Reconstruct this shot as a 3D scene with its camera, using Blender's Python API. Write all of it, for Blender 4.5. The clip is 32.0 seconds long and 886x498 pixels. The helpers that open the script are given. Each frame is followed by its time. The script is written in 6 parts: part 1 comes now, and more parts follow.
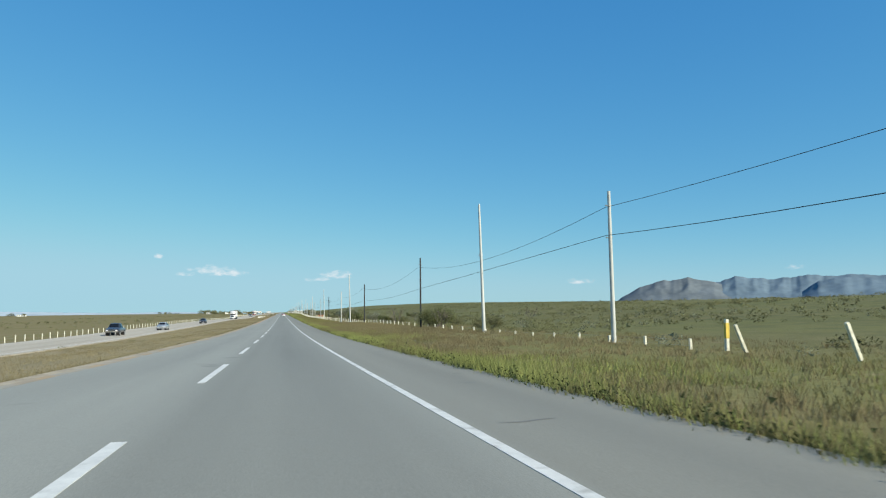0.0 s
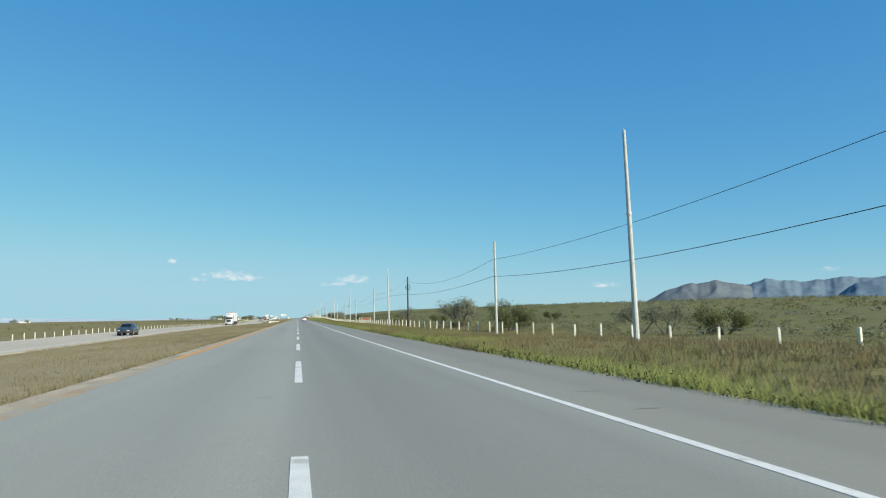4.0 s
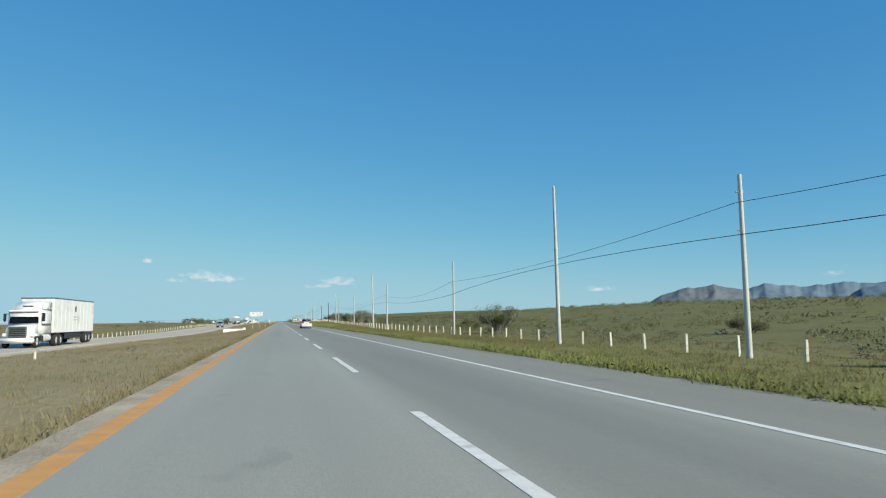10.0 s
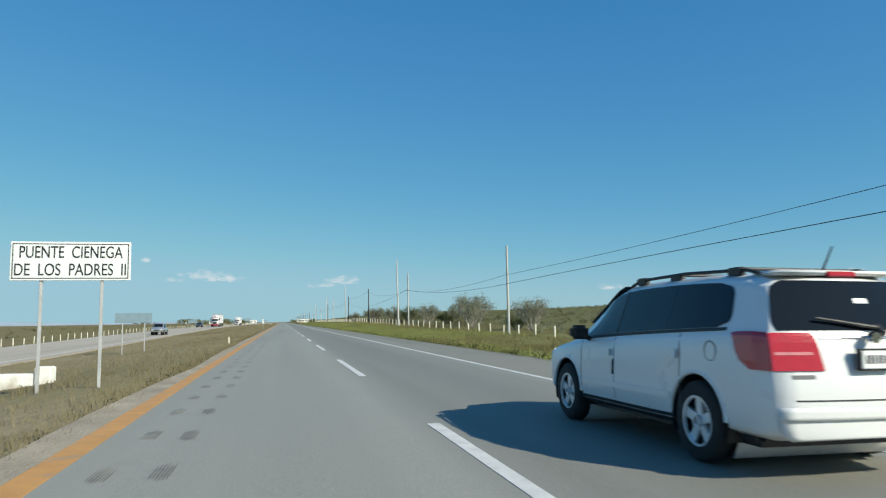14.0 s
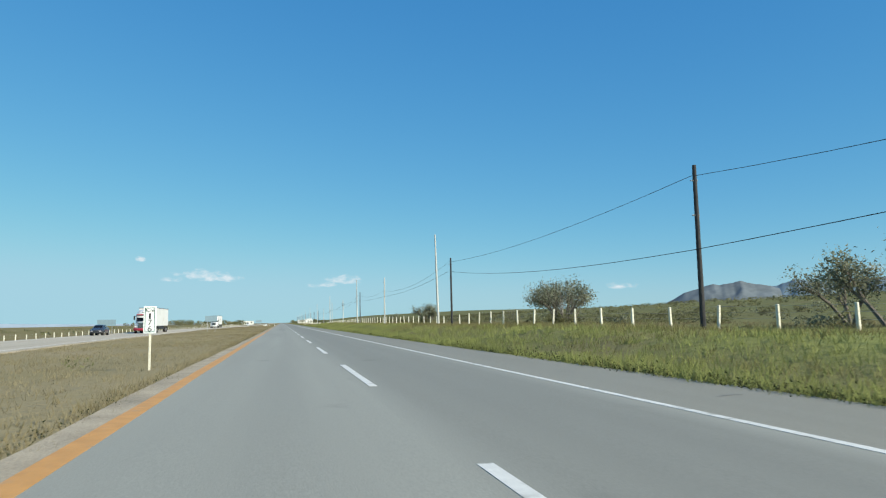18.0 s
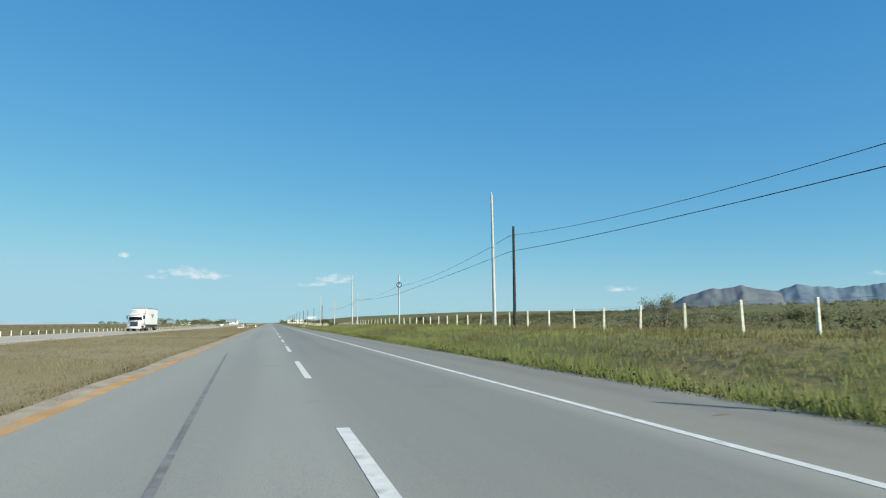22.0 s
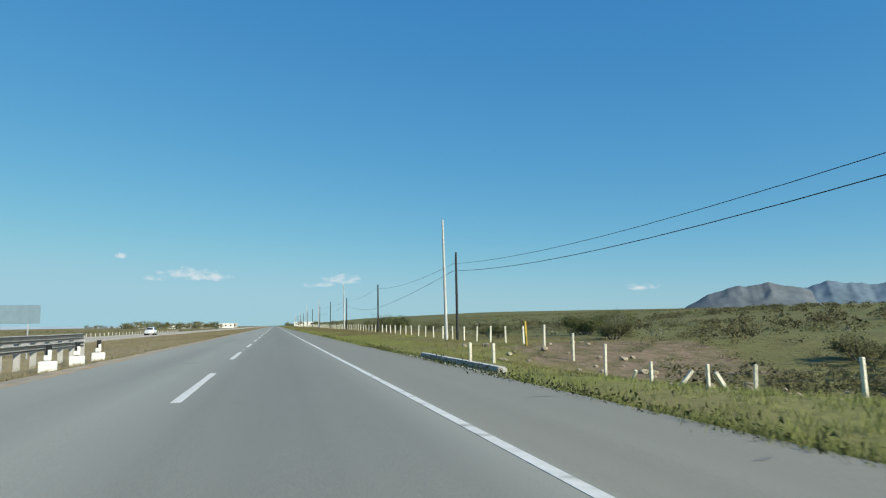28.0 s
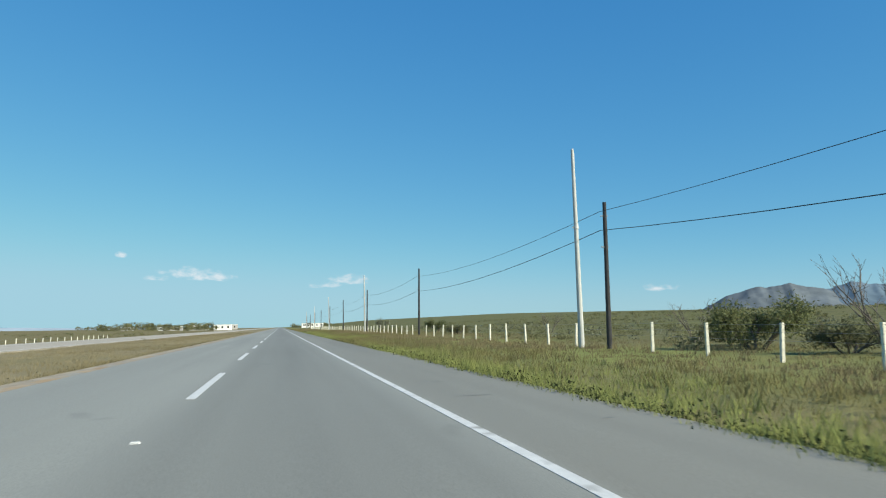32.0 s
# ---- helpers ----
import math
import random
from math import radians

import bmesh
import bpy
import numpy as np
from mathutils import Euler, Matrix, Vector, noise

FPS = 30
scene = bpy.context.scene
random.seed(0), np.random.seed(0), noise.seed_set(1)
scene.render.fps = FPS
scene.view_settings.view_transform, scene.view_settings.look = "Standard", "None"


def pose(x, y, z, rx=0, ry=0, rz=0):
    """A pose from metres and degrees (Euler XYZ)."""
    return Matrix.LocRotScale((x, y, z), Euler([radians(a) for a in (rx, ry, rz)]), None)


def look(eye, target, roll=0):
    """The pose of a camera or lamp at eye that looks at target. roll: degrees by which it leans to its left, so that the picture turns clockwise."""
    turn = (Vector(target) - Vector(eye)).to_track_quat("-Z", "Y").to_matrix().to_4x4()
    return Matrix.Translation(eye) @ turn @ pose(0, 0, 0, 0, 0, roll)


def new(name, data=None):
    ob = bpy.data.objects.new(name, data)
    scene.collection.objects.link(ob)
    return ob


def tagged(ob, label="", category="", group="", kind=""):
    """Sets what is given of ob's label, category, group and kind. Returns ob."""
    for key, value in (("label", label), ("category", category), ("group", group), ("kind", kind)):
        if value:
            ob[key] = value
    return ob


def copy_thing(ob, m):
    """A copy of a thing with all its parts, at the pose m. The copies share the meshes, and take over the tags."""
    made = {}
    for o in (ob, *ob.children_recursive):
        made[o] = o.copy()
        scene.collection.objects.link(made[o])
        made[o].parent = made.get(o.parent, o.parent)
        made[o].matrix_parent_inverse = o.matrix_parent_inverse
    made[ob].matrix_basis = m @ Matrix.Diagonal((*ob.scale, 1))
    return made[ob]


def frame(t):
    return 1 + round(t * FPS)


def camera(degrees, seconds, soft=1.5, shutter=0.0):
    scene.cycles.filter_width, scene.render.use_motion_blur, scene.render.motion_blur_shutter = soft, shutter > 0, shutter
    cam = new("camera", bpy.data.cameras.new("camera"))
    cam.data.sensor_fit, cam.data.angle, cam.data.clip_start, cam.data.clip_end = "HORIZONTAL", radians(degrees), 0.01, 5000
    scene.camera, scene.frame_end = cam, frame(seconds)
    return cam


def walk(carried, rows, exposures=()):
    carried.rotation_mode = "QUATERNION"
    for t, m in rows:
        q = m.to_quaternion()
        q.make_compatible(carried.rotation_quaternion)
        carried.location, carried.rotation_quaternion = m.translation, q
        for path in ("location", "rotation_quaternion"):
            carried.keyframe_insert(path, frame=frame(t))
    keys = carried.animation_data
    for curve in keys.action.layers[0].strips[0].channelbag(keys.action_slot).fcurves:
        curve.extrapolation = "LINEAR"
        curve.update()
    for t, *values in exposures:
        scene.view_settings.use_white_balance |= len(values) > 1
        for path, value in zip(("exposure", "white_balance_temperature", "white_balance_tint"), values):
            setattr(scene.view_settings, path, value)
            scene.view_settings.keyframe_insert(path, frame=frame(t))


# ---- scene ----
cam = camera(64.2, 32.0, soft=1.15, shutter=0.05)
PATH = [
    (0.0, 1.681, 4.742, 2.544, 94.94, 0.69, -12.79),
    (0.5, 1.672, 20.538, 2.268, 94.81, 0.68, -12.68),
    (1.0, 1.623, 36.193, 2.029, 94.78, 0.97, -12.45),
    (1.5, 1.493, 51.540, 1.832, 95.01, 0.75, -12.26),
    (2.0, 1.278, 66.715, 1.672, 95.11, 0.87, -12.01),
    (2.5, 0.997, 81.825, 1.547, 95.14, 0.78, -11.82),
    (3.0, 0.672, 96.848, 1.458, 95.22, 1.20, -11.73),
    (3.5, 0.330, 111.762, 1.400, 95.34, 1.04, -11.62),
    (5.5, -0.867, 168.855, 1.275, 95.42, 0.56, -11.83),
    (6.0, -1.026, 183.319, 1.263, 95.91, 0.69, -12.21),
    (6.5, -1.231, 197.774, 1.261, 95.44, 0.81, -12.25),
    (7.0, -1.437, 212.394, 1.264, 95.50, 0.56, -12.32),
    (7.5, -1.596, 227.354, 1.267, 95.58, 0.81, -12.41),
    (8.0, -1.713, 242.593, 1.268, 95.35, 0.41, -12.63),
    (8.5, -1.788, 258.054, 1.270, 95.73, 0.88, -12.74),
    (9.0, -1.828, 273.413, 1.270, 95.55, 0.95, -12.98),
    (9.5, -1.840, 288.345, 1.270, 95.68, 0.77, -12.91),
    (10.0, -1.848, 303.173, 1.271, 95.69, 0.62, -12.96),
    (10.5, -1.857, 318.207, 1.271, 95.82, 0.85, -13.00),
    (11.0, -1.853, 333.287, 1.271, 95.77, 0.80, -13.17),
    (11.5, -1.820, 348.256, 1.270, 95.89, 0.85, -13.16),
    (12.0, -1.781, 363.243, 1.269, 95.95, 1.11, -13.20),
    (12.5, -1.757, 378.376, 1.269, 95.47, 0.85, -13.03),
    (13.0, -1.755, 393.640, 1.269, 96.00, 1.03, -13.10),
    (13.5, -1.782, 409.018, 1.270, 95.79, 0.82, -12.91),
    (14.0, -1.819, 424.344, 1.270, 95.69, 0.84, -12.78),
    (14.5, -1.850, 439.447, 1.271, 95.98, 0.78, -12.84),
    (15.0, -1.856, 454.483, 1.271, 95.80, 0.63, -12.94),
    (15.5, -1.816, 469.605, 1.270, 95.73, 1.10, -12.88),
    (17.5, -1.762, 531.279, 1.269, 95.76, 0.95, -12.96),
    (18.0, -1.759, 546.839, 1.269, 95.73, 0.97, -12.82),
    (18.5, -1.741, 562.215, 1.269, 95.86, 0.82, -13.10),
    (19.0, -1.707, 577.396, 1.268, 95.63, 0.96, -13.11),
    (19.5, -1.653, 592.367, 1.267, 95.65, 0.82, -13.23),
    (20.0, -1.558, 606.887, 1.266, 95.73, 0.87, -13.59),
    (20.5, -1.401, 620.699, 1.263, 95.65, 0.82, -13.49),
    (21.0, -1.219, 634.553, 1.261, 95.63, 1.04, -13.47),
    (21.5, -1.051, 649.199, 1.258, 95.74, 0.76, -13.60),
    (22.0, -0.864, 664.351, 1.255, 95.87, 0.33, -13.70),
    (22.5, -0.628, 679.737, 1.251, 95.81, 0.76, -13.85),
    (23.0, -0.367, 695.218, 1.247, 96.03, 0.47, -13.94),
    (23.5, -0.103, 710.656, 1.243, 95.63, 0.79, -13.92),
    (24.0, 0.156, 726.059, 1.239, 95.80, 0.75, -13.95),
    (24.5, 0.404, 741.431, 1.235, 95.73, 0.83, -13.82),
    (25.0, 0.640, 756.789, 1.231, 95.79, 0.50, -13.71),
    (25.5, 0.863, 772.146, 1.227, 95.86, 0.83, -13.56),
    (27.5, 1.458, 833.510, 1.218, 96.06, 0.74, -13.31),
    (28.0, 1.547, 848.539, 1.216, 95.99, 0.79, -13.30),
    (28.5, 1.579, 863.423, 1.216, 96.10, 0.73, -13.07),
    (29.0, 1.578, 878.205, 1.216, 96.05, 0.77, -12.94),
    (29.5, 1.566, 892.928, 1.216, 95.95, 0.75, -12.97),
    (30.0, 1.556, 907.721, 1.216, 96.18, 0.54, -13.03),
    (30.5, 1.561, 922.715, 1.216, 95.99, 0.72, -12.84),
    (31.0, 1.561, 937.776, 1.216, 96.07, 0.95, -12.88),
    (31.5, 1.534, 952.774, 1.216, 95.95, 0.75, -12.87),
    (32.0, 1.494, 967.740, 1.217, 96.15, 0.72, -12.92),
]
walk(cam, [(r[0], pose(*r[1:])) for r in PATH], [(0, 0.45), (9, 0.43), (10, 0.34), (11, 0.36), (13, 0.25), (14, 0.25), (14.9, 0.54), (17.5, 0.45), (25, 0.45), (28, 0.33), (30, 0.42), (32, 0.42)])

# ---------------------------------------------------------------- world and light
SUN_DIR = Vector((1.13, -1.25, 1.0)).normalized()
world = bpy.data.worlds.new("sky")
scene.world = world
world.use_nodes = True
wn = world.node_tree.nodes
sky = wn.new("ShaderNodeTexSky")
sky.sky_type = "NISHITA"
sky.sun_disc = False
sky.sun_elevation = math.asin(SUN_DIR.z)
sky.sun_rotation = math.atan2(SUN_DIR.x, SUN_DIR.y)
sky.altitude = 1500
sky.air_density = 1.0
sky.dust_density = 0.3
sky.ozone_density = 2.2
wn["Background"].inputs["Strength"].default_value = 0.085
tone = wn.new("ShaderNodeMix")
tone.data_type, tone.blend_type = "RGBA", "MULTIPLY"
tone.inputs["Factor"].default_value = 1.0
tone.inputs["B"].default_value = (0.62, 1.02, 1.12, 1)
world.node_tree.links.new(sky.outputs[0], tone.inputs["A"])
# a thin even haze: less contrast between the zenith and the horizon than in clean air
split, join = wn.new("ShaderNodeSeparateColor"), wn.new("ShaderNodeCombineColor")
world.node_tree.links.new(tone.outputs["Result"], split.inputs[0])
for channel, power, gain, most in (("Red", 1.1, 1.03, 0.385), ("Green", 0.66, 0.745, 0.65), ("Blue", 0.36, 0.795, 0.775)):
    scale_, bend, lift, cap, back = [wn.new("ShaderNodeMath") for _ in range(5)]
    scale_.operation, bend.operation, lift.operation, cap.operation, back.operation = "MULTIPLY", "POWER", "MULTIPLY", "SMOOTH_MIN", "DIVIDE"
    scale_.inputs[1].default_value, bend.inputs[1].default_value, lift.inputs[1].default_value = 0.118, power, gain
    cap.inputs[1].default_value, cap.inputs[2].default_value, back.inputs[1].default_value = most, 0.2, 0.118
    world.node_tree.links.new(split.outputs[channel], scale_.inputs[0])
    world.node_tree.links.new(scale_.outputs[0], bend.inputs[0])
    world.node_tree.links.new(bend.outputs[0], lift.inputs[0])
    world.node_tree.links.new(lift.outputs[0], cap.inputs[0])
    world.node_tree.links.new(cap.outputs[0], back.inputs[0])
    world.node_tree.links.new(back.outputs[0], join.inputs[channel])
world.node_tree.links.new(join.outputs[0], wn["Background"].inputs["Color"])
sun = new("sun", bpy.data.lights.new("sun", "SUN"))
sun.data.energy, sun.data.angle, sun.data.color = 5.0, radians(0.53), (0.98, 0.945, 0.785)
sun.matrix_world = look(SUN_DIR * 100, (0, 0, 0))
scene.view_settings.exposure = 0.0


# ---------------------------------------------------------------- the lie of the land
def prof(y):
    """Height of the road along its length."""
    if y >= 200:
        return 0.0
    if y >= 105:
        d = 200 - y
        return 0.5 * d * d * 0.004 / 95
    z = 0.5 * 95 * 0.004
    if y >= 10:
        d, k = 105 - y, 0.014 / 95
        return z + 0.004 * d + 0.5 * k * d * d
    return z + 0.004 * 95 + 0.5 * 0.014 * 95 + 0.018 * (10 - y)


FAR_Y = [-200, 90, 240, 300, 374, 434, 480, 545, 610, 700, 800, 880, 955, 1100, 1600]
FAR_Z = [-0.85, -0.85, -0.4, -0.42, -0.67, -1.05, -1.0, -0.5, -0.12, 0.0, -0.1, -0.4, -0.25, -0.4, -0.4]


def far_drop(y):
    """How far the carriageway for oncoming traffic lies below this one."""
    return float(np.interp(y, FAR_Y, FAR_Z))


VERGE_Y = [-200, 0, 86, 136, 182, 430, 480, 526, 574, 760, 806, 857, 905, 950, 1000, 1100, 1400]
VERGE_Z = [3.5, 0.95, 0.5, 0.25, -0.3, -0.4, 0.0, 0.3, 0.7, 0.8, 0.4, 0.0, -0.2, -0.05, 0.0, 0.2, 0.0]


def verge(y):
    """Height of the ground along the line of poles."""
    return float(np.interp(y, VERGE_Y, VERGE_Z))


# the rise behind the right-hand fence: height of its near brow, and of the land far behind it
BROW_Y = [-200, 155, 193, 239, 290, 340, 381, 491, 512, 562, 625, 665, 754, 790, 855, 997, 1033, 1100, 1155, 1223, 1600]
BROW_Z = [5.6, 5.4, 4.7, 4.3, 4.5, 6.0, 6.6, 6.7, 7.0, 6.9, 6.7, 6.4, 5.8, 6.0, 6.1, 5.3, 5.1, 5.2, 5.2, 5.5, 6.5]
BACK_Y = [0, 1300, 2000, 3000, 5900]
BACK_Z = [11.0, 12.0, 22.0, 35.0, 45.0]


def smooth(a, b, t):
    t = min(1.0, max(0.0, (t - a) / (b - a)))
    return t * t * (3 - 2 * t)


def rough(x, y, s, seed=0.0):
    return noise.noise(Vector((x / s + seed, y / s - seed, seed)))


def ground_z(x, y):
    p = prof(y)
    if -4.3 < x < 7.0:
        return p - 0.016 * x - 0.09
    if x >= 7.0:
        near = p - 0.016 * 7 - 0.09
        v = verge(y)
        a = smooth(6.9, 12, x)
        z = near * (1 - a) + v * a
        z += 0.10 * rough(x, y, 7) * smooth(7.2, 10, x)
        if x > 17:
            brow, back = float(np.interp(y, BROW_Y, BROW_Z)), float(np.interp(y, BACK_Y, BACK_Z))
            z += (brow - 0.3) * smooth(10, 165, x) ** 1.15 + (back - brow) * smooth(120, 720, x) + 0.35 * rough(x, y, 30, 5) * smooth(18, 60, x)
        if 850 < y < 892:
            z -= 1.4 * smooth(8.5, 14.5, x) * smooth(852, 872, y) * (1 - smooth(876, 889, y)) * (1 - smooth(26, 44, x))
        return z
    low = p + far_drop(y)
    if x > -17.6:
        a = smooth(4.3, 15, -x)
        z = (p - 0.02) * (1 - a) + low * a
        z += 0.10 * rough(x, y, 6, 2) * smooth(4.8, 7, -x) * smooth(-17.8, -15, x)
        if 866 < y < 892:
            z -= 1.1 * smooth(6, 9, -x) * smooth(866, 873, y) * (1 - smooth(885, 892, y)) * (1 - smooth(14, 17, -x))
        return z
    if x > -29.0:
        return low - 0.09
    return low - 0.09 - 0.5 * smooth(29, 33, -x) + 0.25 * rough(x, y, 25, 4) * smooth(34, 60, -x)


# ---------------------------------------------------------------- helpers for meshes and materials
def mesh_of(name, verts, faces, mat, smooth_shade=False):
    me = bpy.data.meshes.new(name)
    me.from_pydata(verts, [], faces)
    me.materials.append(mat)
    if smooth_shade:
        me.polygons.foreach_set("use_smooth", [True] * len(me.polygons))
    me.update()
    return me


def part(name, bm, mat, parent=None, label="", smooth_shade=False):
    """One mesh object from a bmesh, under a thing or a part."""
    me = bpy.data.meshes.new(name)
    bm.to_mesh(me)
    bm.free()
    me.materials.append(mat)
    if smooth_shade:
        me.polygons.foreach_set("use_smooth", [True] * len(me.polygons))
    ob = new(name, me)
    ob.parent = parent
    if label:
        ob["label"] = label
    return ob


def empty(name, m, label="", category="", group=""):
    ob = new(name)
    ob.matrix_world = m
    return tagged(ob, label, category, group)


def box(bm, x0, x1, y0, y1, z0, z1, bevel=0.0, seg=2):
    r = bmesh.ops.create_cube(bm, size=1)
    vs = r["verts"]
    bmesh.ops.transform(bm, matrix=Matrix.Translation(((x0 + x1) / 2, (y0 + y1) / 2, (z0 + z1) / 2)) @ Matrix.Diagonal((x1 - x0, y1 - y0, z1 - z0, 1)), verts=vs)
    if bevel:
        es = list({e for v in vs for e in v.link_edges})
        bmesh.ops.bevel(bm, geom=es, offset=bevel, segments=seg, affect="EDGES", clamp_overlap=True)
    return bm


def tube(bm, a, b, r0, r1=None, n=8, caps=True):
    """A round bar from a to b."""
    a, b = Vector(a), Vector(b)
    r1 = r0 if r1 is None else r1
    m = Matrix.Translation((a + b) / 2) @ (b - a).to_track_quat("Z", "Y").to_matrix().to_4x4()
    bmesh.ops.create_cone(bm, cap_ends=caps, segments=n, radius1=r0, radius2=r1, depth=(b - a).length, matrix=m)
    return bm


def material(name, color, rough_=0.6, metal=0.0, vary=0.12, scale=3.0, fine=40.0, bump=0.0, dirt=None, dirt_amount=0.0, random_=0.0, spec=0.5, coat=0.0, island=0.0):
    """A surface with two scales of variation, fine relief and, if asked, dirt."""
    mat = bpy.data.materials.new(name)
    mat.use_nodes = True
    nt = mat.node_tree
    b = nt.nodes["Principled BSDF"]
    co = nt.nodes.new("ShaderNodeTexCoord")

    def tex(s, detail=4):
        n = nt.nodes.new("ShaderNodeTexNoise")
        n.inputs["Scale"].default_value, n.inputs["Detail"].default_value = s, detail
        nt.links.new(co.outputs["Object"], n.inputs["Vector"])
        return n

    def mix(kind, fac, a, c):
        m = nt.nodes.new("ShaderNodeMix")
        m.data_type, m.blend_type = "RGBA", kind
        for sock, v in ((m.inputs["Factor"], fac), (m.inputs["A"], a), (m.inputs["B"], c)):
            if hasattr(v, "is_linked"):
                nt.links.new(v, sock)
            else:
                sock.default_value = v
        return m.outputs["Result"]

    def ramp(src, a, c):
        m = nt.nodes.new("ShaderNodeMapRange")
        m.inputs["From Min"].default_value, m.inputs["From Max"].default_value = 0.3, 0.7
        m.inputs["To Min"].default_value, m.inputs["To Max"].default_value = a, c
        nt.links.new(src, m.inputs["Value"])
        return m.outputs["Result"]

    n1, n2 = tex(scale), tex(fine, 6)
    g = mix("MULTIPLY", 1.0, (*color, 1), (1, 1, 1, 1))
    hsv = nt.nodes.new("ShaderNodeHueSaturation")
    nt.links.new(g, hsv.inputs["Color"])
    add = nt.nodes.new("ShaderNodeMath")
    add.operation = "ADD"
    nt.links.new(ramp(n1.outputs["Fac"], -vary, vary), add.inputs[0])
    nt.links.new(ramp(n2.outputs["Fac"], 1 - vary * 0.7, 1 + vary * 0.7), add.inputs[1])
    val = add.outputs[0]
    if random_ or island:
        src = nt.nodes.new("ShaderNodeObjectInfo" if random_ else "ShaderNodeNewGeometry").outputs["Random" if random_ else "Random Per Island"]
        k = random_ or island
        m = nt.nodes.new("ShaderNodeMapRange")
        m.inputs["To Min"].default_value, m.inputs["To Max"].default_value = -k, k
        nt.links.new(src, m.inputs["Value"])
        s = nt.nodes.new("ShaderNodeMath")
        s.operation = "ADD"
        nt.links.new(val, s.inputs[0])
        nt.links.new(m.outputs["Result"], s.inputs[1])
        val = s.outputs[0]
    nt.links.new(val, hsv.inputs["Value"])
    out = hsv.outputs["Color"]
    if dirt:
        n3 = tex(scale * 0.6, 8)
        m = nt.nodes.new("ShaderNodeMapRange")
        m.inputs["From Min"].default_value, m.inputs["From Max"].default_value = 0.62 - dirt_amount * 0.4, 0.8 - dirt_amount * 0.3
        nt.links.new(n3.outputs["Fac"], m.inputs["Value"])
        out = mix("MIX", m.outputs["Result"], out, (*dirt, 1))
    nt.links.new(out, b.inputs["Base Color"])
    b.inputs["Metallic"].default_value = metal
    b.inputs["Specular IOR Level"].default_value = spec
    b.inputs["Coat Weight"].default_value = coat
    b.inputs["Coat Roughness"].default_value = 0.06
    nt.links.new(ramp(n2.outputs["Fac"], max(0.02, rough_ - 0.06), min(1, rough_ + 0.06)), b.inputs["Roughness"])
    if bump:
        bp = nt.nodes.new("ShaderNodeBump")
        bp.inputs["Strength"].default_value, bp.inputs["Distance"].default_value = min(1.0, bump), 0.02
        nt.links.new(n2.outputs["Fac"], bp.inputs["Height"])
        nt.links.new(bp.outputs[0], b.inputs["Normal"])
    return mat


def glass(name, color=(0.02, 0.025, 0.03), rough_=0.03):
    mat = bpy.data.materials.new(name)
    mat.use_nodes = True
    b = mat.node_tree.nodes["Principled BSDF"]
    b.inputs["Base Color"].default_value = (*color, 1)
    b.inputs["Roughness"].default_value = rough_
    b.inputs["Specular IOR Level"].default_value = 0.6
    return mat


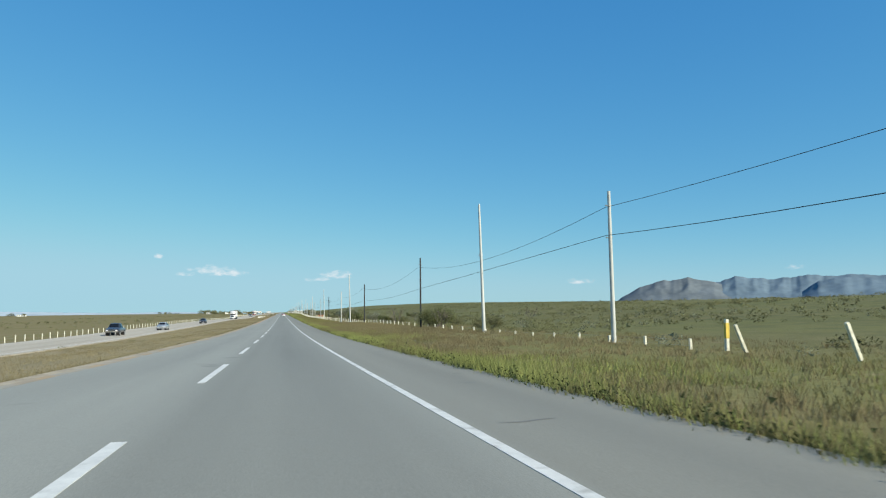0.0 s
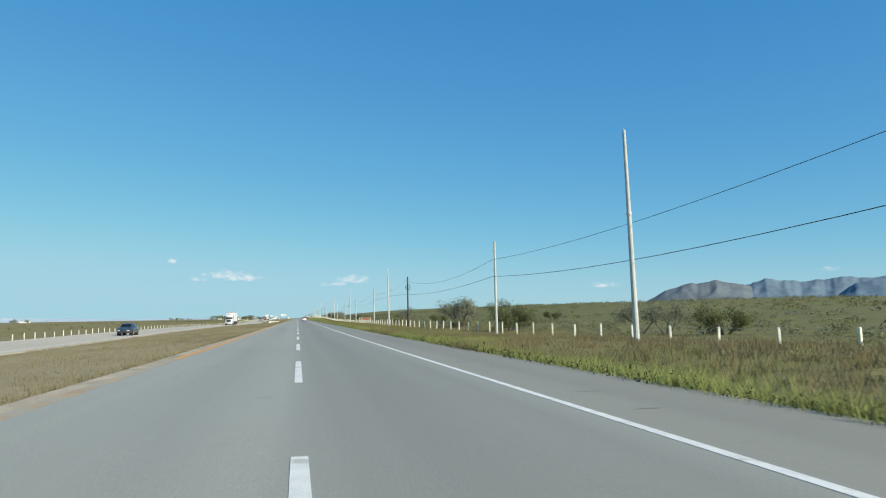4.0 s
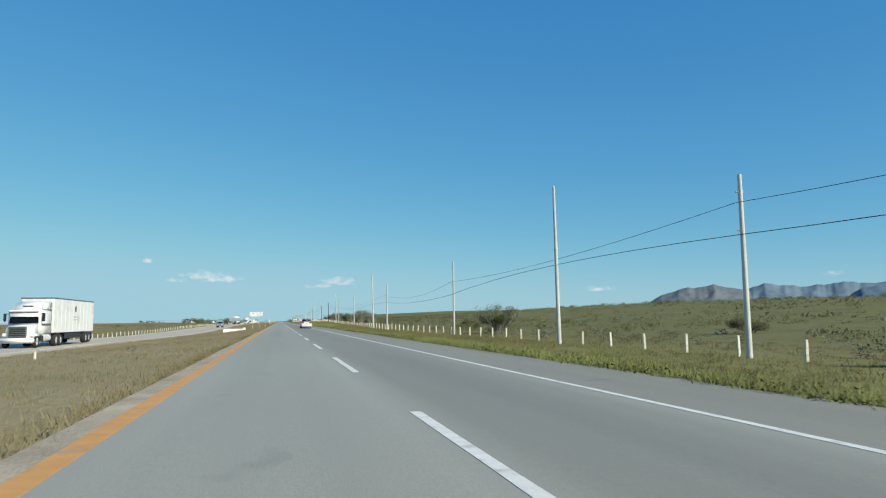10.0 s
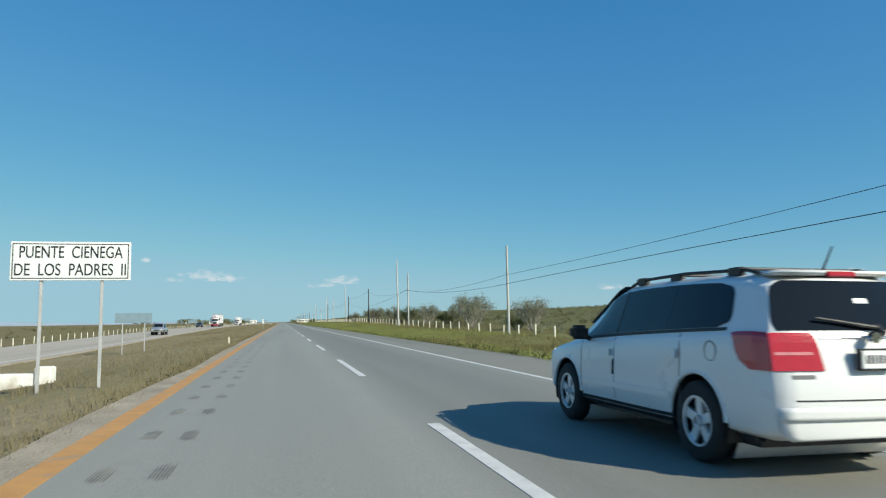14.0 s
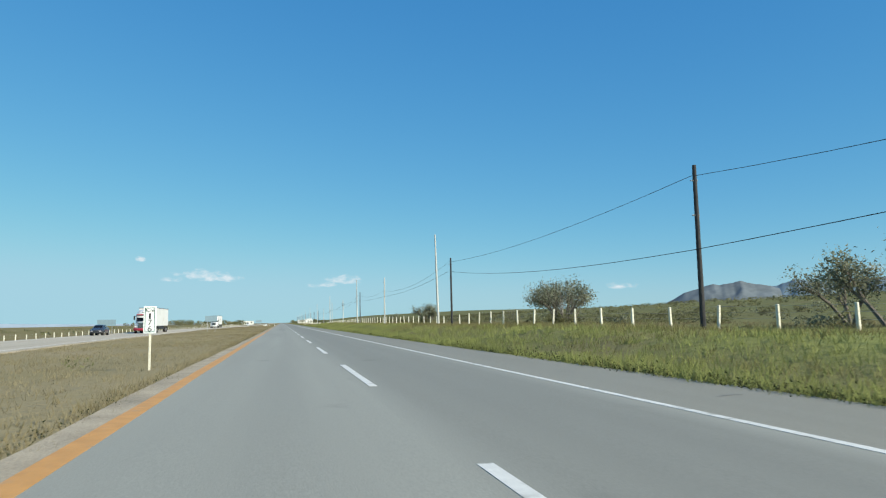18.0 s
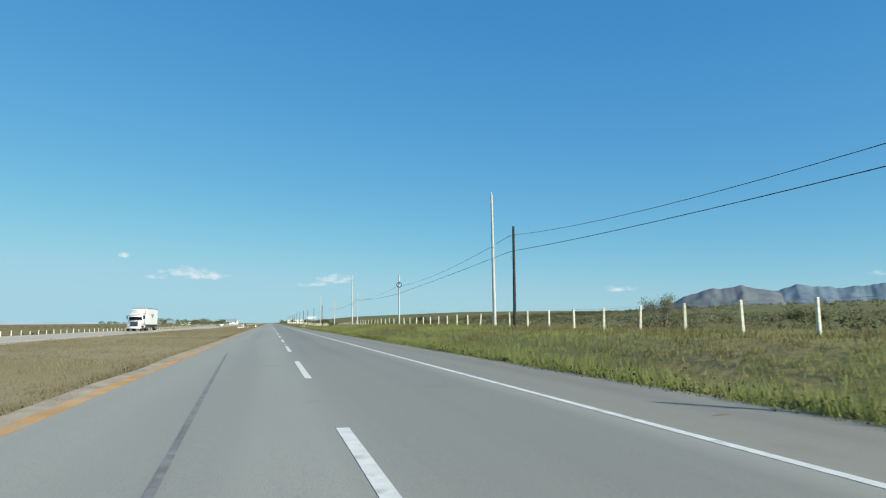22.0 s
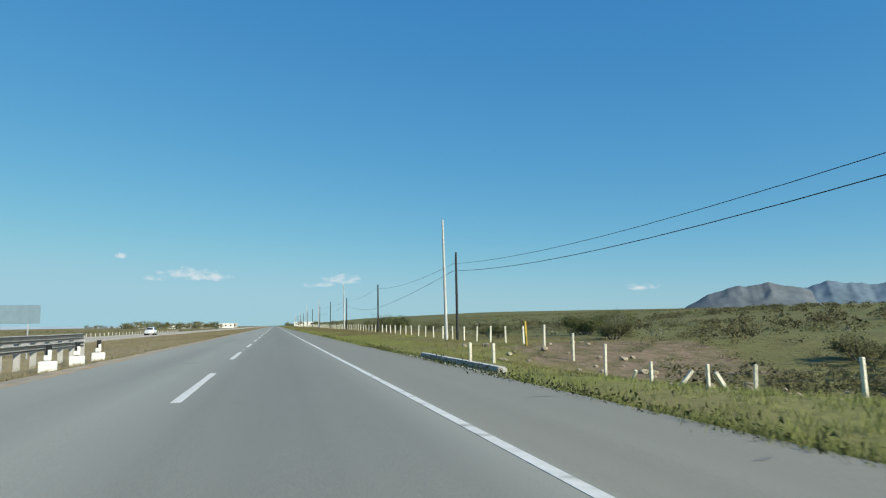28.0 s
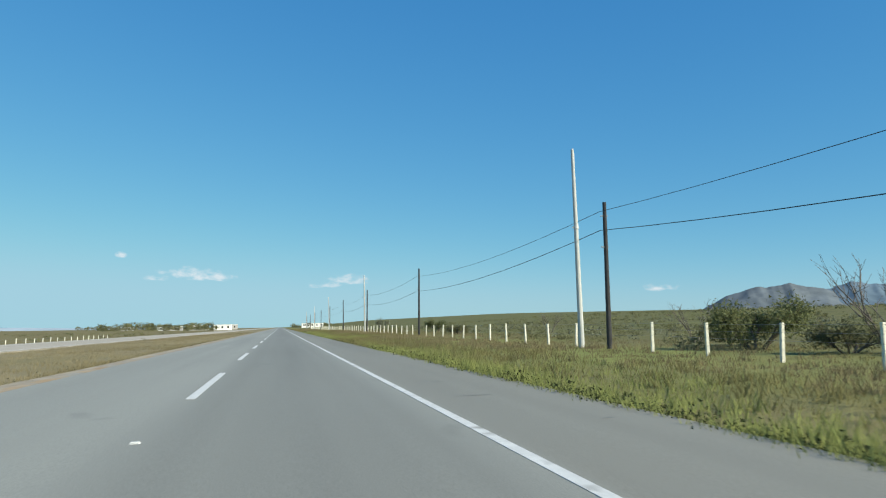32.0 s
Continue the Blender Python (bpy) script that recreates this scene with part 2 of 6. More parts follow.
def ground_material():
    """Dry grassland: tan and olive patches, green near the right verge, scrub spots on the rise."""
    mat = bpy.data.materials.new("grassland")
    mat.use_nodes = True
    nt = mat.node_tree
    b = nt.nodes["Principled BSDF"]
    b.inputs["Roughness"].default_value = 0.95
    b.inputs["Specular IOR Level"].default_value = 0.1
    co = nt.nodes.new("ShaderNodeTexCoord")

    def tex(s, detail=5, squash=1.0):
        n = nt.nodes.new("ShaderNodeTexNoise")
        n.inputs["Scale"].default_value, n.inputs["Detail"].default_value = s, detail
        mp = nt.nodes.new("ShaderNodeMapping")
        mp.inputs["Scale"].default_value = (squash, 1, 1)
        nt.links.new(co.outputs["Object"], mp.inputs["Vector"])
        nt.links.new(mp.outputs[0], n.inputs["Vector"])
        return n.outputs["Fac"]

    def ramp(src, lo, hi):
        m = nt.nodes.new("ShaderNodeMapRange")
        m.inputs["From Min"].default_value, m.inputs["From Max"].default_value = lo, hi
        nt.links.new(src, m.inputs["Value"])
        return m.outputs["Result"]

    def mix(fac, a, c):
        m = nt.nodes.new("ShaderNodeMix")
        m.data_type = "RGBA"
        nt.links.new(fac, m.inputs["Factor"])
        for sock, v in ((m.inputs["A"], a), (m.inputs["B"], c)):
            if hasattr(v, "is_linked"):
                nt.links.new(v, sock)
            else:
                sock.default_value = (*v, 1)
        return m.outputs["Result"]

    tan, olive, green, scrub, soil = (0.205, 0.165, 0.085), (0.17, 0.15, 0.062), (0.16, 0.163, 0.054), (0.105, 0.108, 0.048), (0.21, 0.165, 0.1)
    c = mix(ramp(tex(0.09), 0.4, 0.62), tan, olive)
    sep = nt.nodes.new("ShaderNodeSeparateXYZ")
    nt.links.new(co.outputs["Object"], sep.inputs[0])
    c = mix(ramp(sep.outputs["X"], -17.0, -18.0), mix(ramp(sep.outputs["X"], 5.0, -3.0), c, mix(ramp(tex(0.07, 7), 0.4, 0.66), (0.275, 0.225, 0.135), (0.225, 0.19, 0.098))), c)
    right = ramp(sep.outputs["X"], 5.0, 12.0)
    gmix = nt.nodes.new("ShaderNodeMath")
    gmix.operation = "MULTIPLY"
    nt.links.new(right, gmix.inputs[0])
    nt.links.new(ramp(tex(0.045), 0.33, 0.6), gmix.inputs[1])
    c = mix(gmix.outputs[0], c, mix(ramp(sep.outputs["Y"], 440.0, 520.0), green, (0.2, 0.212, 0.066)))
    rise = nt.nodes.new("ShaderNodeMath")
    rise.operation = "MULTIPLY"
    rise.inputs[1].default_value = 0.8
    nt.links.new(ramp(sep.outputs["X"], 16.5, 24.0), rise.inputs[0])
    c = mix(rise.outputs[0], c, mix(ramp(tex(0.025, 6), 0.36, 0.64), (0.128, 0.13, 0.053), (0.152, 0.137, 0.061)))
    far = nt.nodes.new("ShaderNodeMath")
    far.operation = "MULTIPLY"
    nt.links.new(ramp(sep.outputs["X"], 15.0, 42.0), far.inputs[0])
    nt.links.new(ramp(tex(0.3, 9), 0.45, 0.66), far.inputs[1])
    c = mix(far.outputs[0], c, scrub)
    c = mix(ramp(tex(0.35, 6), 0.66, 0.76), c, soil)

    def calc(op, a, d):
        m = nt.nodes.new("ShaderNodeMath")
        m.operation = op
        for sock, v in ((m.inputs[0], a), (m.inputs[1], d)):
            if hasattr(v, "is_linked"):
                nt.links.new(v, sock)
            else:
                sock.default_value = v
        return m.outputs[0]

    # the washed-out bank of the creek: bare reddish earth
    u, v = calc("DIVIDE", calc("SUBTRACT", sep.outputs["X"], 20.5), 6.5), calc("DIVIDE", calc("SUBTRACT", sep.outputs["Y"], 884.0), 9.0)
    bare = calc("ADD", calc("ADD", calc("MULTIPLY", u, u), calc("MULTIPLY", v, v)), calc("MULTIPLY", tex(0.3, 6), 1.6))
    c = mix(ramp(bare, 1.75, 1.35), c, mix(ramp(tex(1.1, 6), 0.4, 0.62), (0.225, 0.165, 0.115), (0.14, 0.12, 0.065)))
    nt.links.new(c, b.inputs["Base Color"])
    bp = nt.nodes.new("ShaderNodeBump")
    bp.inputs["Strength"].default_value, bp.inputs["Distance"].default_value = 0.9, 0.12
    nt.links.new(tex(2.5, 8), bp.inputs["Height"])
    nt.links.new(bp.outputs[0], b.inputs["Normal"])
    return mat


def asphalt_material(name, base, seal):
    """Worn grey asphalt: lanes lengthwise streaked, fine stones, a few stains."""
    mat = bpy.data.materials.new(name)
    mat.use_nodes = True
    nt = mat.node_tree
    b = nt.nodes["Principled BSDF"]
    b.inputs["Roughness"].default_value = 0.72
    b.inputs["Specular IOR Level"].default_value = 0.35
    co = nt.nodes.new("ShaderNodeTexCoord")

    def tex(s, sc, detail=5):
        n = nt.nodes.new("ShaderNodeTexNoise")
        n.inputs["Scale"].default_value, n.inputs["Detail"].default_value = s, detail
        mp = nt.nodes.new("ShaderNodeMapping")
        mp.inputs["Scale"].default_value = sc
        nt.links.new(co.outputs["Object"], mp.inputs["Vector"])
        nt.links.new(mp.outputs[0], n.inputs["Vector"])
        return n.outputs["Fac"]

    def ramp(src, lo, hi, a=0.0, c=1.0):
        m = nt.nodes.new("ShaderNodeMapRange")
        m.inputs["From Min"].default_value, m.inputs["From Max"].default_value = lo, hi
        m.inputs["To Min"].default_value, m.inputs["To Max"].default_value = a, c
        nt.links.new(src, m.inputs["Value"])
        return m.outputs["Result"]

    def mix(kind, fac, a, c):
        m = nt.nodes.new("ShaderNodeMix")
        m.data_type, m.blend_type = "RGBA", kind
        for sock, v in ((m.inputs["Factor"], fac), (m.inputs["A"], a), (m.inputs["B"], c)):
            if hasattr(v, "is_linked"):
                nt.links.new(v, sock)
            else:
                sock.default_value = v if isinstance(v, float) else (*v, 1)
        return m.outputs["Result"]

    streak = tex(0.9, (1, 0.02, 1), 4)
    c = mix("MIX", ramp(streak, 0.35, 0.65), base, seal)
    sep = nt.nodes.new("ShaderNodeSeparateXYZ")
    nt.links.new(co.outputs["Object"], sep.inputs[0])
    worn = nt.nodes.new("ShaderNodeMath")
    worn.operation = "MULTIPLY"
    nt.links.new(ramp(sep.outputs["X"], -0.3, 0.5), worn.inputs[0])
    nt.links.new(ramp(sep.outputs["X"], 3.9, 3.2), worn.inputs[1])
    c = mix("MIX", worn.outputs[0], c, mix("MULTIPLY", 1.0, c, (0.77, 0.765, 0.76)))
    c = mix("MIX", ramp(sep.outputs["X"], 3.75, 4.1), c, mix("MULTIPLY", 1.0, c, (0.83, 0.8, 0.76)))
    oil = nt.nodes.new("ShaderNodeMath")
    oil.operation = "MULTIPLY"
    mid = nt.nodes.new("ShaderNodeMath")
    mid.operation = "PINGPONG"
    mid.inputs[1].default_value = 1.9
    nt.links.new(sep.outputs["X"], mid.inputs[0])
    nt.links.new(ramp(mid.outputs[0], 0.9, 1.75), oil.inputs[0])
    nt.links.new(ramp(tex(0.3, (1, 0.06, 1), 6), 0.4, 0.62, 0.0, 0.55), oil.inputs[1])
    c = mix("MIX", oil.outputs[0], c, mix("MULTIPLY", 1.0, c, (0.74, 0.74, 0.75)))
    c = mix("MIX", ramp(tex(0.12, (1, 0.5, 1), 6), 0.35, 0.7, 0.0, 0.35), c, tuple(v * 0.8 for v in base))
    c = mix("MIX", ramp(tex(0.6, (1, 0.6, 1), 8), 0.66, 0.74, 0.0, 0.5), c, tuple(v * 0.55 for v in base))
    grain = tex(55, (1, 1, 1), 3)
    hs = nt.nodes.new("ShaderNodeHueSaturation")
    nt.links.new(c, hs.inputs["Color"])
    nt.links.new(ramp(grain, 0.3, 0.7, 0.86, 1.14), hs.inputs["Value"])
    nt.links.new(hs.outputs[0], b.inputs["Base Color"])
    bp = nt.nodes.new("ShaderNodeBump")
    bp.inputs["Strength"].default_value, bp.inputs["Distance"].default_value = 0.35, 0.01
    nt.links.new(grain, bp.inputs["Height"])
    nt.links.new(bp.outputs[0], b.inputs["Normal"])
    return mat


def paint_material(name, color, wear):
    """Road paint, worn through in spots."""
    return material(name, color, 0.6, vary=0.1, scale=4.0, fine=30, bump=0.2, dirt=(0.26, 0.24, 0.2), dirt_amount=wear)


M_GROUND = ground_material()
M_ROAD = asphalt_material("asphalt", (0.295, 0.29, 0.25), (0.265, 0.26, 0.225))
M_ROAD_FAR = asphalt_material("far_asphalt", (0.46, 0.405, 0.325), (0.42, 0.365, 0.29))
M_ROAD_FAR.node_tree.nodes["Principled BSDF"].inputs["Specular IOR Level"].default_value = 0.12
M_WHITE_LINE = paint_material("white_paint", (0.62, 0.605, 0.565), 0.12)
M_YELLOW_LINE = paint_material("amber_paint", (0.52, 0.255, 0.066), 0.08)
M_YELLOW_FADED = material("faded_amber_paint", (0.45, 0.255, 0.095), 0.8, vary=0.2, scale=1.2, fine=30, bump=0.2, dirt=(0.31, 0.265, 0.2), dirt_amount=0.35)
M_YELLOW_WORN = material("worn_amber_paint", (0.36, 0.24, 0.125), 0.8, vary=0.2, scale=1.2, fine=30, bump=0.2, dirt=(0.29, 0.265, 0.215), dirt_amount=0.6)
M_SAND = material("gravel", (0.33, 0.275, 0.2), 0.95, vary=0.25, scale=0.8, fine=25, bump=0.8)
M_CONCRETE_POLE = material("pole_concrete", (0.46, 0.46, 0.43), 0.7, vary=0.12, scale=1.5, fine=30, bump=0.15, random_=0.08)
M_WOOD_POLE = material("pole_wood", (0.032, 0.031, 0.032), 0.85, vary=0.3, scale=3, fine=40, bump=0.6, random_=0.01)
M_POST = material("post_paint", (0.66, 0.62, 0.5), 0.8, vary=0.14, scale=4, fine=30, bump=0.3, dirt=(0.3, 0.26, 0.2), dirt_amount=0.22, random_=0.08)
M_CABLE = material("cable", (0.02, 0.02, 0.022), 0.6, vary=0.05)
M_WIRE = material("galvanised_wire", (0.3, 0.29, 0.28), 0.5, 0.6, vary=0.1)
M_CLAMP = material("dull_zinc", (0.22, 0.22, 0.215), 0.6, 0.2, vary=0.12, scale=3, fine=30)
M_STEEL = material("galvanised_steel", (0.5, 0.5, 0.49), 0.5, 0.25, vary=0.12, scale=3, fine=30, bump=0.1)
# the bluish, paler tone of distance haze is painted into these three colours
M_MOUNTAIN = material("haze_toned_rock", (0.142, 0.162, 0.175), 0.95, vary=0.14, scale=0.008, fine=0.04, bump=0.0, spec=0.05, dirt=(0.19, 0.19, 0.185), dirt_amount=0.08)
M_FAR_MOUNTAIN = material("haze_blue_rock", (0.145, 0.195, 0.235), 0.95, vary=0.12, scale=0.006, fine=0.03, bump=0.0, spec=0.05)
M_HAZY_HILL = material("haze_pale_hills", (0.36, 0.42, 0.47), 1.0, vary=0.1, scale=0.004, fine=0.02, spec=0.0)
M_BLADE = material("grass_blade", (0.222, 0.2, 0.08), 0.8, vary=0.16, scale=0.12, fine=3, island=0.13, spec=0.15)
M_BLADE_DRY = material("dry_grass_blade", (0.24, 0.195, 0.1), 0.85, vary=0.18, scale=0.1, fine=3, island=0.13, spec=0.15)
M_BLADE_MEDIAN = material("straw_grass_blade", (0.3, 0.252, 0.148), 0.85, vary=0.16, scale=0.1, fine=3, island=0.1, spec=0.15)
M_BLADE_GREEN = material("green_grass_blade", (0.278, 0.298, 0.092), 0.75, vary=0.2, scale=0.1, fine=3, island=0.13, spec=0.2)
M_LEAF = material("mesquite_leaf", (0.165, 0.175, 0.075), 0.7, vary=0.2, scale=0.7, fine=6, island=0.35, spec=0.25)
M_LEAF_GREY = material("grey_green_leaf", (0.245, 0.245, 0.16), 0.75, vary=0.2, scale=0.7, fine=6, island=0.35, spec=0.2)
M_SCRUB = material("scrub_leaf", (0.175, 0.172, 0.078), 0.8, vary=0.25, scale=0.05, fine=2, island=0.4, spec=0.15)
M_TWIG = material("pale_twig_bark", (0.3, 0.265, 0.225), 0.9, vary=0.2, scale=5, fine=40, bump=0.4)
# edge weeds: shade at the foot of the grass is put into this dark colour
M_WEED = material("shade_dark_weed_leaf", (0.055, 0.064, 0.028), 0.8, vary=0.25, scale=0.5, fine=4, island=0.35, spec=0.15)
M_BRUSH = material("dark_brush_leaf", (0.125, 0.115, 0.058), 0.85, vary=0.3, scale=0.3, fine=3, island=0.4, spec=0.1)
M_BARK = material("bark", (0.15, 0.125, 0.1), 0.9, vary=0.25, scale=5, fine=40, bump=0.6)


def let_light_through(mat, share):
    """Thin leaves and blades: part of the light passes through them."""
    nt = mat.node_tree
    b, out = nt.nodes["Principled BSDF"], nt.nodes["Material Output"]
    tr, mx = nt.nodes.new("ShaderNodeBsdfTranslucent"), nt.nodes.new("ShaderNodeMixShader")
    nt.links.new(b.inputs["Base Color"].links[0].from_socket, tr.inputs["Color"])
    mx.inputs[0].default_value = share
    nt.links.new(b.outputs[0], mx.inputs[1])
    nt.links.new(tr.outputs[0], mx.inputs[2])
    nt.links.new(mx.outputs[0], out.inputs["Surface"])


def upright(mat):
    """Blades too thin to shade one by one: lit mostly as the sward that they form."""
    nt = mat.node_tree
    geo, lift = nt.nodes.new("ShaderNodeNewGeometry"), nt.nodes.new("ShaderNodeVectorMath")
    lift.operation = "MULTIPLY_ADD"
    lift.inputs[1].default_value, lift.inputs[2].default_value = (0.4, 0.4, 0.4), (0.0, 0.0, 0.75)
    unit = nt.nodes.new("ShaderNodeVectorMath")
    unit.operation = "NORMALIZE"
    nt.links.new(geo.outputs["Normal"], lift.inputs[0])
    nt.links.new(lift.outputs[0], unit.inputs[0])
    nt.links.new(unit.outputs[0], nt.nodes["Principled BSDF"].inputs["Normal"])


for m in (M_LEAF, M_LEAF_GREY, M_WEED):
    let_light_through(m, 0.5)
for m in (M_BLADE, M_BLADE_DRY, M_BLADE_MEDIAN, M_BLADE_GREEN, M_SCRUB, M_BRUSH):
    upright(m)
    let_light_through(m, 0.3)


# ---------------------------------------------------------------- ground, roads, lines
def strip_values(pairs):
    out = []
    for a, b, n in pairs:
        out += list(np.linspace(a, b, n, endpoint=False))
    return out


def build_ground():
    xs = strip_values([(-4900, -400, 12), (-400, -60, 14), (-60, -30, 8), (-30, -17.6, 4), (-17.6, -4.3, 16), (-4.3, 7.0, 4), (7.0, 18, 15), (18, 70, 14), (70, 700, 26), (700, 4900, 12)]) + [4900.0]
    ys = strip_values([(-260, -20, 12), (-20, 1160, 290), (1160, 1700, 30), (1700, 5900, 18)]) + [5900.0]
    verts = [(x, y, ground_z(x, y)) for y in ys for x in xs]
    n = len(xs)
    faces = [(j * n + i, j * n + i + 1, (j + 1) * n + i + 1, (j + 1) * n + i) for j in range(len(ys) - 1) for i in range(n - 1)]
    ob = new("ground", mesh_of("ground", verts, faces, M_GROUND, True))
    tagged(ob, "dry tan and olive grassland plain rising to scrub", "ground", kind="structure")


def ribbon(name, x0, x1, y0, y1, zoff, mat, thick=0.12, step=5.0, cross=-0.016, drop=0.0, wob=0.0, seed=1.0, nx=1):
    """A slab that follows the road's rise and fall."""
    ys = list(np.arange(y0, y1, step)) + [y1]
    verts, faces = [], []
    for y in ys:
        p = prof(y) + (far_drop(y) if drop else 0.0) + zoff
        a = x0 + wob * rough(0, y, 2.3, seed) + wob * rough(0, y, 0.7, seed)
        b = x1 + wob * rough(0, y, 2.9, seed + 5) + wob * rough(0, y, 0.8, seed + 5)
        top = [(a + (b - a) * i / nx, y, p + cross * (a + (b - a) * i / nx)) for i in range(nx + 1)]
        verts += top + [(b, y, top[-1][2] - thick), (a, y, top[0][2] - thick)]
    m = nx + 3
    for j in range(len(ys) - 1):
        for i in range(m):
            k = (i + 1) % m
            faces.append((j * m + i, j * m + k, (j + 1) * m + k, (j + 1) * m + i))
    faces += [tuple(range(m))[::-1], tuple((len(ys) - 1) * m + i for i in range(m))]
    return new(name, mesh_of(name, verts, faces, mat))


build_ground()
road = ribbon("road", -3.85, 6.95, -200, 4600, 0.0, M_ROAD, wob=0.03, nx=4)
tagged(road, "grey worn asphalt carriageway with two lanes", "road", kind="structure")
shoulder = ribbon("trim_gravel", -4.28, -3.75, -200, 2400, -0.012, M_SAND, wob=0.16, seed=7.0)
tagged(shoulder, "strip of pale sandy gravel beside the asphalt", "gravel strip", kind="structure")
far_road = ribbon("road_opposite", -28.7, -17.8, -200, 4600, 0.0, M_ROAD_FAR, cross=0.0, drop=-1.0, wob=0.06, nx=2)
tagged(far_road, "pale grey asphalt carriageway for oncoming traffic", "road", kind="structure")
edge_line = ribbon("edge_line", 3.81, 3.96, -200, 2600, 0.005, M_WHITE_LINE, thick=0.004)
edge_line.parent = road
edge_line["label"] = "solid white painted edge line"
for y0, y1, mat, label in ((-200, 150, M_YELLOW_WORN, "amber edge line worn almost away"), (150, 636, M_YELLOW_LINE, "worn amber painted edge line"), (636, 712, M_YELLOW_FADED, "faded dusty amber edge line"), (712, 1400, M_YELLOW_WORN, "amber edge line worn almost away")):
    l = ribbon("yellow_line", -3.88, -3.62, y0, y1, 0.005, mat, thick=0.004, wob=0.03)
    l.parent = road
    l["label"] = label
for x in (-19.0, -27.7):
    l = ribbon("edge_line", x, x + 0.14, -200, 2000, 0.005, M_WHITE_LINE, thick=0.004, cross=0.0, drop=-1.0)
    l.parent = far_road

DASH_PHASE, DASH_LENGTH = -9.22, 7.2
for k in range(-4, 110):
    y = DASH_PHASE + 15 * k
    d = ribbon("lane_dash", -0.08, 0.08, y, y + DASH_LENGTH, 0.005, M_WHITE_LINE, thick=0.004, step=1.8, wob=0.008, seed=k)
    d.parent = road


# ---------------------------------------------------------------- distance: mountains and clouds
def ridge(name, points, depth, label, seed, color_mat, lift=45.0):
    """A mountain range: the crest by bearing and height, with spurs in front."""
    verts, faces = [], []
    rows, sub = 22, 8
    crest = []
    for i in range(len(points) - 1):
        for k in range(sub):
            f = k / sub
            crest.append(tuple(points[i][c] * (1 - f) + points[i + 1][c] * f for c in range(3)))
    crest.append(points[-1])
    along = [0.0]
    for p, q in zip(crest, crest[1:]):
        along.append(along[-1] + math.hypot(q[0] - p[0], q[1] - p[1]))
    for j in range(rows):
        t = j / (rows - 1)
        for (x, y, h), u in zip(crest, along):
            v = Vector((x, y, 0)).normalized()
            p = Vector((x, y, 0)) - v * depth * t
            w = depth * t
            tooth = 0.055 * noise.noise(Vector((u / 70, seed, 0))) + 0.03 * noise.noise(Vector((u / 28, seed, 3)))
            spur = 0.35 - abs(noise.noise(Vector((u / 150 + 0.4 * w / 150, w / 260, seed + 9)))) * 1.2
            lump = noise.noise(Vector((u / 75, w / 75, seed))) + 0.5 * noise.noise(Vector((u / 35, w / 35, seed + 2)))
            z = h * (1 - t) ** 1.15 * (1 + tooth * (1 - t) + (0.22 * spur + 0.1 * lump) * min(1, 3.0 * t))
            verts.append((p.x, p.y, max(z, 0) - 3 + lift * (1 - t)))
    n = len(crest)
    faces = [(j * n + i, j * n + i + 1, (j + 1) * n + i + 1, (j + 1) * n + i) for j in range(rows - 1) for i in range(n - 1)]
    ob = new(name, mesh_of(name, verts, faces, color_mat, True))
    tagged(ob, label, "mountains", kind="structure")


def at_bearing(deg, dist):
    """A place by its bearing to the right of the road, seen from the middle of the way."""
    a = radians(deg)
    return math.sin(a) * dist, 480 + math.cos(a) * dist


def build_mountains():
    near = [(29.2, 0.5), (29.8, 1.0), (31.2, 1.84), (32.3, 2.2), (33.1, 2.5), (33.8, 2.43), (34.6, 2.55), (35.16, 2.7), (36.15, 2.42), (36.9, 2.3), (37.7, 2.05), (38.6, 1.7), (40, 1.3), (41.5, 0.6)]
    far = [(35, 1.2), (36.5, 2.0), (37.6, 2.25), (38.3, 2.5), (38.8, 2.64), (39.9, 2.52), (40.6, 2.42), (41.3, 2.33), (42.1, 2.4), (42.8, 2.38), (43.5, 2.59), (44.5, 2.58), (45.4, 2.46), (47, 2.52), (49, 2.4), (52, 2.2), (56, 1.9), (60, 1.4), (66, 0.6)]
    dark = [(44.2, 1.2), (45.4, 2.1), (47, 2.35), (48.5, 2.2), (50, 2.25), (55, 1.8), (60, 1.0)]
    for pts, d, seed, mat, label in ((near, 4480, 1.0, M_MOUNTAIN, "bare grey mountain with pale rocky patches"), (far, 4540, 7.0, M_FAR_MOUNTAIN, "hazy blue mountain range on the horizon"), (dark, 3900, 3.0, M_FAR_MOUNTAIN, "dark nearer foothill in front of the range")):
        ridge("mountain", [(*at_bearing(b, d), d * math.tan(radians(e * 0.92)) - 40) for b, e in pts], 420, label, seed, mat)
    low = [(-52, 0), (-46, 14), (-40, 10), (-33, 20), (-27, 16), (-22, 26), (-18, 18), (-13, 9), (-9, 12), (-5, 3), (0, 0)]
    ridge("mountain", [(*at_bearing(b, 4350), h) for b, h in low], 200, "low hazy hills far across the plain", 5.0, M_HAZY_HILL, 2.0)


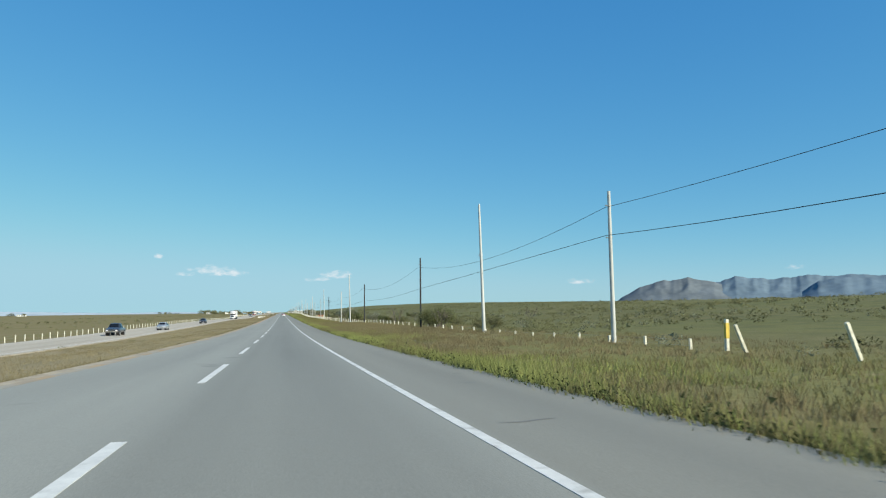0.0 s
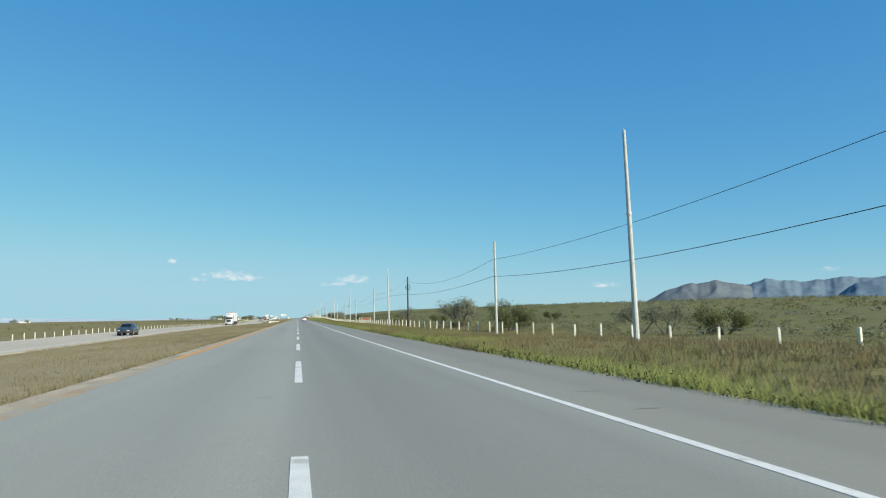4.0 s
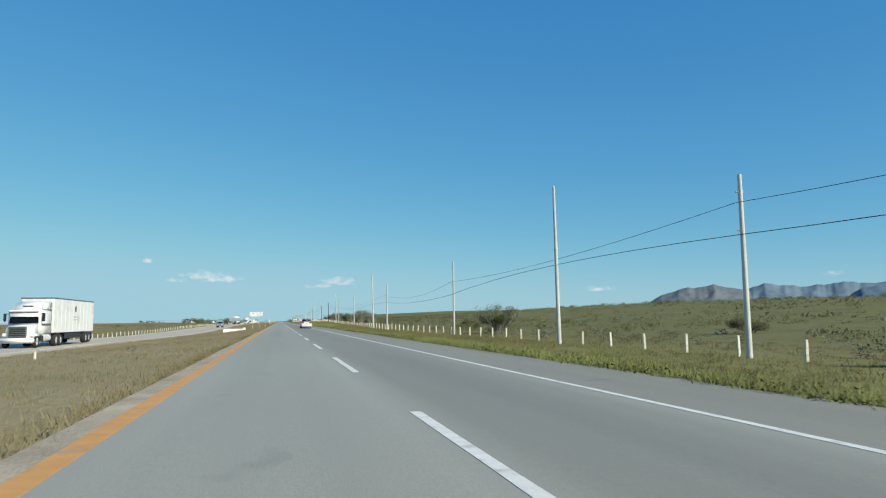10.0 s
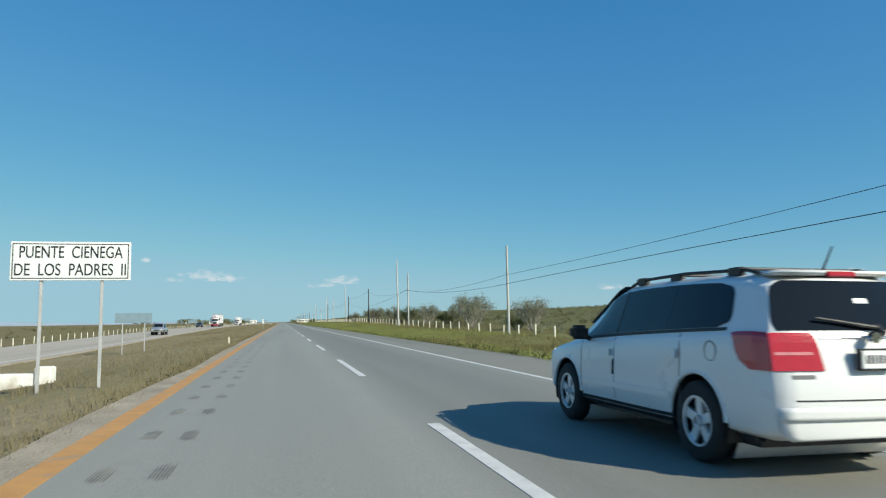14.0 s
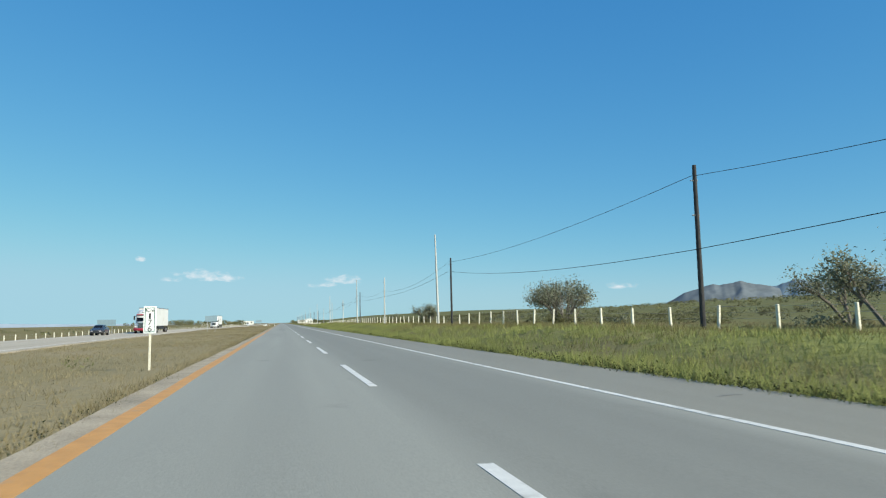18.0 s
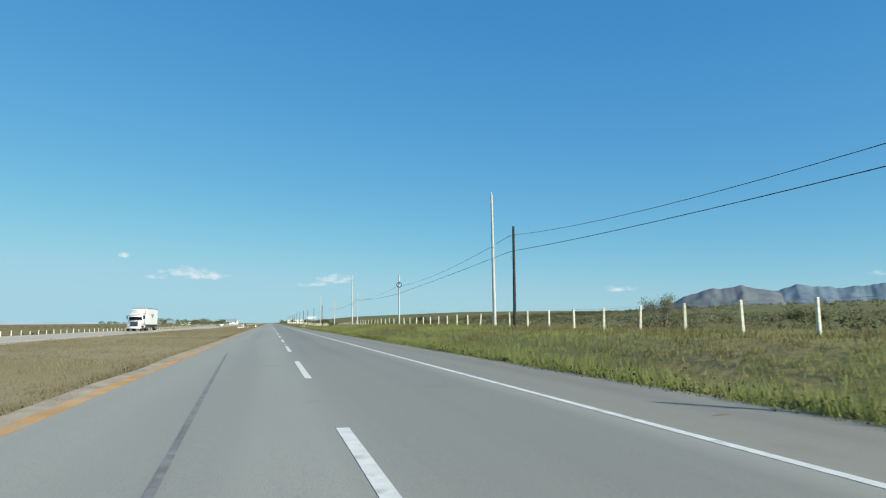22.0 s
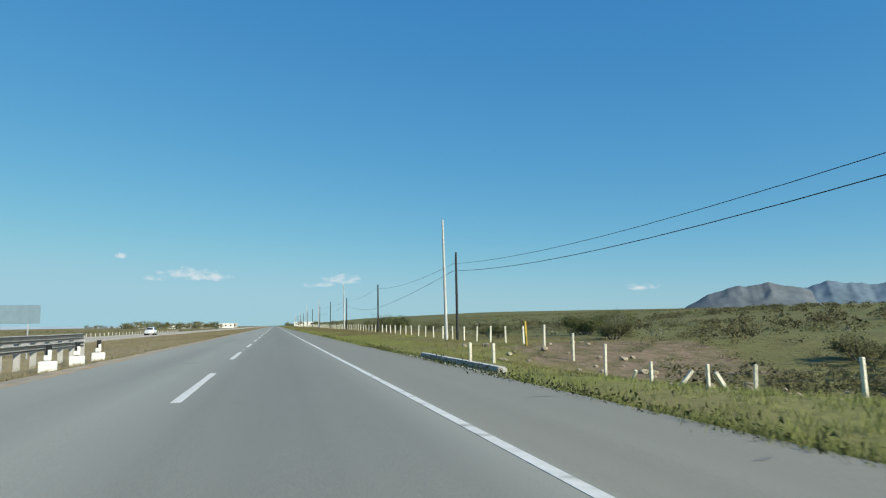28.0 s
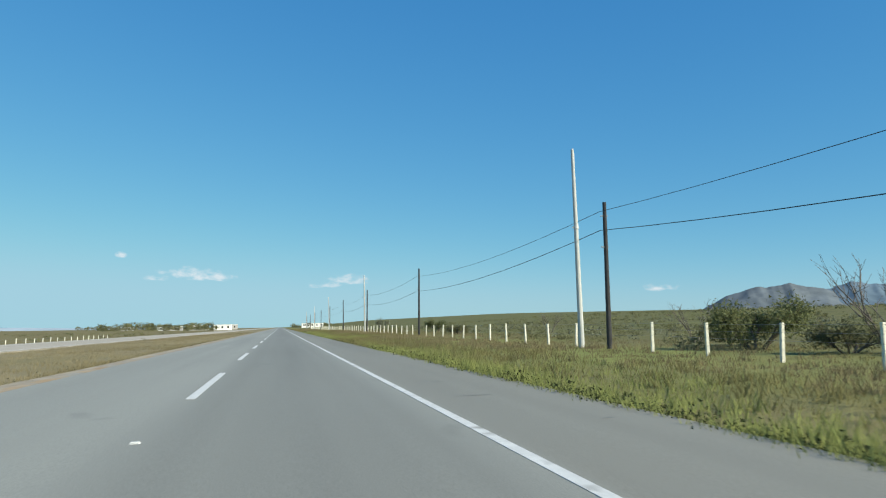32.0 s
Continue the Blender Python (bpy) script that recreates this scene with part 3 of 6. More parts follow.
def cloud_material():
    """Thin white vapour with ragged, soft edges."""
    mat = bpy.data.materials.new("cloud_vapour")
    mat.use_nodes = True
    nt = mat.node_tree
    nt.nodes.remove(nt.nodes["Principled BSDF"])
    out = nt.nodes["Material Output"]
    co = nt.nodes.new("ShaderNodeTexCoord")
    info = nt.nodes.new("ShaderNodeObjectInfo")
    mp = nt.nodes.new("ShaderNodeMapping")
    nt.links.new(co.outputs["Object"], mp.inputs["Vector"])
    off = nt.nodes.new("ShaderNodeVectorMath")
    off.operation = "SCALE"
    off.inputs[0].default_value = (7, 3, 11)
    nt.links.new(info.outputs["Random"], off.inputs["Scale"])
    nt.links.new(off.outputs[0], mp.inputs["Location"])
    mp.inputs["Scale"].default_value = (0.011, 0.011, 0.02)
    n = nt.nodes.new("ShaderNodeTexNoise")
    n.inputs["Scale"].default_value, n.inputs["Detail"].default_value, n.inputs["Roughness"].default_value = 1.3, 7, 0.6
    nt.links.new(mp.outputs[0], n.inputs["Vector"])
    gen = nt.nodes.new("ShaderNodeSeparateXYZ")
    nt.links.new(co.outputs["Generated"], gen.inputs[0])

    def calc(op, a, c):
        m = nt.nodes.new("ShaderNodeMath")
        m.operation = op
        for sock, v in ((m.inputs[0], a), (m.inputs[1], c)):
            if hasattr(v, "is_linked"):
                nt.links.new(v, sock)
            else:
                sock.default_value = v
        return m.outputs[0]

    u = calc("SUBTRACT", calc("MULTIPLY", gen.outputs["X"], 2.0), 1.0)
    v = calc("SUBTRACT", calc("MULTIPLY", gen.outputs["Z"], 2.0), 0.8)
    r = calc("ADD", calc("MULTIPLY", u, u), calc("MULTIPLY", v, v))
    body = calc("ADD", calc("SUBTRACT", 0.66, r), calc("MULTIPLY", calc("SUBTRACT", n.outputs["Fac"], 0.5), 3.2))
    mr = nt.nodes.new("ShaderNodeMapRange")
    mr.interpolation_type = "SMOOTHSTEP"
    mr.inputs["From Min"].default_value, mr.inputs["From Max"].default_value = 0.0, 1.3
    mr.inputs["To Max"].default_value = 0.8
    nt.links.new(body, mr.inputs["Value"])
    em = nt.nodes.new("ShaderNodeEmission")
    em.inputs["Color"].default_value = (0.93, 0.97, 1.0, 1)
    em.inputs["Strength"].default_value = 0.67
    tr = nt.nodes.new("ShaderNodeBsdfTransparent")
    mx = nt.nodes.new("ShaderNodeMixShader")
    nt.links.new(mr.outputs[0], mx.inputs[0])
    nt.links.new(tr.outputs[0], mx.inputs[1])
    nt.links.new(em.outputs[0], mx.inputs[2])
    nt.links.new(mx.outputs[0], out.inputs["Surface"])
    return mat


M_VAPOUR = cloud_material()


def cloud(bearing, elev, wide, high):
    """A far cloud: bearing and elevation of its middle, and its size, in degrees."""
    d = 4000.0
    x, y = at_bearing(bearing, d)
    w, h = d * radians(wide) / 2, d * radians(high) / 2
    verts, faces = [], []
    n = 10
    for j in range(n + 1):
        for i in range(n + 1):
            u, v = i / n * 2 - 1, j / n * 2 - 1
            verts.append((u * w, 60 * (1 - u * u) * (1 - v * v), v * h))
    faces = [(j * (n + 1) + i, j * (n + 1) + i + 1, (j + 1) * (n + 1) + i + 1, (j + 1) * (n + 1) + i) for j in range(n) for i in range(n)]
    ob = new("cloud", mesh_of("cloud", verts, faces, M_VAPOUR, True))
    ob.matrix_world = Matrix.Translation((x, y, d * math.tan(radians(elev)))) @ Matrix.Rotation(-radians(bearing), 4, "Z")
    ob.visible_shadow = False
    tagged(ob, "small white fair-weather cloud low over the horizon", "cloud", "clouds low over the horizon", "structure")


build_mountains()
for b, e, w, h in ((-5.9, 3.85, 4.9, 1.3), (-4.2, 3.55, 3.6, 0.8), (-8.0, 3.45, 2.2, 0.6), (4.8, 3.4, 4.2, 1.0), (3.0, 3.0, 3.0, 0.6), (-10.2, 4.9, 1.0, 0.55), (26.5, 2.5, 3.4, 0.7), (43.6, 3.2, 1.9, 0.6)):
    cloud(b, e, w, h)


# ---------------------------------------------------------------- poles and cables
def pole_x(y):
    return 15.0 if y == 664.3 else 16.1 + 2.0 * (1 - smooth(70, 175, y))


TALL = [59.8, 158, 251.5, 346.5, 440.4, 533.6, 626.6, 716.2, 812.8, 907.8, 1000.1, 1091, 1183, 1276, 1369]
LINE = [(-62, "w"), (-13, "w"), (38, "c"), (88.5, "w"), (137.3, "w"), (183, "c"), (231, "w"), (279, "c"), (327.7, "c"), (376, "c"), (424, "c"), (479.3, "c"), (526, "c"), (574.4, "w"), (621, "w"), (664.3, "c"), (712.3, "w"), (758.9, "c"), (806, "c"), (857.9, "c"), (905, "w"), (951, "w"), (997.6, "w"), (1043, "w"), (1090, "w"), (1137, "w"), (1184, "w"), (1231, "w"), (1278, "w"), (1325, "w"), (1372, "w")]
COIL = {231, 758.9}


def tall_pole():
    root = empty("utility_pole", Matrix.Identity(4), "tall bare tapered grey concrete pole in the grass", "utility pole", "tall concrete poles")
    part("shaft", tube(bmesh.new(), (0, 0, -0.4), (0, 0, 10.36), 0.15, 0.08, 12), M_CONCRETE_POLE, root)
    bm = tube(bmesh.new(), (0, 0, 6.15), (0, 0, 6.3), 0.14, 0.135, 12)
    box(bm, -0.2, 0.06, -0.03, 0.03, 6.2, 6.26, 0.01)
    part("clamp", bm, M_STEEL, root)
    part("cap", tube(bmesh.new(), (0, 0, 10.36), (0, 0, 10.46), 0.05, 0.015, 8), M_STEEL, root)
    return root


def line_pole(kind, coil):
    wood = kind == "w"
    root = empty("telephone_pole", Matrix.Identity(4), "dark weathered wooden telephone pole" if wood else "short pale concrete telephone pole", "telephone pole", "telephone poles")
    part("shaft", tube(bmesh.new(), (0, 0, -0.4), (0, 0, 7.25), 0.125 if wood else 0.125, 0.085 if wood else 0.08, 12), M_WOOD_POLE if wood else M_CONCRETE_POLE, root)
    for z in (6.55, 5.0):
        bm = bmesh.new()
        box(bm, -0.13, 0.13, -0.035, 0.035, z - 0.035, z + 0.035, 0.012)
        tube(bm, (-0.16, 0, z), (-0.22, 0, z), 0.03, 0.03, 8)
        part("cable_clamp", bm, M_CLAMP, root)
    if coil:
        bm = bmesh.new()
        for k in range(3):
            r0, z0, y0 = 0.36 - 0.02 * k, 5.75, -0.17 - 0.03 * k
            for i in range(24):
                a0, a1 = 2 * math.pi * i / 24, 2 * math.pi * (i + 1) / 24
                tube(bm, (r0 * math.cos(a0), y0, z0 + r0 * math.sin(a0)), (r0 * math.cos(a1), y0, z0 + r0 * math.sin(a1)), 0.028, None, 5, False)
        part("cable_coil", bm, M_CABLE, root, "coil of spare black cable")
    return root


def pole_base(y):
    return ground_z(pole_x(y), y)


rng = random.Random(4)
models = {}
for y in TALL:
    m = Matrix.Translation((pole_x(y) - (0.55 if y < 70 else 0.25), y, pole_base(y))) @ Euler((radians(rng.uniform(-0.4, 0.4)), radians(rng.uniform(-1.4, -0.6)), 0)).to_matrix().to_4x4() @ Matrix.Diagonal((1, 1, 0.95 if y > 980 else 1.0, 1))
    if "tall" not in models:
        models["tall"] = tall_pole()
        models["tall"].matrix_world = m
    else:
        copy_thing(models["tall"], m)
lean_at = {}
for y, kind in LINE:
    ax, ay = radians(rng.uniform(-0.4, 0.4)), radians(rng.uniform(-0.5, 0.4))
    lean_at[y] = (math.sin(ay), -math.sin(ax))
    m = Matrix.Translation((pole_x(y), y, pole_base(y))) @ Euler((ax, ay, 0)).to_matrix().to_4x4() @ Matrix.Diagonal((1, 1, {327.7: 0.94, 479.3: 0.93, 857.9: 0.94, 38: 1.07, 88.5: 1.16, 231: 1.04, 758.9: 0.95, 951: 0.97, 997.6: 0.93}.get(y, 1.0), 1))
    key = (kind, y in COIL)
    if key not in models:
        models[key] = line_pole(*key)
        models[key].matrix_world = m
    else:
        copy_thing(models[key], m)


UPPER = {-13: (7.2, 0.6), 38: (6.9, 1.15), 88.5: (7.3, 1.12), 137.3: (6.48, 0.6), 183: (6.23, 1.1), 231: (7.0, 0.73), 279: (6.55, 0.8), 376: (5.67, 1.05), 424: (5.95, 0.25), 526: (5.25, 0.88), 621: (6.78, 1.0), 712.3: (6.59, 0.59), 806: (4.9, 0.6), 857.9: (5.58, 0.64), 905: (6.31, 0.56), 951: (6.45, 0.6), 327.7: (6.14, 0.48), 574.4: (6.73, 0.57), 664.3: (5.53, 0.77), 758.9: (5.22, 0.28), 479.3: (4.8, 0.6), 997.6: (6.3, 0.6)}
LOWER = {38: (5.45, 0.03), 88.5: (4.65, 0.43), 137.3: (4.27, 0.6), 183: (4.83, 0.48), 231: (4.92, -0.3), 279: (4.91, 0.5), 376: (4.29, 0.46), 424: (4.7, -0.1), 526: (5.29, 0.28), 621: (5.8, 0.48), 712.3: (5.43, 0.06), 806: (5.27, 0.6), 857.9: (5.07, 0.67), 905: (5.72, 0.23), 951: (3.56, 0.59), 327.7: (4.85, -0.55), 664.3: (4.57, 0.3), 758.9: (4.22, 0.28), 479.3: (4.05, 0.5), 574.4: (3.47, 0.56), 997.6: (5.42, 0.6)}


def cable_run(heights, usual, name, label, radius):
    """One cable hung from pole to pole."""
    cu = bpy.data.curves.new(name, "CURVE")
    cu.dimensions, cu.bevel_depth, cu.bevel_resolution = "3D", radius, 1
    sp = cu.splines.new("POLY")
    pts = []
    for (a, _), (b, _) in zip(LINE, LINE[1:]):
        (height, sag), next_height = heights.get(a, (usual, 0.6)), heights.get(b, (usual, 0.6))[0]
        za, zb = pole_base(a) + height, pole_base(b) + next_height
        xa, xb = pole_x(a) - 0.24 + lean_at[a][0] * height, pole_x(b) - 0.24 + lean_at[b][0] * next_height
        ya, yb = a + lean_at[a][1] * height, b + lean_at[b][1] * next_height
        for i in range(12):
            f = i / 12
            pts.append((xa + (xb - xa) * f, ya + (yb - ya) * f, za + (zb - za) * f - sag * 4 * f * (1 - f)))
    sp.points.add(len(pts) - 1)
    for p, c in zip(sp.points, pts):
        p.co = (*c, 1)
    cu.materials.append(M_CABLE)
    tagged(new(name, cu), label, "cable", "cables along the poles")


cable_run(UPPER, 6.4, "telephone_cable", "thin black overhead telephone cable", 0.012)
cable_run(LOWER, 4.8, "telephone_cable", "thick black overhead telephone cable", 0.016)


# ---------------------------------------------------------------- fences
def post_mesh(h):
    bm = bmesh.new()
    box(bm, -0.062, 0.062, -0.062, 0.062, -0.6, h, 0.012, 1)
    for v in bm.verts:
        k = 1 - 0.16 * max(0, v.co.z) / h
        v.co.x *= k
        v.co.y *= k
    me = bpy.data.meshes.new("post")
    bm.to_mesh(me)
    bm.free()
    me.materials.append(M_POST)
    return me


def wires(name, xs_of, ys, heights, parent, mat):
    for hgt in heights:
        cu = bpy.data.curves.new(name, "CURVE")
        cu.dimensions, cu.bevel_depth, cu.bevel_resolution = "3D", 0.004, 0
        sp = cu.splines.new("POLY")
        sp.points.add(len(ys) - 1)
        for p, y in zip(sp.points, ys):
            x = xs_of(y)
            p.co = (x, y, ground_z(x, y) + hgt, 1)
        cu.materials.append(mat)
        ob = new(name, cu)
        ob.parent = parent


def fence(name, x_of, y0, y1, step, h, label, seed, skip=(), wire_y=None, lean=1.6):
    root = empty(name, Matrix.Identity(4), label, "fence")
    r = random.Random(seed)
    meshes = [post_mesh(h), post_mesh(h * 0.94), post_mesh(h * 1.05)]
    y, ys = y0, []
    while y < y1:
        x = x_of(y)
        if not any(a < y < b for a, b in skip):
            ob = new("post", r.choice(meshes))
            ob.matrix_world = Matrix.Translation((x, y, ground_z(x, y))) @ Euler((radians(r.gauss(0, lean)), radians(r.gauss(0, lean)), r.uniform(-0.3, 0.3))).to_matrix().to_4x4()
            ob.parent = root
        ys.append(y)
        y += step + r.uniform(-0.12, 0.12)
    wires("wire", x_of, ys, (h * 0.35, h * 0.62, h * 0.9), root, M_WIRE)
    return root


def right_x(y):
    return 16.4 + 2.1 * (1 - smooth(90, 260, y))


MARKS = [24, 66.3, 91.2, 108.4, 119.0, 232.0, 266.0, 281.4, 294.4, 351.7, 481.6, 566.2, 596.4, 626.2, 683.8, 744.8, 772.8, 856.4, 864.05, 868.4, 870.9, 874.8, 878.9, 882.5, 886.5, 900.3, 926.6, 960.0, 986.6, 1330]
RAIL_Y = [20, 57, 84, 119, 128, 144, 232, 255, 294, 322, 352, 379, 482, 500, 566, 593, 604, 627, 653, 684, 707, 773, 795, 830, 850, 864, 868, 871, 875, 879, 882.5, 886.5, 904, 930, 963, 990, 1100, 1400]
RAIL_Z = [1.4, 0.94, 0.95, 0.98, 1.0, 0.72, 0.67, 0.75, 0.52, 0.42, 0.5, 0.42, 0.8, 1.0, 1.57, 1.85, 1.95, 1.75, 1.87, 2.0, 1.96, 1.7, 1.65, 1.25, 0.8, 0.18, -0.2, -0.31, -0.5, 0.13, 0.61, 1.0, 0.9, 1.0, 1.1, 1.2, 1.3, 1.2]


def right_fence(y0, y1, h, label, seed):
    """A run of posts set at the known stations, their tops along the known line."""
    root = empty("fence", Matrix.Identity(4), label, "fence")
    r = random.Random(seed)
    me = post_mesh(h)
    ys = []
    for a, b in zip(MARKS, MARKS[1:]):
        n = max(1, round((b - a) / 3.85))
        ys += [a + (b - a) * k / n for k in range(n)]
    tops = []
    for y in ys:
        if y0 <= y < y1:
            x = right_x(y)
            top = float(np.interp(y, RAIL_Y, RAIL_Z)) + r.uniform(-0.05, 0.05)
            ob = new("post", me)
            ob.matrix_world = Matrix.Translation((x, y, top - h)) @ Euler((radians(r.gauss(0, 1.8)), radians(r.gauss(0, 1.8)), r.uniform(-0.3, 0.3))).to_matrix().to_4x4()
            ob.parent = root
            tops.append((x - 0.06, y, top))
    for drop in (0.06, 0.3, 0.55):
        cu = bpy.data.curves.new("wire", "CURVE")
        cu.dimensions, cu.bevel_depth, cu.bevel_resolution = "3D", 0.004, 0
        sp = cu.splines.new("POLY")
        sp.points.add(len(tops) - 1)
        for p, c in zip(sp.points, tops):
            p.co = (c[0], c[1], c[2] - drop, 1)
        cu.materials.append(M_WIRE)
        new("wire", cu).parent = root


right_fence(30.5, 530, 0.92, "barbed wire fence on white painted concrete posts", 1)
right_fence(530, 1330, 1.2, "wire fence on tall cream painted concrete posts", 2)
fence("fence", lambda y: -33.5, 40, 1130, 3.75, 1.05, "barbed wire fence of white posts beyond the far carriageway", 4)


# ---------------------------------------------------------------- grass, scrub and trees
def raw_mesh(name, co, mat, per=3):
    """A mesh of loose triangles (or quads) from an array of corners."""
    n = len(co)
    me = bpy.data.meshes.new(name)
    me.vertices.add(n)
    me.vertices.foreach_set("co", np.ascontiguousarray(co, dtype=np.float32).ravel())
    me.loops.add(n)
    me.loops.foreach_set("vertex_index", np.arange(n, dtype=np.int32))
    me.polygons.add(n // per)
    me.polygons.foreach_set("loop_start", np.arange(0, n, per, dtype=np.int32))
    me.materials.append(mat)
    me.update(calc_edges=True)
    return me


def blades(points, heights, width, count, lean, seed):
    """Blades of grass round the given points: each a tapered, leaning triangle pair."""
    r = np.random.default_rng(seed)
    p = np.repeat(np.asarray(points, dtype=np.float64), count, axis=0)
    h = np.repeat(np.asarray(heights), count) * r.uniform(0.55, 1.15, len(p))
    p[:, :2] += r.normal(0, 0.17, (len(p), 2))
    a = r.uniform(0, 2 * np.pi, len(p))
    side = np.stack([np.cos(a), np.sin(a), np.zeros(len(p))], 1) * (width * r.uniform(0.6, 1.3, len(p)))[:, None]
    b = r.uniform(0, 2 * np.pi, len(p))
    tip = np.stack([np.cos(b) * lean * h, np.sin(b) * lean * h, h], 1) * r.uniform(0.7, 1.0, (len(p), 1))
    out = np.empty((len(p), 3, 3))
    out[:, 0] = p - side
    out[:, 1] = p + side
    out[:, 2] = p + tip
    return out.reshape(-1, 3)


def grass_zone(name, x0, x1, y0, y1, density, height, mats, label, seed, edge=None, count=16, width=0.011):
    """Grass over a stretch of ground, in a few tints that follow patches."""
    r = np.random.default_rng(seed)
    n = int((x1 - x0) * (y1 - y0) * density)
    xs, ys = r.uniform(x0, x1, n), r.uniform(y0, y1, n)
    if edge is not None:
        k = int((y1 - y0) * 11)
        xs = np.concatenate([xs, edge + np.abs(r.normal(0, 0.22, k)) * (1 if edge > 0 else -1)])
        ys = np.concatenate([ys, r.uniform(y0, y1, k)])
    sets = [([], []) for _ in mats]
    for x, y in zip(xs, ys):
        if x > 11 and r.random() < 0.45 * smooth(11, 13, x):
            continue
        t = rough(x, y, 9.0, seed) + 0.7 * rough(x, y, 2.2, seed + 3)
        if t < -0.85:
            continue
        u = 0.5 + 0.5 * rough(x * 1.6, y, 16.0, seed + 9) * 1.7 + r.uniform(-0.3, 0.3) + (0.5 * smooth(9.5, 14, x) - 0.45 * (1 - smooth(7.3, 9.0, x)) if x > 0 else 0.0)
        i = int(min(len(mats) - 1, max(0, u * len(mats))))
        sets[i][0].append((x, y, ground_z(x, y) - 0.02))
        sets[i][1].append(height * (0.75 + 0.5 * t) * (1.45 - 0.5 * smooth(7.3, 9, x) if x > 0 else 1.0) * (1.0 if 860 > y or y > 891 else 0.6))
    for mat, (pts, hs) in zip(mats, sets):
        if pts:
            ob = new(name, raw_mesh(name, blades(pts, np.maximum(hs, 0.17), width, count, 0.45, seed + 1), mat))
            tagged(ob, label, "grass", kind="stuff")


G3, O3, D3 = M_BLADE_GREEN, M_BLADE, M_BLADE_DRY
grass_zone("grass", 6.95, 18.0, 2, 190, 5.0, 0.42, [G3, O3, D3, D3], "tall dry grass with tan seed heads", 11, 6.88)
grass_zone("grass", 6.95, 16.3, 190, 470, 5.0, 0.36, [G3, O3, O3], "olive roadside grass beside the asphalt", 12, 6.88)
grass_zone("grass", 6.95, 16.3, 470, 847, 5.0, 0.42, [G3, G3, G3, O3], "green and olive roadside grass", 13, 6.88)
grass_zone("grass", 6.95, 16.3, 847, 930, 5.0, 0.27, [G3, G3, G3, O3], "short green grass near the culvert", 14, 6.88)
grass_zone("grass", 6.95, 16.3, 930, 1150, 5.0, 0.40, [G3, O3, O3, D3], "olive and tan roadside grass", 15, 6.88)
grass_zone("grass", 6.95, 16.3, 1150, 1420, 1.0, 0.4, [O3, D3], "olive and tan roadside grass", 16, 6.88, 4, 0.04)
for k, (a, b) in enumerate(((2, 400), (400, 850), (894, 1150))):
    grass_zone("grass", 16.3, 25.0, a, b, 3.0, 0.3, [G3, O3, O3, D3], "rough olive grass behind the fence", 70 + k, None, 12, 0.013)
grass_zone("grass", 16.4, 32, 850, 894, 3.2, 0.26, [O3, D3, D3], "dry grass tufts on the eroded bank", 17, None, 14, 0.012)
for k, (a, b) in enumerate(((2, 300), (300, 600), (600, 900), (900, 1150))):
    grass_zone("grass", -17.4, -4.4, a, b, 2.7, 0.22, [D3, M_BLADE_MEDIAN, M_BLADE_MEDIAN, M_BLADE_MEDIAN], "dry tan grass on the median", 20 + k, -4.36, 12, 0.0095)
grass_zone("grass", -33, -29.8, 10, 1150, 0.8, 0.35, [O3, D3], "dry grass beyond the far carriageway", 30, None, 5, 0.03)


def scrub(name, x0, x1, y0, y1, per, size, mat, label, seed, tris=30, leaf=0.17):
    """Low desert bushes scattered over the plain."""
    r = np.random.default_rng(seed)
    n = int((x1 - x0) * (y1 - y0) / per)
    out = []
    for _ in range(n):
        x, y = r.uniform(x0, x1), r.uniform(y0, y1)
        if rough(x, y, 28, seed) < -0.12 or abs(y - 874) < 18 and x < 16.9:
            continue
        s = size * r.uniform(0.45, 1.3)
        z = ground_z(x, y)
        c = r.normal(0, 1, (tris, 3))
        c /= np.linalg.norm(c, axis=1)[:, None]
        c *= r.uniform(0.35, 1.0, (tris, 1)) ** 0.5
        c = c * (s * 0.8, s * 0.8, s * 0.38) + (x, y, z + s * 0.34)
        d = r.normal(0, leaf * s, (tris, 3, 3))
        out.append((c[:, None, :] + d).reshape(-1, 3))
    ob = new(name, raw_mesh(name, np.concatenate(out), mat))
    tagged(ob, label, "bushes", kind="stuff")


def edge_weeds(x0, x1, y0, y1, step, size, seed):
    """Low weeds along the broken edge of the asphalt, dark to stand for the grass's shaded foot."""
    r = np.random.default_rng(seed)
    out = []
    y = y0
    while y < y1:
        y += step * r.uniform(0.4, 1.6)
        if rough(0, y, 5.0, seed) + 0.5 * rough(0, y, 1.3, seed + 2) < -0.42:
            continue
        x, s, k = r.uniform(x0, x1), size * r.uniform(0.5, 1.25), 19
        c = r.normal(0, 1, (k, 3)) * (s * 0.42, s * 0.6, s * 0.3)
        c[:, 2] = np.abs(c[:, 2])
        c += (x, y, ground_z(x, y) + 0.02)
        out.append((c[:, None, :] + r.normal(0, 0.075 * s, (k, 3, 3)) * (0.7, 0.7, 1.2)).reshape(-1, 3))
    ob = new("roadside_weeds", raw_mesh("roadside_weeds", np.concatenate(out), M_WEED))
    tagged(ob, "low weeds along the asphalt edge, coloured dark as shade", "weeds", kind="stuff")


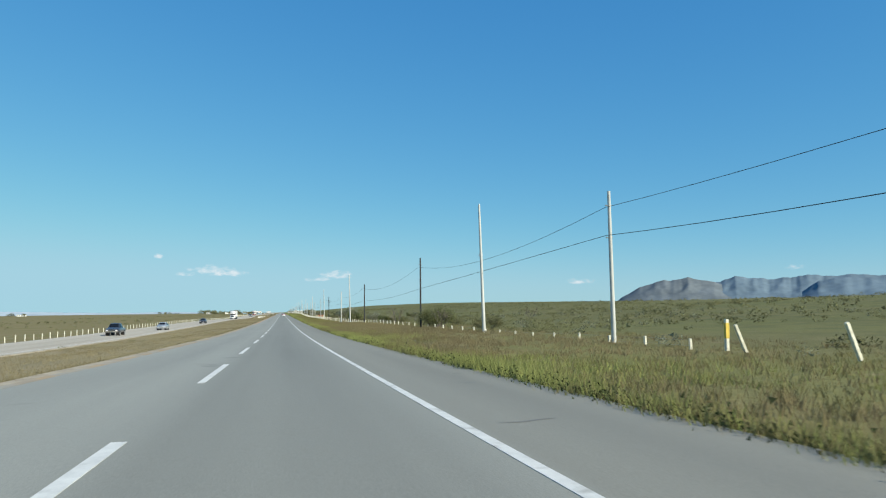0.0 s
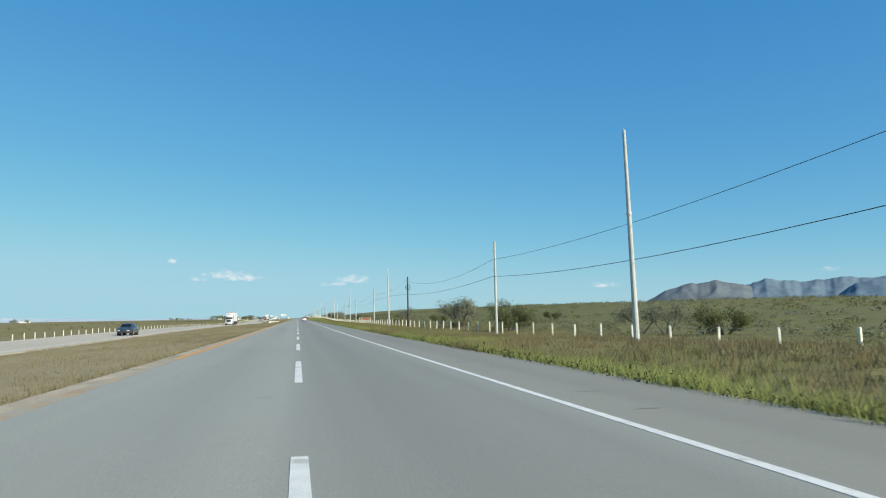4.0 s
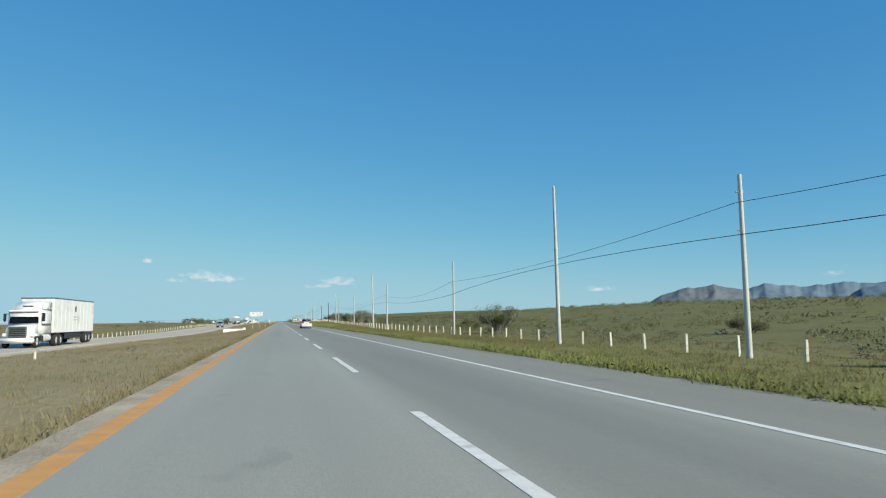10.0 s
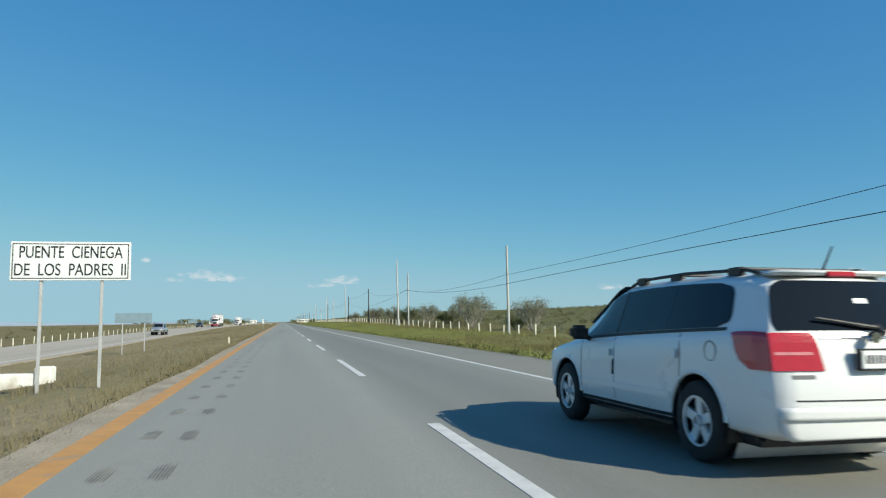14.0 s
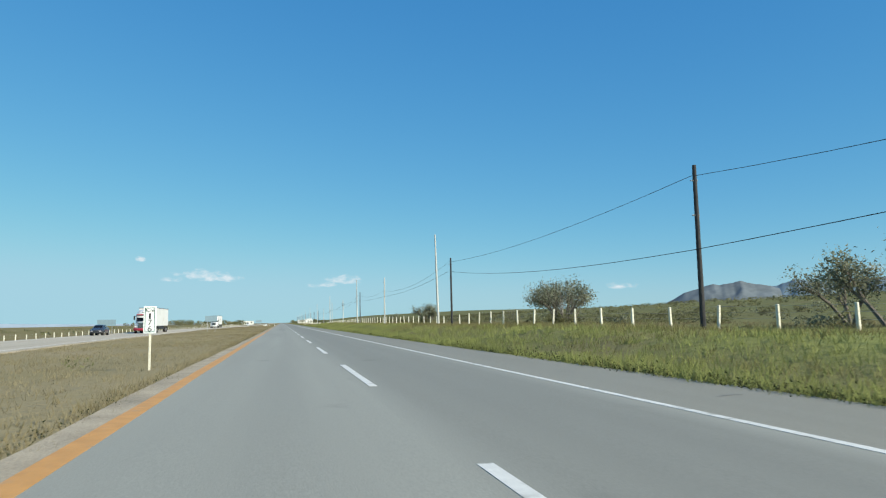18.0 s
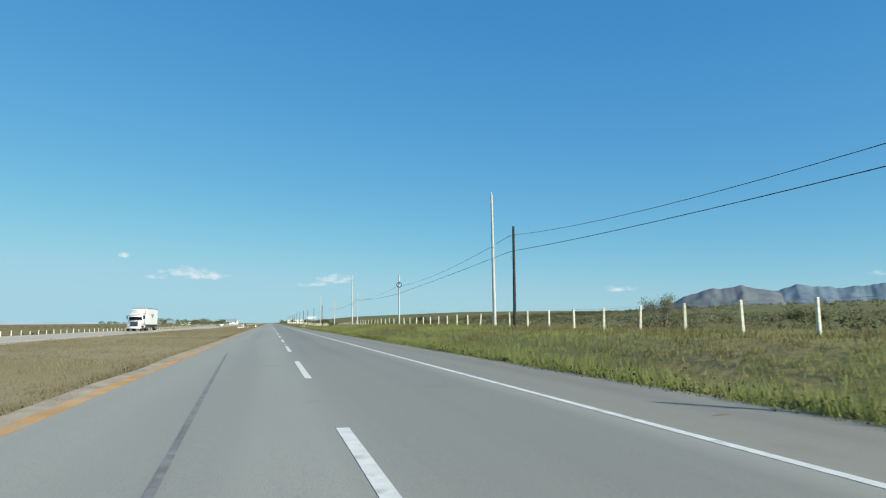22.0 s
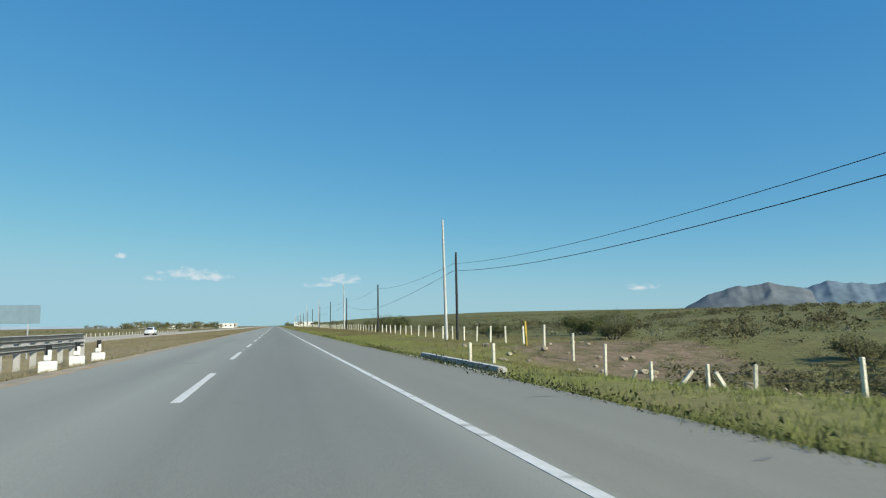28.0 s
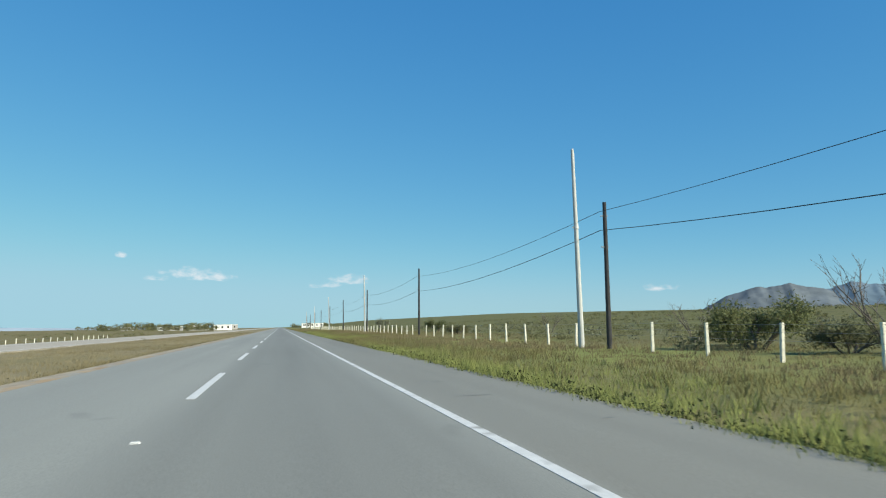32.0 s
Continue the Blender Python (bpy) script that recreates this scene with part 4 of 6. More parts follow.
edge_weeds(6.86, 7.2, 2, 470, 0.08, 0.36, 61)
edge_weeds(6.86, 7.2, 470, 850, 0.08, 0.38, 63)
edge_weeds(6.86, 7.2, 850, 1150, 0.09, 0.34, 64)
edge_weeds(-4.5, -4.3, 2, 1150, 0.6, 0.17, 62)
scrub("scrub", 18.5, 30, -10, 1150, 12, 0.7, M_SCRUB, "low olive desert bushes behind the fence", 41, 120, 0.06)
scrub("scrub", 30, 60, -10, 1150, 12, 0.75, M_SCRUB, "low olive desert bushes on the slope", 52, 50, 0.09)
scrub("scrub", 60, 190, -10, 1300, 26, 0.95, M_SCRUB, "low olive desert bushes across the rising plain", 42, 26, 0.13)
scrub("scrub", 190, 640, 0, 1700, 300, 1.7, M_SCRUB, "far dark bushes across the rising plain", 43, 14)
scrub("scrub", 18.5, 70, -10, 1150, 45, 0.7, M_LEAF_GREY, "pale grey-green desert bushes", 44, 70, 0.095)
scrub("scrub", 18.2, 60, 470, 846, 24, 0.75, M_BRUSH, "dark brown brushwood behind the fence", 49, 90, 0.075)
scrub("scrub", 17.2, 34, 846, 893, 3.0, 0.95, M_BRUSH, "dark brushwood in the creek bed", 47, 190, 0.055)
scrub("scrub", 17.0, 36, 848, 882, 2.2, 0.8, M_SCRUB, "rank green brush in the creek bed", 50, 90, 0.075)
scrub("scrub", 30, 130, 850, 990, 16, 1.1, M_BRUSH, "dense dark scrub on the slope past the creek", 48, 60, 0.1)
scrub("scrub", -160, -36, 0, 1400, 130, 0.9, M_SCRUB, "low bushes on the plain beyond the far road", 45, 20)
scrub("scrub", -17, -6, 5, 1140, 150, 0.5, M_SCRUB, "small weedy bushes on the median", 46, 70, 0.06)


def tree_model(seed, h, spread, leafy, mat, label, stems=3, thick=0.035, bark=None):
    """A mesquite: several leaning stems, forking limbs, small leaves in loose clumps."""
    r = random.Random(seed)
    root = empty("tree", Matrix.Identity(4), label, "tree", "roadside trees")
    bm = bmesh.new()
    tips = []

    def grow(p, d, length, rad, level):
        q = p + d * length
        tube(bm, p, q, rad, rad * 0.62, 6 if level < 2 else 4, False)
        if level >= 3:
            tips.append((q, length))
            return
        for k in range(3 if level < 2 else 2):
            n = (d + Vector((r.uniform(-1, 1), r.uniform(-1, 1), r.uniform(-0.35, 0.6))) * (0.62 + 0.12 * level)).normalized()
            grow(p + d * length * r.uniform(0.65, 1.0), n, length * r.uniform(0.55, 0.8), rad * 0.55, level + 1)
        tips.append((q, length))

    for s in range(stems):
        a = 6.283 * s / stems + r.uniform(-0.5, 0.5)
        d = Vector((math.cos(a) * 0.55 * spread, math.sin(a) * 0.55 * spread, 1)).normalized()
        grow(Vector((math.cos(a) * 0.08, math.sin(a) * 0.08, -0.15)), d, h * r.uniform(0.34, 0.44), thick * h ** 0.8, 0)
    part("trunk", bm, bark or M_BARK, root)
    rr = np.random.default_rng(seed)
    out = []
    for q, length in tips:
        k = int(1.15 * leafy * rr.uniform(0.5, 1.5))
        if k:
            c = np.array(q) + rr.normal(0, 0.2 * h * 0.3 * spread, (k, 3)) * (1, 1, 0.7)
            c[:, 2] = np.maximum(c[:, 2], 0.12 * h)
            s = 0.021 + 0.007 * h
            out.append((c[:, None, :] + rr.normal(0, s, (k, 3, 3))).reshape(-1, 3))
    if out:
        me = raw_mesh("crown", np.concatenate(out), mat)
        ob = new("crown", me)
        ob.parent = root
    return root


TREES = {
    "grey": tree_model(1, 3.6, 1.25, 44, M_LEAF_GREY, "grey-green mesquite tree with a thin open crown"),
    "pale": tree_model(8, 3.6, 1.2, 15, M_LEAF_GREY, "pale grey twiggy mesquite, nearly leafless", 6, 0.017, M_TWIG),
    "green": tree_model(2, 3.2, 1.3, 55, M_LEAF, "rounded dark green mesquite tree", 4),
    "bare": tree_model(3, 3.0, 1.0, 0, M_LEAF, "bare leafless shrub with thin upright twigs", 5, 0.013),
    "bush": tree_model(4, 2.0, 1.6, 40, M_LEAF, "broad dark green mesquite bush", 5),
    "low": tree_model(5, 1.6, 1.9, 30, M_SCRUB, "low spreading dark thorn bush", 5),
}
used = set()
TALLNESS = {k: max(v.co.z for ch in root.children for v in ch.data.vertices) * 0.95 for k, root in TREES.items()}


def plant(kind, x, y, height, turn):
    s = height / TALLNESS[kind]
    m = Matrix.Translation((x, y, ground_z(x, y))) @ Matrix.Rotation(turn, 4, "Z") @ Matrix.Scale(s, 4)
    if kind not in used:
        used.add(kind)
        TREES[kind].matrix_world = m
    else:
        ob = copy_thing(TREES[kind], Matrix.Identity(4))
        ob.matrix_basis = m


for i, (kind, x, y, h) in enumerate((
        ("low", 21, 70, 1.5), ("low", 24, 96, 1.3), ("bush", 19.2, 87.0, 2.7), ("bush", 20.6, 89.5, 2.3), ("bare", 19.8, 85.0, 2.2), ("bare", 44, 122, 2.2), ("low", 22, 106, 1.2),
        ("bare", 21, 126, 3.1), ("bare", 30, 155, 2.8), ("low", 22, 131, 1.5), ("low", 23, 133.5, 1.3), ("grey", 22, 166, 2.2), ("grey", 23, 171, 2.4), ("bush", 24, 163, 1.8),
        ("green", 21, 195, 3.2), ("bush", 20, 192, 2.6), ("low", 23, 198, 1.8), ("grey", 21, 217, 4.2), ("pale", 21.6, 220, 4.0), ("grey", 22.5, 223, 3.6), ("low", 20, 214, 1.4),
        ("bush", 27, 262, 2.0), ("grey", 23.5, 280, 3.8), ("low", 22, 287, 1.3), ("low", 23, 311, 1.4), ("grey", 21, 375.5, 3.4), ("green", 21.6, 377, 2.9),
        ("low", 34, 352, 1.6), ("low", 28, 330, 1.4), ("low", 26, 405, 1.4), ("low", 33, 432, 1.6), ("pale", 21, 487, 3.1), ("pale", 22, 490.5, 3.2), ("bush", 21.5, 493, 1.6),
        ("pale", 21.5, 511, 4.2), ("pale", 22.5, 515, 4.3), ("pale", 20.8, 507, 3.0), ("grey", 23, 521, 3.4), ("pale", 22, 540, 3.4), ("pale", 23, 546, 3.5), ("bush", 24, 534, 2.2),
        ("green", 21.5, 556, 3.4), ("grey", 20.5, 569, 3.6), ("grey", 21.5, 572, 3.0), ("low", 20.5, 561, 1.6), ("low", 21, 564, 1.3), ("grey", 21, 602, 3.9), ("pale", 21.4, 603.4, 4.0), ("grey", 22.3, 605.5, 3.6), ("bare", 20.5, 599.5, 2.6), ("low", 20, 600, 1.2),
        ("grey", 22, 663.2, 3.5), ("pale", 22.3, 662.6, 3.1), ("grey", 22, 661.2, 2.3), ("low", 21.4, 661.8, 1.1), ("bare", 34, 654.6, 2.0), ("low", 30, 700, 1.2), ("bare", 26, 786, 2.4), ("bare", 27, 788.5, 2.0), ("low", 28, 801, 1.3), ("low", 27.5, 797, 1.0), ("bush", 34, 828, 2.4),
        ("low", 24, 893, 1.6), ("bush", 25, 866, 2.0), ("low", 22, 861, 1.6), ("bush", 28, 871, 2.4), ("low", 30, 878, 1.7), ("bush", 21, 855, 1.8), ("bare", 23, 864, 1.9), ("grey", 30, 904, 1.9), ("bush", 33, 911, 2.3), ("bush", 29, 909, 2.0), ("bush", 29, 908, 2.0), ("low", 22, 915, 1.5), ("bush", 20.4, 907, 1.3), ("low", 24, 950, 1.4), ("bush", 20, 962, 2.5), ("bush", 21.5, 966, 2.7),
        ("green", 20.5, 969.5, 2.6), ("low", 22.5, 973, 1.8), ("bush", 21, 994, 2.4), ("low", 23, 998, 1.8), ("bare", 24, 1003, 2.3), ("bare", 22, 988, 3.4), ("bare", 23.5, 986, 3.0), ("low", 21, 989, 1.4),
        ("bare", 30, 1040, 2.2), ("bush", 24, 1070, 2.0), ("low", 22, 1050, 1.5), ("grey", 24, 1130, 3.0), ("grey", 23, 704, 2.2), ("low", 40, 190, 1.6), ("bush", 46, 250, 2.0), ("low", 50, 480, 1.8))):
    plant(kind, x, y, h, i * 2.4)


def grove(x0, x1, y0, y1, n, h, label, seed):
    """A far belt of trees."""
    r = np.random.default_rng(seed)
    out = []
    for _ in range(n):
        x, y = r.uniform(x0, x1), r.uniform(y0, y1)
        s = h * r.uniform(0.5, 1.15)
        c = r.normal(0, 1, (200, 3))
        c /= np.linalg.norm(c, axis=1)[:, None]
        c = c * r.uniform(0.4, 1, (200, 1)) * (s * 0.75, s * 0.75, s * 0.5) + (x, y, ground_z(x, y) + s * 0.5)
        out.append((c[:, None, :] + r.normal(0, 0.07 * s, (200, 3, 3))).reshape(-1, 3))
    ob = new("far_trees", raw_mesh("far_trees", np.concatenate(out), M_SCRUB))
    tagged(ob, label, "trees", kind="stuff")


grove(-215, -110, 1980, 2080, 20, 11, "dark belt of far trees on the horizon", 51)
grove(-150, -48, 1600, 1665, 34, 6.5, "scattered far trees beside the highway", 52)
grove(-700, -640, 2000, 2100, 4, 9, "small far clump of trees on the plain", 53)
grove(14, 70, 1650, 2200, 24, 6, "far trees beside the highway", 54)
grove(-420, -330, 2500, 2600, 8, 8, "far trees on the plain", 55)


# ---------------------------------------------------------------- vehicles
M_CAR_WHITE = material("white_car_paint", (0.7, 0.7, 0.69), 0.32, vary=0.008, scale=0.6, fine=3, spec=0.5, coat=0.5)
M_CAR_DARK = material("dark_car_paint", (0.03, 0.032, 0.04), 0.3, vary=0.05, scale=2, fine=12, coat=0.6)
M_CAR_SILVER = material("silver_car_paint", (0.34, 0.36, 0.38), 0.3, 0.4, vary=0.05, scale=2, fine=12, coat=0.5)
M_TINT = glass("tinted_glass", (0.01, 0.012, 0.016))
M_TINT.node_tree.nodes["Principled BSDF"].inputs["Specular IOR Level"].default_value = 0.3
M_TYRE = material("tyre_rubber", (0.018, 0.018, 0.018), 0.85, vary=0.15, scale=8, fine=60, bump=0.3)
M_ALLOY = material("alloy_rim", (0.72, 0.72, 0.72), 0.35, 0.35, vary=0.1, scale=6, fine=40)
M_BLACK = material("black_plastic", (0.015, 0.015, 0.016), 0.55, vary=0.1, scale=5, fine=50, bump=0.1)
M_RED_LENS = material("red_lens", (0.42, 0.012, 0.022), 0.15, vary=0.08, scale=12, fine=60, coat=0.8)
M_PINK_LENS = material("pale_red_lens", (0.6, 0.22, 0.22), 0.15, vary=0.08, scale=12, fine=60, coat=0.8)
M_CLEAR_LENS = material("clear_lens", (0.75, 0.7, 0.7), 0.15, vary=0.06, scale=12, fine=60, coat=0.8)
M_CHROME = material("chrome", (0.7, 0.7, 0.7), 0.12, 1.0, vary=0.05)
M_PLATE = material("plate_white", (0.75, 0.76, 0.74), 0.45, vary=0.05)
M_GREY_BAR = material("grey_lettering", (0.09, 0.09, 0.1), 0.5, vary=0.05)
M_PALE_BAR = material("pale_grey_lettering", (0.42, 0.42, 0.42), 0.5, vary=0.05)
M_TRUCK_RED = material("truck_red", (0.34, 0.02, 0.035), 0.4, vary=0.08, scale=2, fine=12, coat=0.4)
M_TRAILER = material("trailer_skin", (0.64, 0.64, 0.63), 0.5, vary=0.06, scale=1.2, fine=15, dirt=(0.5, 0.47, 0.42), dirt_amount=0.12)


class Shell:
    """A car body lofted through cross-sections: (y, sill, belt, roof, half width, half roof width, rear slope)."""

    def __init__(self, stations, mid=0.72, fine=1, arches=()):
        self.rings, self.fine, self.arches = [], fine, arches
        if fine > 1:
            stations = self.eased(stations, fine)
        for y, zb, belt, zt, w, wt, k in stations:
            m = min(mid, belt - 0.08)
            ring = [(w - 0.14, zb), (w - 0.03, zb + 0.05), (w, zb + 0.2), (w, m), (w - 0.015, belt - 0.05), (w - 0.045, belt), ((w - 0.045) * 0.45 + wt * 0.55, belt * 0.45 + (zt - 0.09) * 0.55), (wt, zt - 0.085), (wt - 0.09, zt - 0.025), (wt * 0.5, zt), (0.0, zt + 0.012)]
            self.rings.append([Vector((x, y + k * max(0.0, z - 0.95), z)) for x, z in ring])

    @staticmethod
    def eased(stations, fine):
        """Stations between the given ones, on a smooth curve through them."""
        st, out = [np.array(v) for v in stations], []
        for i in range(len(st) - 1):
            p0, p1, p2, p3 = st[max(0, i - 1)], st[i], st[i + 1], st[min(len(st) - 1, i + 2)]
            for k in range(fine):
                f = k / fine
                v = 0.5 * (2 * p1 + (p2 - p0) * f + (2 * p0 - 5 * p1 + 4 * p2 - p3) * f * f + (3 * p1 - p0 - 3 * p2 + p3) * f ** 3)
                v[0] = p1[0] + (p2[0] - p1[0]) * f
                out.append(tuple(v))
        return out + [tuple(st[-1])]

    def at(self, s, j):
        s = min(max(s * self.fine, 0), len(self.rings) - 1.0001)
        j = min(max(j, 0), 9.9999)
        a, b = int(s), int(j)
        f, g = s - a, j - b
        p = self.rings[a][b] * (1 - g) + self.rings[a][b + 1] * g
        q = self.rings[a + 1][b] * (1 - g) + self.rings[a + 1][b + 1] * g
        return p * (1 - f) + q * f

    def tail(self, u, j):
        p = self.at(0, j)
        return Vector((p.x * u, p.y - 0.07 * (1 - u * u), p.z))

    def nose(self, u, j):
        p = self.at(99, j)
        return Vector((p.x * u, p.y + 0.12 * (1 - u * u), p.z))

    def skin(self):
        bm = bmesh.new()
        n, cols, sub = len(self.rings), 8, 3 if self.fine > 1 else 1
        grid, inside = [], set()

        def clear(p):
            """A corner of the skin, moved out to the rim of a wheel opening that it falls in."""
            for ay, az, r in self.arches:
                d = Vector((0, p.y - ay, p.z - az))
                if d.length < r and abs(p.x) > 0.55 and p.z < az + r:
                    d = d if d.length > 1e-4 else Vector((0, 0, 1))
                    q = Vector((0, ay, az)) + d.normalized() * r
                    v = bm.verts.new((p.x, q.y, q.z))
                    inside.add(v)
                    return v
            return bm.verts.new(p)

        for a in range(n):
            r = [self.at(a / self.fine, j / sub) for j in range(10 * sub + 1)]
            left = [clear(Vector((-p.x, p.y, p.z))) for p in r[:-1]]
            right = [clear(p) for p in r[:-1]]
            grid.append(left + [bm.verts.new(r[-1])] + right[::-1])
        m = len(grid[0])
        for a in range(n - 1):
            for b in range(m - 1):
                quad = (grid[a][b], grid[a + 1][b], grid[a + 1][b + 1], grid[a][b + 1])
                if not all(v in inside for v in quad):
                    bm.faces.new(quad)
            bm.faces.new((grid[a][m - 1], grid[a + 1][m - 1], grid[a + 1][0], grid[a][0]))
        for end, row in ((self.tail, grid[0]), (self.nose, grid[-1])):
            vs = [[bm.verts.new(end(-1 + 2 * i / cols, j / sub)) if 0 < i < cols else (row[j] if i == 0 else row[m - 1 - j]) for i in range(cols + 1)] for j in range(9 * sub + 1)]
            for j in range(9 * sub):
                for i in range(cols):
                    bm.faces.new((vs[j][i], vs[j][i + 1], vs[j + 1][i + 1], vs[j + 1][i]))
            cap = vs[-1]
            for i in range(cols):
                bm.faces.new((cap[i], cap[i + 1], row[10 * sub]))
        bmesh.ops.recalc_face_normals(bm, faces=bm.faces)
        return bm

    def panel(self, fn, a0, a1, b0, b1, lift, skew0=0.0, skew1=0.0, n=8, m=5, curve0=0.0, curve1=0.0):
        """A thin panel lying on the body: fn maps (a, b) to a place; lift is how proud it stands."""
        bm = bmesh.new()
        e = 0.01
        rows = []
        for i in range(n + 1):
            row = []
            for j in range(m + 1):
                g = j / m
                b = b0 + (b1 - b0) * g
                bend = 1 - math.sqrt(max(0.0, 1 - max(0.0, abs(g - 0.5) - 0.2) ** 2 / 0.09))
                lo, hi = a0 + skew0 * g + curve0 * bend, a1 + skew1 * g - curve1 * bend
                a = lo + (hi - lo) * i / n
                p = fn(a, b)
                d1, d2 = fn(a + e, b) - fn(a - e, b), fn(a, b + e) - fn(a, b - e)
                nn = d1.cross(d2)
                nn = nn.normalized() if nn.length > 1e-9 else Vector((0, -1, 0))
                if nn.dot(p - Vector((0, 2.2, 0.8))) < 0:
                    nn = -nn
                row.append(bm.verts.new(p + nn * lift))
            rows.append(row)
        fs = [bm.faces.new((rows[i][j], rows[i + 1][j], rows[i + 1][j + 1], rows[i][j + 1])) for i in range(n) for j in range(m)]
        bmesh.ops.recalc_face_normals(bm, faces=fs)
        if sum(f.normal.dot(f.calc_center_median() - Vector((0, 2.2, 0.8))) for f in fs) < 0:
            bmesh.ops.reverse_faces(bm, faces=fs)
        bmesh.ops.solidify(bm, geom=fs, thickness=lift * 0.8 if lift < 0.01 else 0.012)
        return bm

    def side(self, sign):
        return lambda s, j: Vector((self.at(s, j).x * sign, self.at(s, j).y, self.at(s, j).z))


def bent_bar(y, z, r, x, thick, a0, a1, n=32, m=8):
    """A round bar bent to an arc in the plane of the wheel; a0, a1 in half turns."""
    bm = bmesh.new()
    rows = []
    for i in range(n + 1):
        a = math.pi * (a0 + (a1 - a0) * i / n)
        rows.append([bm.verts.new((x + thick * math.cos(b), y + (r + thick * math.sin(b)) * math.cos(a), z + (r + thick * math.sin(b)) * math.sin(a))) for b in (2 * math.pi * k / m for k in range(m))])
    for p, q in zip(rows, rows[1:]):
        for k in range(m):
            bm.faces.new((p[k], q[k], q[(k + 1) % m], p[(k + 1) % m]))
    bmesh.ops.recalc_face_normals(bm, faces=bm.faces)
    return bm


def wheel(parent, x, y, r, w, rim_mat, spokes=5):
    """One road wheel: tyre, rim with spokes."""
    s = 1 if x > 0 else -1
    bm = bmesh.new()
    prof_ = [(r * 0.62, -w / 2), (r * 0.9, -w / 2), (r * 0.985, -w * 0.36), (r, 0), (r * 0.985, w * 0.36), (r * 0.9, w / 2), (r * 0.62, w / 2)]
    n = 28
    rows = [[bm.verts.new((x + d, y + q * math.cos(2 * math.pi * i / n), r + q * math.sin(2 * math.pi * i / n))) for q, d in prof_] for i in range(n)]
    for i in range(n):
        for k in range(len(prof_) - 1):
            bm.faces.new((rows[i][k], rows[(i + 1) % n][k], rows[(i + 1) % n][k + 1], rows[i][k + 1]))
    bmesh.ops.recalc_face_normals(bm, faces=bm.faces)
    wh = part("wheel", bm, M_TYRE, parent, "black rubber tyre on an alloy rim", True)
    bm = bmesh.new()
    xo = x + s * w * 0.36
    for q0, q1, dx in ((r * 0.64, r * 0.57, 0.0), (r * 0.14, r * 0.1, 0.01)):
        for i in range(n):
            a0, a1 = 2 * math.pi * i / n, 2 * math.pi * (i + 1) / n
            ring = [bm.verts.new((xo + s * dx, y + q * math.cos(a), r + q * math.sin(a))) for q, a in ((q0, a0), (q0, a1), (q1, a1), (q1, a0))]
            bm.faces.new(ring)
    for k in range(spokes):
        a = 2 * math.pi * k / spokes + 0.3
        c, d = Vector((0, math.cos(a), math.sin(a))), Vector((0, -math.sin(a), math.cos(a)))
        o = Vector((xo, y, r))
        pts = [o + c * r * 0.08 + d * r * 0.11, o + c * r * 0.6 + d * r * 0.13, o + c * r * 0.6 - d * r * 0.13, o + c * r * 0.08 - d * r * 0.11]
        f = bm.faces.new([bm.verts.new(p) for p in pts])
    bmesh.ops.remove_doubles(bm, verts=bm.verts, dist=0.0005)
    bmesh.ops.solidify(bm, geom=list(bm.faces), thickness=0.03)
    part("rim", bm, rim_mat, wh)
    bm = tube(bmesh.new(), (x - s * 0.02, y, r), (xo - s * 0.045, y, r), r * 0.63, None, 24)
    part("brake_drum", bm, M_BLACK, wh)
    return wh


